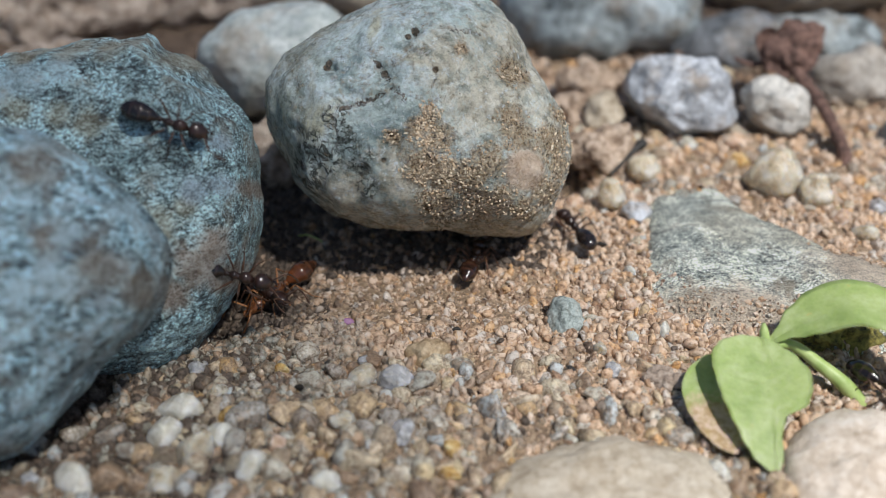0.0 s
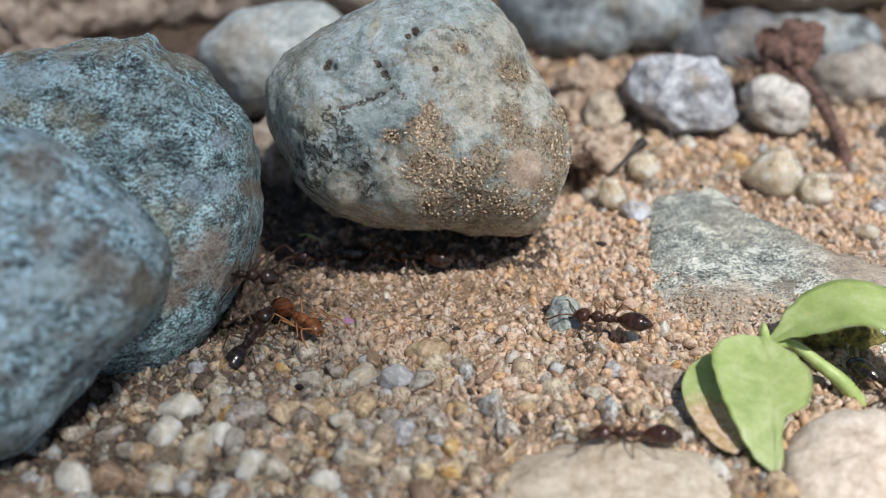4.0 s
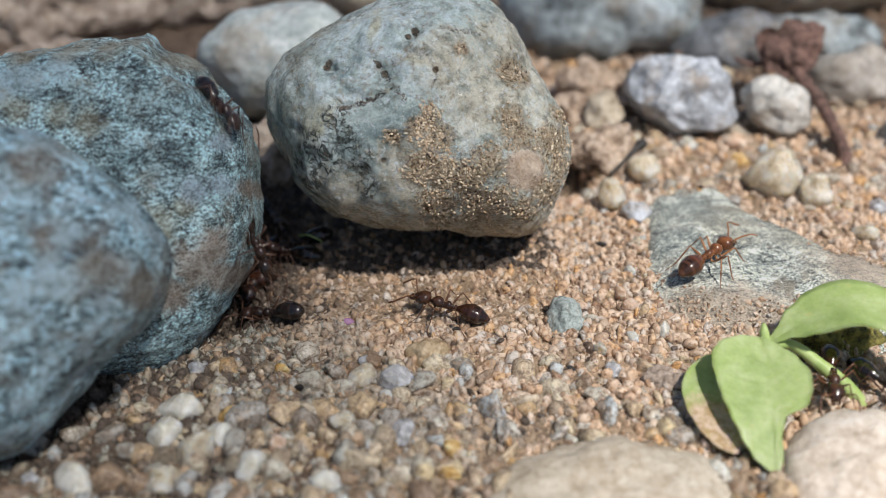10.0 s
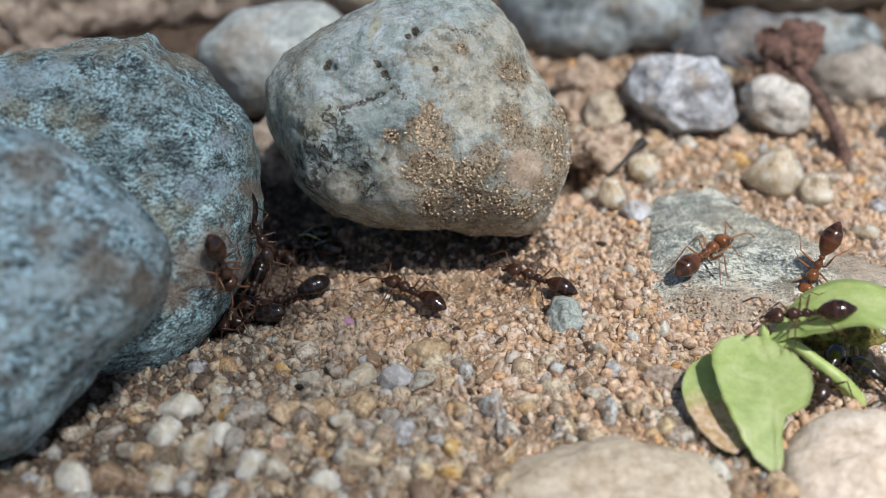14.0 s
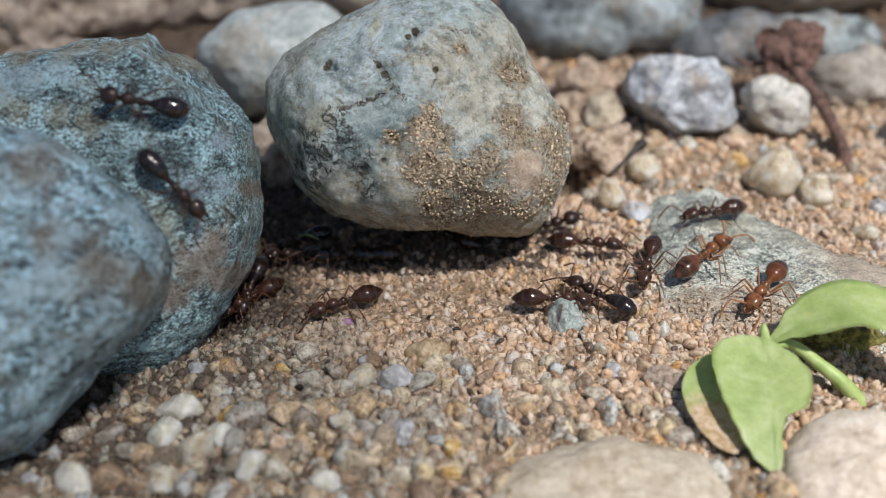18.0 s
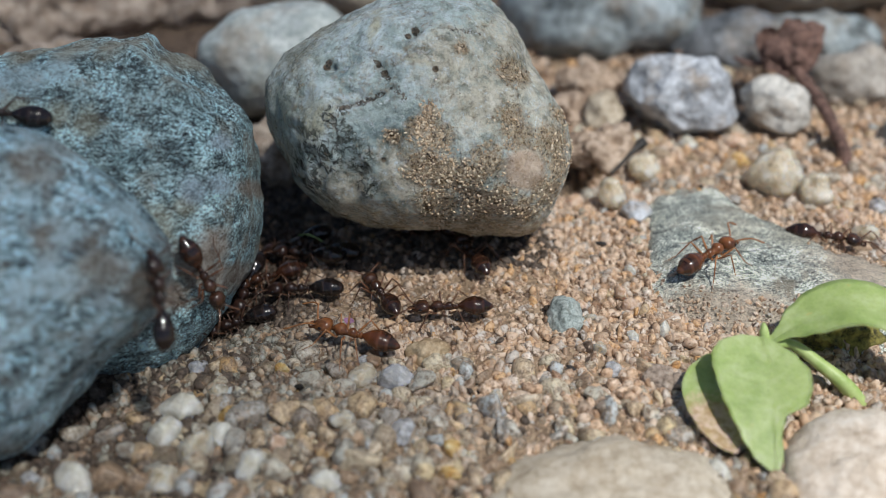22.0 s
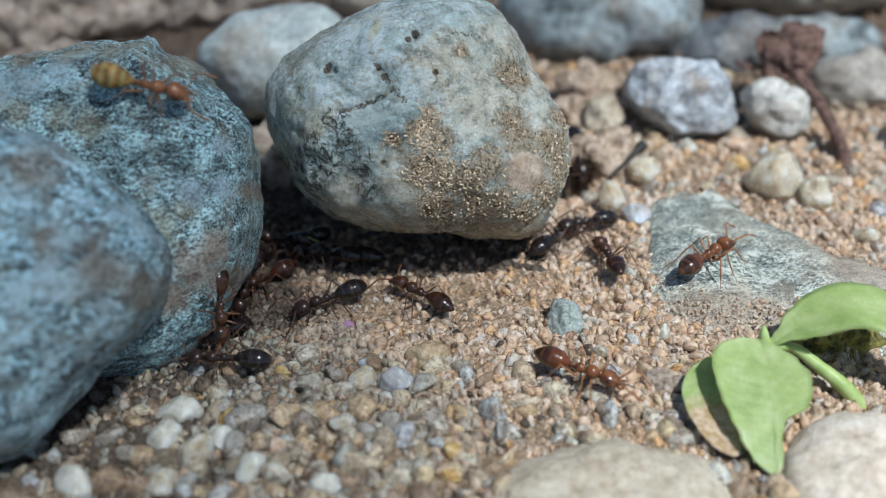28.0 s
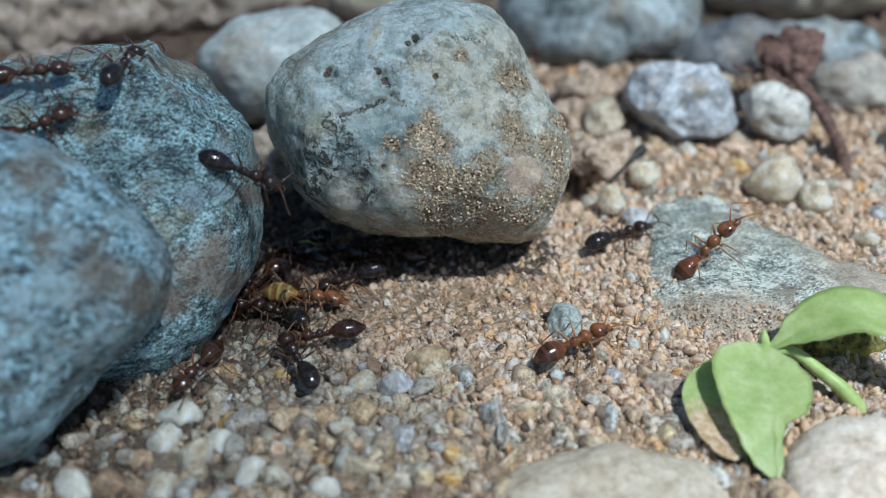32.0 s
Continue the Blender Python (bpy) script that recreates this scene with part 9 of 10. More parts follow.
        (22.25, -22.61, -9, 12.86, -16, -30, -100), (22.31, -23.61, -8.03, 12.49, -15, -21, -131), (22.38, -24.6, -7.06, 12.11, -18, -13, -160),
        (22.5, -26.43, -5.86, 11.77, -36, -11, -158), (23.3, -55, -12, 0.04, 0, 0, -160), (32, -55, -12, 0.04, 0, 0, -160)]),
    ("red", 0.88, [
        (0, -46, -6, 0.05, 0, 0, 20), (20, -46, -6, 0.05, 0, 0, 20), (20.7, -19.12, -11.68, 13.55, -6, 15, 19), (20.8, -18.08, -11.49, 13.23, -9, 13, 3),
        (20.9, -17.26, -10.96, 12.81, 2, 23, 7), (21, -17.06, -6.57, 10.77, 52, 17, -13), (21.08, -15.76, -7.15, 10.11, 51, 19, -19),
        (21.17, -14.62, -7.64, 9.38, 48, 25, -19), (21.25, -13.51, -8.22, 8.6, 38, 29, -20), (21.32, -12.92, -8.72, 7.8, 31, 45, -26),
        (21.4, -12.37, -9.05, 6.95, 21, 60, -34), (21.7, -12.09, -9.33, 6.01, 25, 66, -24), (22, -11.8, -9.65, 5.06, 31, 69, -11), (22.5, -12, -9.87, 3.82, -43, 79, -89),
        (23, -12.4, -9.73, 2.7, 15, 101, -31), (23.1, -12.18, -9.69, 3.82, 74, 61, 31), (23.2, -11.81, -9.45, 5.25, 81, 16, 28), (23.3, -11.95, -9.16, 6.29, 68, -27, 51),
        (23.5, -11.7, -8.69, 6.76, 64, -5, 40), (23.75, -11.03, -7.99, 6.6, 69, 15, 38), (24, -9.73, -7.57, 6.42, 53, 16, 1), (24.5, -9.9, -7.06, 4.27, 12, 27, -10),
        (25, -10.03, -7.33, 4.39, 19, 31, -13), (25.25, -10.83, -7.31, 6.3, 71, 57, 56), (25.5, -10.9, -7.5, 7.72, 32, 67, 3), (26, -10.9, -8.17, 6.85, 3, 58, -30),
        (26.5, -11.09, -8.28, 6.12, 30, 67, -10), (27, -11.37, -8.61, 5.42, 74, 75, 40), (27.5, -11.68, -8.55, 4.41, 115, 67, 85), (28, -11.64, -8.74, 2.49, -48, 53, -85),
        (28.9, -11.66, -6, -0.08, -22, 53, -73), (29.2, -11.31, -7.03, -0.15, 1, 37, -23), (29.35, -11.12, -5.97, -0.9, 14, 15, 0), (29.43, -11.21, -6.3, -0.6, 21, 22, 32),
        (29.5, -11.31, -6.62, -0.31, 30, 25, 65), (29.75, -10.97, -6.48, -0.77, 11, 8, 39), (30, -10.63, -6.34, -1.24, 0, -15, 19), (31, -10.35, -7.39, -0.89, 0, -31, -23),
        (31.06, -10.79, -8.44, -0.04, 5, 8, -7), (31.12, -11.23, -9.49, 0.82, 26, 42, 20), (31.25, -11.68, -9.98, 1.29, 10, 73, -17),
        (31.31, -11.47, -9.8, 0.88, -7, 60, -74), (31.38, -11.27, -9.62, 0.48, 0, 46, -110), (31.44, -11.63, -10.03, 0.29, 0, 15, -110),
        (31.5, -11.99, -10.44, 0.1, 0, -17, -110), (32, -12.01, -11.5, 0.43, 0, -3, -112)]),
    ("dark", 0.88, [
        (0, -16, -9, 0.32, 0, 0, 20), (21.2, -15.8, -8.6, 0.54, 0, 0, 20), (21.35, -14.42, -9.57, 2.46, 46, -3, 22), (21.5, -13.05, -10.53, 4.37, 93, -6, 21),
        (21.75, -13.62, -10.71, 4.85, 86, -37, 50), (22, -13.03, -14.53, 7.73, 56, -54, 104), (22.15, -13.27, -14.8, 9.54, -8, -79, 175),
        (22.3, -13.61, -14.32, 10.35, 11, -57, 159), (22.45, -13.83, -13.57, 11.01, 33, -43, 148), (22.53, -14.24, -10.76, 10.12, 0, -37, 147),
        (22.6, -14.64, -7.95, 9.22, -31, -32, 143), (23, -15.49, -7.12, 10.1, -47, -33, 150), (23.25, -16.05, -6.72, 10.67, -49, -30, 153),
        (23.5, -16.64, -6.35, 11.14, -44, -25, 155), (24, -16.96, -6.17, 11.31, -46, -25, 156), (25, -17.25, -6.42, 11.12, -48, -12, 172),
        (25.5, -17.3, -6.42, 11.02, -49, -12, 171), (25.83, -17.46, -6.47, 11.04, -46, -9, 175), (26.17, -17.62, -6.53, 11.07, -43, -6, -180),
        (26.5, -17.78, -6.59, 11.1, -40, -4, -175), (26.83, -17.94, -6.64, 11.12, -37, -2, -170), (27.17, -18.1, -6.7, 11.15, -33, 0, -164),
        (27.5, -18.26, -6.76, 11.17, -29, 2, -159), (27.62, -19.59, -6.73, 11.28, -33, 0, -159), (27.75, -19.53, -10.06, 12.9, -9, -3, -159),
        (27.88, -20.08, -11.6, 13.83, -10, -5, -159), (28, -21.11, -12.21, 14.11, 0, -16, -140), (28.8, -49, -9, 0.05, 0, 0, -160), (32, -49, -9, 0.05, 0, 0, -160)]),
    ("dark", 0.88, [
        (0, 2.3, 15.3, 0.24, 0, 0, -90), (23.2, 2.3, 15.3, 0.24, 0, 0, -90), (23.35, 0.72, 11.98, -0.02, 0, 0, -133), (23.5, -0.85, 8.65, -0.27, 0, 0, -175),
        (23.65, -2.42, 5.32, -0.52, 0, 0, 142), (23.8, -4, 2, -0.78, 0, 0, 100), (24.2, -5.59, 0.69, -0.63, 0, 0, 136), (24.5, -6.76, 1.93, -0.42, 0, 0, 116),
        (24.62, -7.37, 3.01, 0.3, -16, -26, 122), (24.75, -7.99, 4.09, 1.01, -43, -49, 141), (25, -9.82, 6.27, 1.17, 0, -50, 134), (25.12, -8.51, 2.05, 4.35, -12, -50, 99),
        (25.25, -7.2, -2.16, 7.52, -23, -54, 63), (25.38, -6.3, -2.85, 8.86, 56, -58, -8), (25.5, -5.73, -2.89, 9.4, 53, -37, 10), (25.75, -4.52, -2.77, 10.02, 53, -31, 9),
        (26, -3.35, -2.56, 10.68, 58, -25, 7), (26.25, -2.02, -2.33, 11.31, 62, -24, -4), (26.5, -1.02, -2.17, 11.78, 53, -12, 8), (26.83, 0.21, -1.96, 11.86, 50, -1, 15),
        (27.17, 1.34, -1.32, 11.77, 52, 13, 30), (27.5, 2.88, -0.65, 11.56, 42, 15, 22), (27.6, 3.66, -1.11, 10.62, 23, 27, 3), (27.7, 4.22, -1.36, 9.89, 23, 46, 1),
        (27.8, 4.91, -1.56, 9.12, 3, 60, -24), (27.9, 5.54, -1.58, 8.14, 12, 69, -7), (27.95, 6.96, 3.66, 4.25, -8, 44, -56), (28, 8.39, 8.91, 0.36, 0, 17, -84),
        (28.5, 8.76, 7.46, 0.35, 0, 13, -63), (28.62, 10.11, 6.57, 0.93, 28, 20, -13), (28.69, 10.8, 6.48, 1.38, 60, 14, 1), (28.75, 11.49, 6.39, 1.83, 89, 2, 11),
        (28.81, 12.41, 6.51, 1.2, 57, 3, 20), (28.88, 13.33, 6.62, 0.57, 25, 9, 28), (29, 15.55, 6.71, 0.29, 0, -1, 17), (29.17, 17.05, 7.11, 0.56, 0, -8, 9),
        (29.33, 18.7, 8.42, 0.28, 0, -8, 11), (29.5, 19.83, 8.59, 0.61, 0, 7, 34), (29.75, 20.14, 6.65, 1.3, 14, 0, 8), (30, 20.45, 4.71, 1.99, 30, 0, -19),
        (30.13, 21.9, 5.49, 1.16, 17, 21, 26), (30.27, 24.35, 6.27, 0.36, 0, -2, -15), (30.4, 25.88, 6.07, 0.33, 0, 2, -3), (30.6, 27.69, 5.83, 0.33, 0, -2, -8),
        (30.8, 29.48, 5.48, 0.41, 0, -9, -17), (31, 31.31, 5.42, 0.32, 0, -10, -17), (32, 31.31, 5.42, 0.32, 0, -10, -17)]),
    ("golden", 0.95, [
        (0, -55, -6, -0.11, 0, 0, 20), (26.8, -55, -6, -0.11, 0, 0, 20), (27.5, -23.68, -4.88, 12.75, 22, 10, 20), (27.6, -21.76, -5.43, 12.85, 15, 2, 0),
        (27.7, -20.37, -5.08, 12.73, 28, 3, 0), (27.8, -18.88, -5.02, 12.81, 41, 6, 1), (27.9, -16.23, -5.01, 12.79, 44, 6, -7), (28, -13.94, -4.79, 12.6, 41, 16, 0),
        (28.17, -12.93, -5.19, 11.73, 49, 27, -8), (28.33, -11.91, -6.2, 10.64, 19, 28, -32), (28.5, -11.38, -6.43, 9.71, 11, 53, -26),
        (28.75, -11.67, -7.12, 9.1, 25, 55, -33), (29, -12.23, -7.84, 8.26, 16, 55, -43), (29.25, -12, -8.39, 7.53, 27, 61, -29), (29.5, -11.86, -8.94, 6.6, 25, 62, -20),
        (29.75, -11.59, -8.9, 5.77, 32, 64, -12), (30, -11.08, -9.33, 4.82, 6, 47, -37), (30.5, -10.2, -8.14, 4, 21, 30, -13), (31, -9.86, -5.65, 2.59, 33, 21, -5),
        (31.5, -8.74, -3, -0.66, 0, -9, -36), (32, -6.92, -4.76, -0.25, 0, -5, -16)]),
    ("dark", 0.88, [
        (0, -4, 17.2, 0.14, 0, 0, -90), (28.3, -4, 17.2, 0.14, 0, 0, -90), (28.45, -5.62, 13.15, -0.17, 0, 0, -128), (28.6, -7.25, 9.1, -0.48, 0, 0, -165),
        (28.75, -8.88, 5.05, -0.78, 0, 0, 157), (28.9, -10.5, 1, -1.09, 0, 0, 120), (29, -10.47, -0.82, 0.65, 1, -26, 134), (29.1, -10.44, -2.65, 2.38, -7, -52, 154),
        (29.2, -10.41, -4.47, 4.11, 131, -110, 27), (29.3, -10.38, -6.3, 5.84, -109, -59, -83), (29.33, -10.29, -6.43, 5.57, -46, -66, -147),
        (29.36, -10.2, -6.56, 5.29, -6, -46, 173), (29.39, -10.1, -6.58, 5.16, -8, -29, 172), (29.43, -9.94, -6.46, 5.19, -32, -12, -173),
        (29.45, -9.84, -6.39, 5.22, -45, 2, -168), (29.49, -10.14, -6.77, 5.65, -69, -10, -136), (29.53, -10.44, -7.16, 6.07, -97, -8, -101),
        (29.56, -10.44, -6.91, 5.82, -91, 41, -107), (29.6, -10.45, -6.67, 5.57, -58, 89, -81), (30, -10.66, -7.17, 5.82, 102, 63, 80),
        (30.25, -10.52, -6.38, 4.28, 9, 78, -11), (30.5, -10.39, -5.59, 2.74, -39, 53, -56), (30.75, -9.72, -4.15, 1.02, -20, 20, -59), (31, -9.04, -2.71, -0.7, 0, -10, -72),
        (32, -8.38, -3, -0.47, 0, -11, -73)]),
    ("dark", 0.88, [
        (0, -49, -12, 0.04, 0, 0, 20), (28.9, -49, -12, 0.04, 0, 0, 20), (29.6, -20.93, -4.85, 12.97, 17, -7, -13), (29.8, -20.03, -4.86, 13, 16, -3, -3),
        (30, -19.19, -4.81, 13.08, 24, 2, 11), (30.07, -17.86, -4.71, 13.03, 34, -1, -3), (30.15, -16.59, -4.67, 13.05, 45, 1, -6), (30.23, -15.38, -4.68, 12.95, 46, 4, -7),
        (30.3, -14.31, -4.84, 12.76, 37, 12, 0), (30.4, -13.01, -4.99, 12.15, 27, 27, 2), (30.5, -11.94, -4.82, 11.37, 21, 47, 35), (30.67, -11.34, -5.26, 10.65, 20, 49, 11),
        (30.83, -10.81, -5.77, 9.94, 22, 54, 7), (31, -10.67, -4.89, 8.57, 62, 60, 49), (31.25, -10.58, -5.54, 7.83, 74, 62, 65), (31.5, -10.38, -6.29, 7.14, 73, 70, 59),
        (31.75, -10.04, -6.12, 7.42, -7, 40, -21), (32, -9.67, -6.22, 8.5, 11, 24, -4)]),
    ("dark", 0.91, [
        (0, 0.2, 17.2, 0.14, 0, 0, -90), (29.1, 0.2, 17.2, 0.14, 0, 0, -90), (29.25, -2.35, 13.65, -0.03, 0, 0, -128), (29.4, -4.9, 10.1, -0.21, 0, 0, -165),
        (29.55, -7.45, 6.55, -0.39, 0, 0, 157), (29.7, -10, 3, -0.56, 0, 0, 120), (29.8, -10.16, 0.63, 1.15, -3, -25, 138), (29.9, -10.32, -1.74, 2.87, -17, -46, 164),
        (30, -10.48, -4.11, 4.58, -53, -58, -149), (30.1, -10.64, -6.48, 6.3, -92, -48, -101), (30.12, -10.71, -6.71, 6.5, -83, -51, -112),
        (30.17, -10.85, -7.17, 6.9, -63, -53, -137), (30.19, -10.92, -7.41, 7.1, -53, -51, -150), (30.23, -11.06, -7.87, 7.51, -37, -46, -172),
        (30.37, -11.84, -7.85, 8.22, -54, -40, -169), (30.5, -12.58, -7.78, 8.59, -49, -28, -179), (30.75, -13.13, -7.77, 8.94, -52, -20, 174),
        (31, -13.81, -7.76, 9.19, -49, -16, 172), (31.17, -14.72, -7.03, 10.18, -56, -17, 168), (31.33, -15.73, -6.58, 10.94, -39, -17, 163),
        (31.5, -16.71, -5.8, 11.81, -41, -19, 160), (31.62, -16.29, -5.12, 12.51, -22, -37, 121), (31.75, -15.92, -4.3, 13.25, 21, -48, 63),
        (32, -15.27, -3.55, 12.92, 6, 6, 81)]),
    ("red", 0.88, [
        (0, -55, -9, -0.01, 0, 0, 20), (28.5, -55, -9, -0.01, 0, 0, 20), (29.2, -20.98, -6.23, 11.75, 43, 13, 1), (29.27, -20.92, -6.35, 11.66, 19, 56, -27),
        (29.35, -20.16, -6.22, 11.47, -19, 56, -110), (29.43, -19.66, -6.69, 11.26, -27, 22, -146), (29.45, -19.57, -6.55, 11.29, -38, 13, -160),
        (29.49, -19.44, -6.36, 11.32, -49, -4, -176), (29.67, -19.6, -6.26, 11.52, -24, -49, 164), (29.83, -19.13, -5.92, 11.8, 11, -62, 99),
        (30, -18.66, -5.8, 11.76, 38, -44, 48), (31, -18.64, -5.74, 11.81, 49, -40, 42), (32, -18.99, -6.04, 11.57, 48, -12, 25)]),
    ("red", 0.88, [
        (0, -46, -12, -0.06, 0, 0, 20), (30.7, -46, -12, -0.06, 0, 0, 20), (31.4, -21.42, -5.1, 12.83, 19, -7, 1), (31.7, -20.26, -4.78, 12.96, 20, -9, -2),
        (32, -19.16, -4.79, 13.16, 13, -2, 11)]),
    ("dark", 0.88, [
        (0, -4, 19.1, 0.05, 0, 0, -90), (26.5, -4, 19.1, 0.05, 0, 0, -90), (27.1, 8.5, 6, -0.46, 0, 0, -100), (27.5, 7.42, -0.76, 0.34, 0, 1, -120),
        (28, 7.83, 1.28, 0.25, 0, -9, -149), (28.04, 7.84, 1.5, 0.23, 2, -6, -166), (28.08, 7.84, 1.72, 0.21, 3, -3, 178), (28.12, 7.84, 1.94, 0.19, 3, 0, 162),
        (28.16, 7.84, 2.16, 0.17, 2, 3, 146), (28.2, 7.85, 2.38, 0.15, 0, 6, 129), (28.4, 7.24, 3.83, 0.45, 0, -46, 131), (28.7, 7.87, 5.42, -0.89, 5, -23, 109),
        (29, 8.5, 7, -2.23, 0, 0, 90), (29.8, -4, 19.1, 0.05, 0, 0, 90), (32, -4, 19.1, 0.05, 0, 0, 90)]),
    ("dark", 0.88, [
        (0, -1.9, 19.1, -0.01, 0, 0, -90), (26.3, -1.9, 19.1, -0.01, 0, 0, -90), (26.6, 0.05, 10.05, -0.07, 0, 0, -45), (26.9, 2, 1, -0.14, 0, 0, 0),
        (27.3, 2.82, -1.44, 0.04, 0, -6, -2), (27.55, 4.21, -1.08, 0.2, 0, -11, 3), (27.8, 5.42, -0.6, 0.24, 0, -3, 24), (28, 6.69, 0.39, 0.12, 0, 1, 46),
        (28.25, 8.23, -0.02, 0.27, 0, 1, 27), (28.5, 9.94, -0.44, 0.39, 0, -13, -20), (29, 11.39, -1.21, 1.03, -2, -19, -16), (30, 10.69, 0.15, 0.44, -6, -2, 17),
        (31, 10.34, 1.19, 0.54, 19, -4, 39), (32, 10.27, 0.71, 0.23, 0, -1, 27)]),
    ("dark", 0.88, [
        (0, -15, -8.2, 0.28, 0, 0, 0), (24, -14.5, -8, 0.18, 0, 0, 0), (24.4, -8.97, -10.29, 0.17, 0, 0, 36), (24.44, -8.92, -10.41, 0.19, -1, -4, 1),
        (24.47, -8.87, -10.53, 0.2, 0, -8, -34), (24.55, -8.99, -10.5, 0.14, 0, -12, -68), (24.62, -9.05, -10.55, 0.25, 0, -5, -91), (24.7, -9.12, -10.39, 0.23, 0, 2, -132),
        (25, -9.59, -10.45, 0.22, 0, 6, -154), (25.25, -10.99, -11.29, 0.59, 0, -16, -134), (25.5, -12.11, -11.35, 0.55, 0, 0, -162),
        (26.5, -10.95, -11.82, 0.6, 0, -16, -147), (26.67, -10.76, -11.56, 0.54, 1, -13, -153), (26.83, -10.56, -11.3, 0.48, 1, -11, -159),
        (27, -10.37, -11.03, 0.42, 1, -8, -165), (27.17, -10.17, -10.77, 0.36, 1, -6, -171), (27.33, -9.98, -10.51, 0.3, 1, -3, -176),
        (27.5, -9.78, -10.24, 0.24, 0, -1, 178), (28, -10.94, -10.91, 0.44, 0, -2, 180), (28.08, -11.2, -10.94, 0.5, -4, -4, -178),
        (28.17, -11.47, -10.97, 0.56, -9, -6, -176), (28.25, -11.74, -11.01, 0.63, -14, -8, -173), (28.33, -12.01, -11.04, 0.69, -18, -9, -171),
        (28.42, -12.27, -11.08, 0.75, -23, -10, -168), (28.5, -12.54, -11.11, 0.81, -28, -11, -165), (28.8, -11.71, -10.96, 0.81, -18, -22, -173),
        (28.83, -11.53, -11, 0.77, -14, -19, -179), (28.87, -11.36, -11.04, 0.73, -11, -16, 177), (28.9, -11.18, -11.08, 0.68, -8, -12, 172),
        (28.93, -11, -11.12, 0.64, -5, -9, 168), (28.97, -10.83, -11.16, 0.6, -2, -5, 164), (29, -10.65, -11.2, 0.56, 0, -1, 160), (29.5, -10.93, -10.93, 0.24, 0, 5, 131),
        (29.75, -10.68, -11.16, 0.17, 0, 1, 115), (30, -10.4, -11.41, 0.08, 0, 1, 98), (30.25, -9.32, -10.66, 0.24, 0, 12, 109), (30.5, -8.29, -9.49, 0.23, 0, 10, 120),
        (31, -8.33, -9.47, 0.14, 0, 11, 115), (31.5, -7.81, -9.98, 0.36, 0, 6, 118), (32, -7.27, -10.37, 0.53, 0, -2, 117)]),
    ("dark", 0.88, [
        (0, 2.3, 19.1, 0.04, 0, 0, -90), (26.2, 2.3, 19.1, 0.04, 0, 0, -90), (26.32, 0.64, 15.38, -0.07, 0, 0, -108), (26.44, -1.02, 11.66, -0.19, 0, 0, -126),
        (26.56, -2.68, 7.94, -0.3, 0, 0, -144), (26.68, -4.34, 4.22, -0.42, 0, 0, -162), (26.8, -6, 0.5, -0.53, 0, 0, 180), (26.87, -5.66, -0.09, -0.49, 0, 0, -179),
        (26.93, -5.32, -0.68, -0.45, 0, 1, -177), (27, -4.98, -1.28, -0.41, 0, 1, -176), (27.07, -4.64, -1.87, -0.37, 0, 2, -174), (27.13, -4.3, -2.46, -0.33, 0, 2, -173),
        (27.2, -3.96, -3.05, -0.29, 0, 2, -171), (27.6, -5.21, -4.34, -0.17, 0, -2, -154), (28, -6.3, -5.47, -0.13, 0, 4, -152), (28.07, -6.41, -5.31, -0.14, 0, 3, -157),
        (28.13, -6.53, -5.15, -0.15, 0, 2, -162), (28.2, -6.65, -4.99, -0.16, -1, 0, -168), (28.27, -6.76, -4.83, -0.18, 0, -1, -173),
        (28.33, -6.88, -4.67, -0.19, 0, -2, -178), (28.4, -7, -4.5, -0.2, 0, -3, 176), (29, -7.73, -3.3, -0.54, 0, 9, 171), (30, -8.03, -2.89, -0.52, 0, 10, 160),
        (30.17, -7.88, -2.9, -0.49, 0, 9, 165), (30.33, -7.73, -2.92, -0.47, 0, 9, 170), (30.5, -7.58, -2.93, -0.45, 0, 9, 174), (30.67, -7.42, -2.95, -0.42, 0, 8, 179),
        (30.83, -7.27, -2.96, -0.4, 0, 8, -176), (31, -7.12, -2.98, -0.38, 0, 8, -171), (31.08, -7.22, -2.67, -0.41, 0, 7, -176), (31.17, -7.32, -2.36, -0.44, 0, 7, 178),
        (31.25, -7.43, -2.05, -0.47, 0, 7, 173), (31.33, -7.53, -1.75, -0.5, 0, 7, 168), (31.42, -7.63, -1.44, -0.53, 0, 7, 163), (31.5, -7.73, -1.13, -0.56, 0, 6, 158),
        (32, -8.32, 0.01, -0.64, 0, 10, 147)]),
    ("dark", 0.88, [
        (0, 4.4, 19.1, 0.07, 0, 0, -90), (26.3, 4.4, 19.1, 0.07, 0, 0, -90), (26.42, 1.32, 14.48, -0.25, 0, 0, -108), (26.54, -1.76, 9.86, -0.58, 0, 0, -126),
        (26.66, -4.84, 5.24, -0.9, 0, 0, -144), (26.78, -7.92, 0.62, -1.23, 0, 0, -162), (26.9, -11, -4, -1.55, 0, 0, 180), (26.97, -11.09, -4.76, -1.37, 0, -1, -173),
        (27.03, -11.19, -5.52, -1.18, 1, -3, -167), (27.1, -11.28, -6.29, -0.99, 1, -4, -160), (27.17, -11.38, -7.05, -0.81, 1, -6, -153),
        (27.23, -11.47, -7.81, -0.62, 0, -7, -146), (27.3, -11.56, -8.57, -0.43, 0, -9, -140), (28, -11.46, -7.77, -0.69, 0, -22, -116),
        (28.14, -11.23, -7.36, -0.8, 6, -14, -133), (28.28, -11, -6.94, -0.91, 8, -4, -149), (28.42, -10.76, -6.53, -1.01, 8, 6, -165),
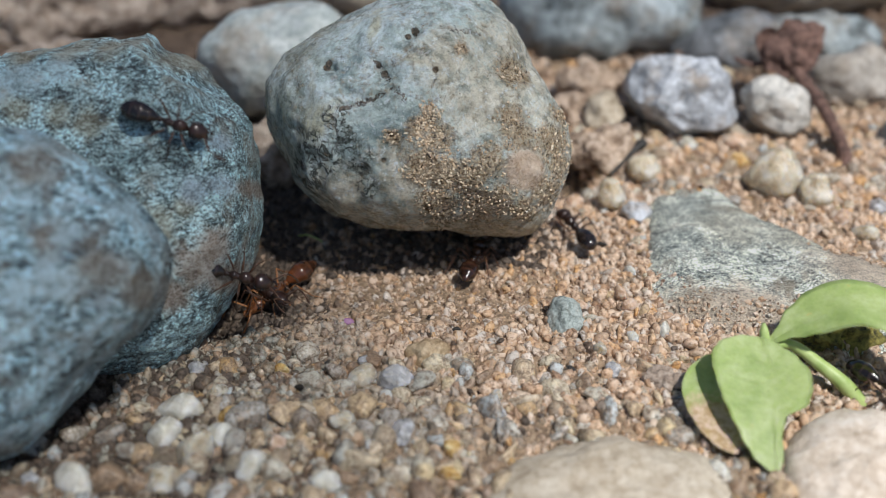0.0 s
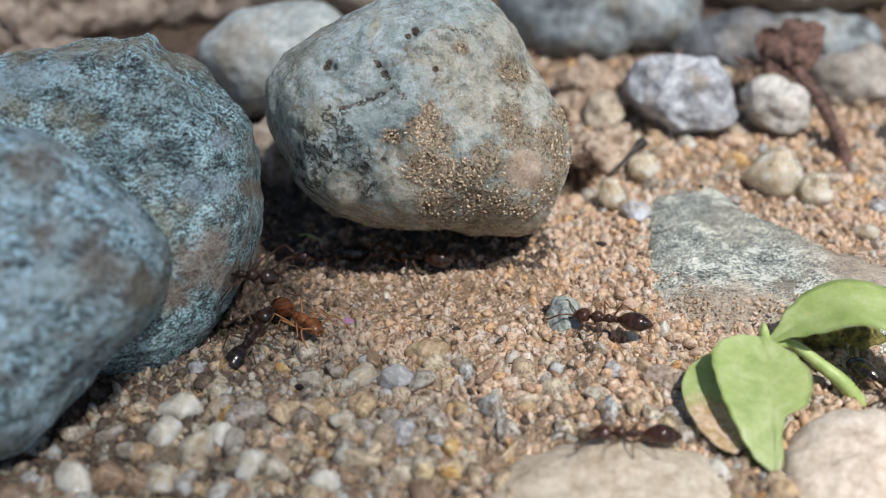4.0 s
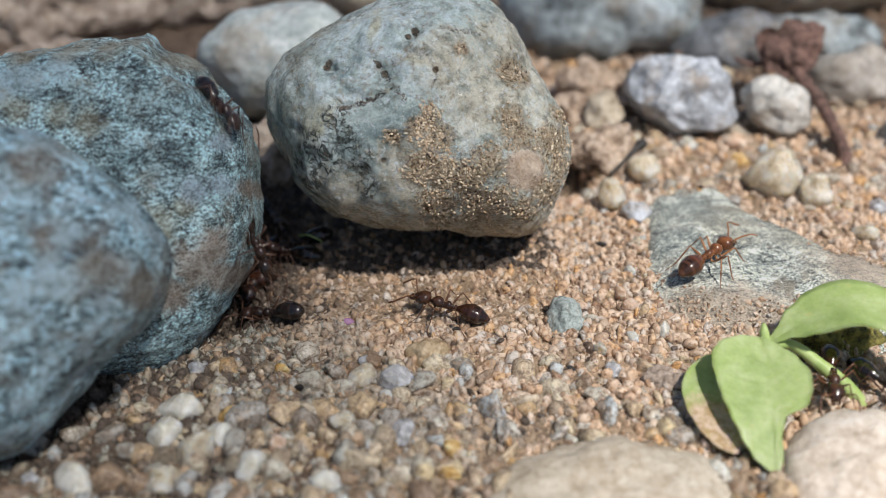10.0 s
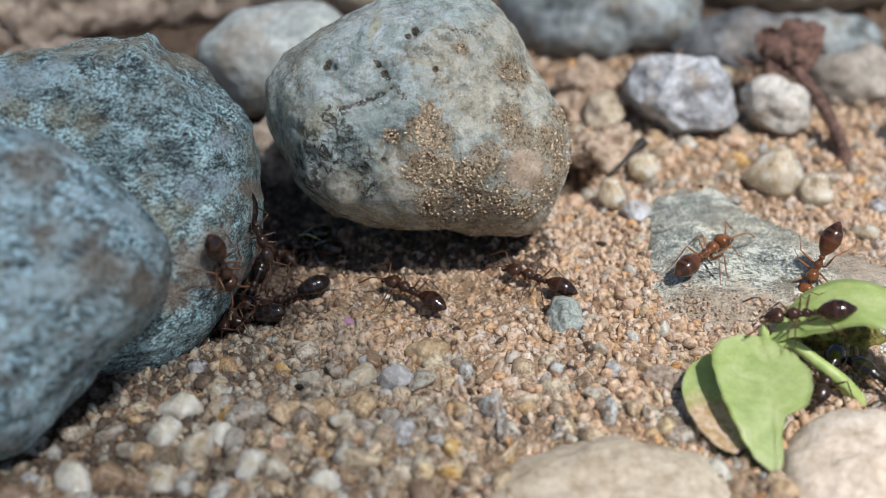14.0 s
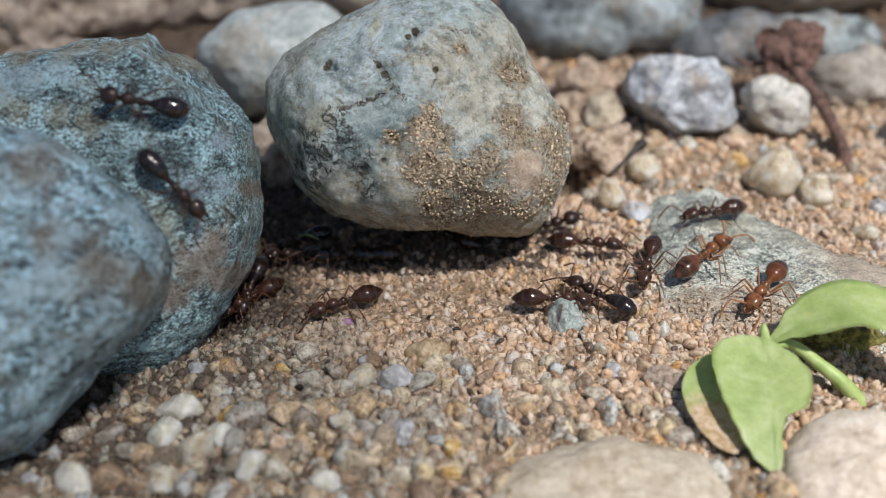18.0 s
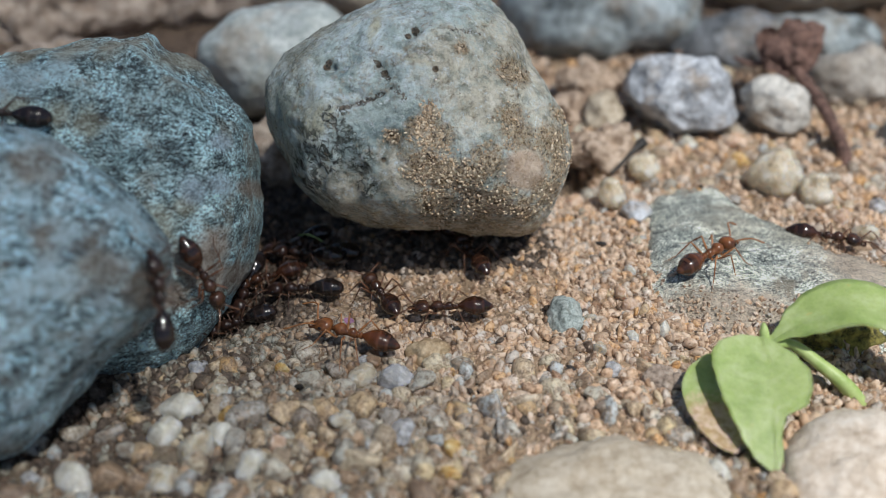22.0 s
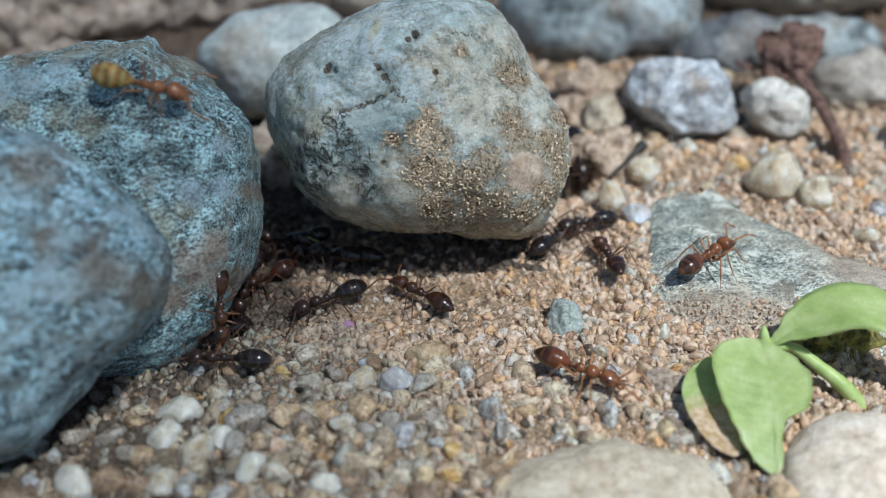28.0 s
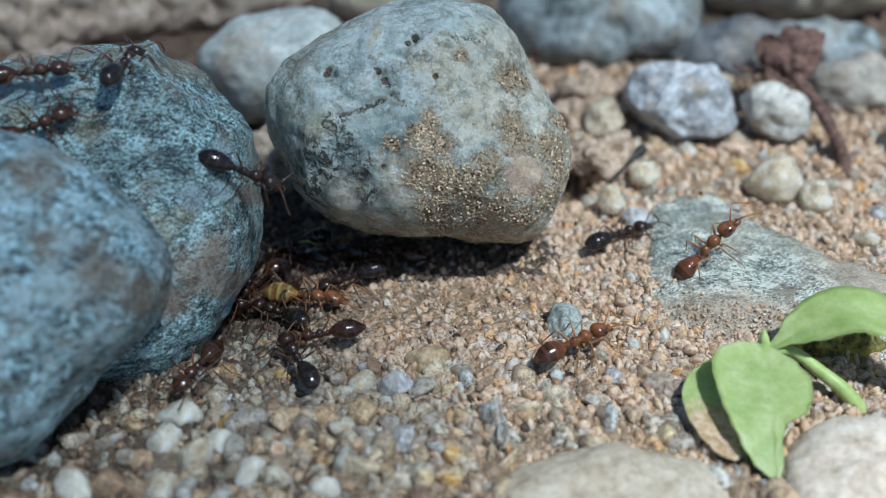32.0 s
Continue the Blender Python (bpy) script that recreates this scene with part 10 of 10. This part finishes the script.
        (28.56, -10.53, -6.12, -1.12, 6, 16, 179), (28.7, -10.3, -5.7, -1.23, 0, 24, 162), (29, -9.9, -5.48, -0.96, 0, 21, 156), (29.5, -9.03, -5.04, -0.66, 0, 12, 124),
        (30, -7.75, -4.4, -0.36, 0, 4, 106), (31, -8.03, -2.95, -0.44, 0, 2, 115), (31.5, -8.36, -4.53, -0.35, 0, 11, 124), (32, -8.8, -5.57, -0.54, 0, 11, 141)]),
    ("dark", 0.88, [
        (0, -4, 11.5, 0.14, 0, 0, -90), (29.3, -4, 11.5, 0.14, 0, 0, -90), (29.42, -3.4, 9.4, 0.04, 0, 0, -108), (29.54, -2.8, 7.3, -0.06, 0, 0, -126),
        (29.66, -2.2, 5.2, -0.16, 0, 0, -144), (29.78, -1.6, 3.1, -0.25, 0, 0, -162), (29.9, -1, 1, -0.35, 0, 0, 180), (30.3, -1.75, -0.44, -0.42, 0, 10, 150),
        (31, -2.3, -0.54, -0.48, 0, 9, 137), (31.5, -3.46, -0.95, -0.44, 0, 6, 161), (31.54, -3.61, -1.13, -0.42, 0, 6, 165), (31.58, -3.77, -1.31, -0.4, 0, 6, 168),
        (31.62, -3.93, -1.49, -0.39, 0, 6, 172), (31.67, -4.08, -1.68, -0.37, 0, 6, 176), (31.71, -4.24, -1.86, -0.35, 0, 5, 180), (31.75, -4.4, -2.04, -0.33, 0, 5, -176),
        (32, -5.29, -3.14, -0.19, 0, 5, -155)]),
    ("amber", 0.95, [
        (0, 53, -3, 0.04, 0, 0, 180), (27.5, 53, -3, 0.04, 0, 0, 180), (27.62, 48.1, -3.19, 0.17, 0, -2, -175), (27.73, 43.19, -3.39, 0.31, 0, -4, -171),
        (27.85, 38.29, -3.58, 0.44, 0, -6, -166), (27.97, 33.38, -3.77, 0.57, 0, -9, -162), (28.08, 28.48, -3.97, 0.7, 0, -11, -157),
        (28.2, 23.57, -4.16, 0.83, -1, -13, -152), (28.35, 22.17, -4.71, 1.06, -2, -15, -144), (28.5, 20.78, -5.47, 1.48, 1, -2, -153),
        (28.75, 18.6, -9.89, 4.09, -3, 36, -171), (29, 17.65, -10.09, 3.63, -6, 45, -156), (29.15, 17.68, -11.65, 3.51, 21, 14, -108),
        (29.3, 17.81, -11.52, 2.99, 19, 39, -59), (29.43, 19.85, -9.88, 0.95, 13, 30, -49), (29.55, 21.37, -10.39, 0.51, 8, 7, -55), (29.68, 22.66, -11.08, 0.43, 6, -7, -52),
        (29.8, 23.6, -11.59, 0.41, 0, 5, -15), (30.2, 27.39, -11.86, 0.13, 0, -3, -15), (31, 53, -3, 0.04, 0, 0, 0), (32, 53, -3, 0.04, 0, 0, 0)]),
    ("dark", 0.88, [
        (0, 21.28, -13.15, 0.25, 0, -3, -54), (8, 21.25, -13.08, 0.28, 0, -1, -55), (14.5, 21.29, -13.06, 0.32, 0, -1, -54), (16.5, 21.7, -12.64, 0.31, 0, 3, -41),
        (16.73, 23.25, -12.57, 0.29, 0, 4, -35), (16.97, 24.78, -12.86, 0.51, 0, -8, -44), (17.2, 26.17, -12.49, 0.34, 0, 12, -10), (18, 44, 0, 0.03, 0, 0, 0),
        (32, 44, 0, 0.03, 0, 0, 0)]),
    ("dark", 0.88, [
        (0, 47, 3, 0.27, 0, 0, 180), (12.5, 47, 3, 0.27, 0, 0, 180), (13.2, 24.78, -12.3, 0.28, 0, -5, 179), (13.3, 23.58, -12.14, 0.34, 0, 0, 175),
        (13.32, 23.34, -12.15, 0.38, 0, -1, 176), (13.37, 22.61, -12.19, 0.51, 0, -3, -179), (13.38, 22.37, -12.2, 0.55, 0, -4, -178), (13.5, 21, -11.85, 0.49, 0, -2, -178),
        (13.75, 19.43, -12.25, 0.54, -12, -10, -135), (14, 18.35, -12.22, 0.21, -5, 3, -117), (14.5, 18.57, -12.75, 0.5, -3, 6, -119),
        (14.83, 19.22, -12.6, 0.54, -3, 11, -98), (15.17, 19.9, -12.42, 0.53, 0, 12, -68), (15.5, 20.74, -12.47, 0.58, 0, -7, -45), (15.88, 22.1, -12.7, 0.52, 0, 4, -30),
        (16.25, 23.57, -13.38, 0.69, 0, -11, -46), (16.62, 24.71, -13.48, 0.58, 0, 15, -9), (17, 26.58, -13.52, 0.16, 0, -1, -28), (17.8, 47, 3, 0.27, 0, 0, 0),
        (32, 47, 3, 0.27, 0, 0, 0)]),
    ("dark", 0.88, [
        (0, 4.4, 11.5, 0.3, 0, 0, -90), (15.3, 4.4, 11.5, 0.3, 0, 0, -90), (15.42, 3.72, 9.4, 0.2, 0, 0, -112), (15.54, 3.04, 7.3, 0.09, 0, 0, -134),
        (15.66, 2.36, 5.2, -0.01, 0, 0, -156), (15.78, 1.68, 3.1, -0.11, 0, 0, -178), (15.9, 1, 1, -0.21, 0, 0, 160), (16.3, -1.94, -1.51, -0.34, 0, 6, 164),
        (16.65, -3.81, -1.74, -0.13, 0, -1, 178), (16.71, -4.1, -1.68, -0.16, 0, -1, 179), (16.77, -4.4, -1.63, -0.2, 0, -1, 179), (16.82, -4.69, -1.58, -0.24, 0, -1, 180),
        (16.88, -4.99, -1.52, -0.28, 0, -1, -180), (16.94, -5.29, -1.47, -0.32, 0, -1, -179), (17, -5.58, -1.42, -0.36, 0, -1, -179), (17.08, -5.74, -1.4, -0.35, 0, 0, -179),
        (17.17, -5.89, -1.37, -0.35, 0, 0, -180), (17.25, -6.04, -1.35, -0.34, 0, 0, 180), (17.33, -6.2, -1.33, -0.34, 0, 0, 179), (17.42, -6.35, -1.31, -0.33, 0, 1, 179),
        (17.5, -6.5, -1.28, -0.33, 0, 1, 179), (18.5, -4, 1, -0.62, 0, 0, 160), (18.9, 0.2, 6.25, -0.16, 0, 0, 125), (19.3, 4.4, 11.5, 0.3, 0, 0, 90),
        (32, 4.4, 11.5, 0.3, 0, 0, 90)]),
    ("dark", 0.88, [
        (0, -9.22, -4.86, -0.42, 0, -14, -47), (1.2, -9.25, -4.27, -0.7, 0, -11, -28), (1.6, -9.97, -5.22, -0.91, 0, -9, -53), (2, -10.8, -7.42, 0.49, -10, 48, -48),
        (2.3, -10.31, -6.59, -0.07, -7, 17, -54), (2.6, -9.82, -5.75, -0.63, 0, -14, -62), (3, -9.66, -2.88, -0.81, -3, -7, -16), (3.4, -9.5, 0, -0.99, 0, 0, 30),
        (3.8, -6.75, 6.7, -0.4, 0, 0, 60), (4.2, -4, 13.4, 0.2, 0, 0, 90), (32, -4, 13.4, 0.2, 0, 0, 90)]),
    ("red", 0.88, [
        (0, 46, 4, 0.2, 0, 0, 180), (18.6, 46, 4, 0.2, 0, 0, 180), (19.2, 22.5, -7.6, 1, 0, 0, 186), (19.6, 14.61, -8.66, 1.1, 0, 0, 172), (19.8, 13.01, -9.56, 1.1, 0, 0, 178),
        (20, 11.48, -9.33, 0.7, 0, 0, 180), (20.2, 9.78, -9.94, 0.3, 0, 0, 176), (20.4, 9.37, -9.37, 0.3, 0, 0, 150), (20.6, 9, -7.78, 0.3, 0, 0, 128), (20.8, 7.42, -6.55, 0.3, 0, 0, 146),
        (21, 4.68, -5.12, 0.1, 0, 0, 158), (21.2, 2.31, -5.81, 0.1, 0, 0, 170), (21.4, 0.62, -6, 0.1, 0, 0, 160), (21.8, -1.5, 1.2, -0.5, 0, 0, 140), (22.3, -1.9, 9, 0, 0, 0, 100),
        (22.8, -1.9, 13.4, 0.22, 0, 0, 90), (32, -1.9, 13.4, 0.22, 0, 0, 90)]),
]


def ant_pose(x, y, z, rx, ry, rz):
    return pose(x * MM, y * MM, z * MM, rx, ry, rz)


def gait(rows):
    """Moments at which a walking ant's legs are set, with the length walked by then (mm), and whether it walks."""
    out = [(0.0, 0.0, False)]
    gone = 0.0
    for (t0, *a), (t1, *b) in zip(rows, rows[1:]):
        far = (Vector(b[:3]) - Vector(a[:3])).length
        turn = abs((b[5] - a[5] + 180) % 360 - 180) / 45
        path = far + turn
        n = max(1, min(int((t1 - t0) / 0.1), int(path / 0.45))) if path > 0.25 else 1
        for k in range(1, n + 1):
            out.append((t0 + (t1 - t0) * k / n, gone + path * k / n, path > 0.25))
        gone += path
    return out


def motions():
    made = {}
    ants = []
    for kind, size, rows in ANTS:
        if kind in made:
            ants.append(copy_thing(made[kind], Matrix()))
        else:
            ants.append(build_ant(kind))
            made[kind] = ants[-1]
    for i, (ant, (kind, size, rows)) in enumerate(zip(ants, ANTS)):
        ant.scale = (size,) * 3
        walk(ant, [(t, ant_pose(*p)) for t, *p in rows])
        steps = gait(rows)
        legs = [o for o in ant.children if o.name.startswith("leg")]
        for k, leg in enumerate(legs):
            side = 1 if leg.location.y > 0 else -1
            at = leg.location.copy()
            first = (k % 3 + (0 if side > 0 else 1)) % 2
            keys = []
            last = -1
            for t, gone, on in steps:
                if frame(t) == last:
                    continue
                last = frame(t)
                phase = 2 * math.pi * (gone / 2.6) + math.pi * first + i
                swing = 17 * math.sin(phase) if on or keys else 6 * math.sin(i + k)
                lift = max(0.0, math.cos(phase)) * 9 if on else 0
                keys.append((t, Matrix.Translation(at) @ pose(0, 0, 0, side * lift, 0, -side * swing)))
            if keys[-1][0] < 32:
                keys.append((32.0, keys[-1][1]))
            walk(leg, keys)
        for k, feeler in enumerate([o for h in ant.children if h.name.startswith("head") for o in h.children if o.name.startswith("antenna")]):
            at = feeler.location.copy()
            keys = [(t, Matrix.Translation(at) @ pose(0, 0, 0, 0, 10 * math.sin(2.1 * t + i + k), 14 * math.sin(1.7 * t + 2 * i + 2.4 * k))) for t in [0.5 * n for n in range(65)]]
            walk(feeler, keys)


motions()
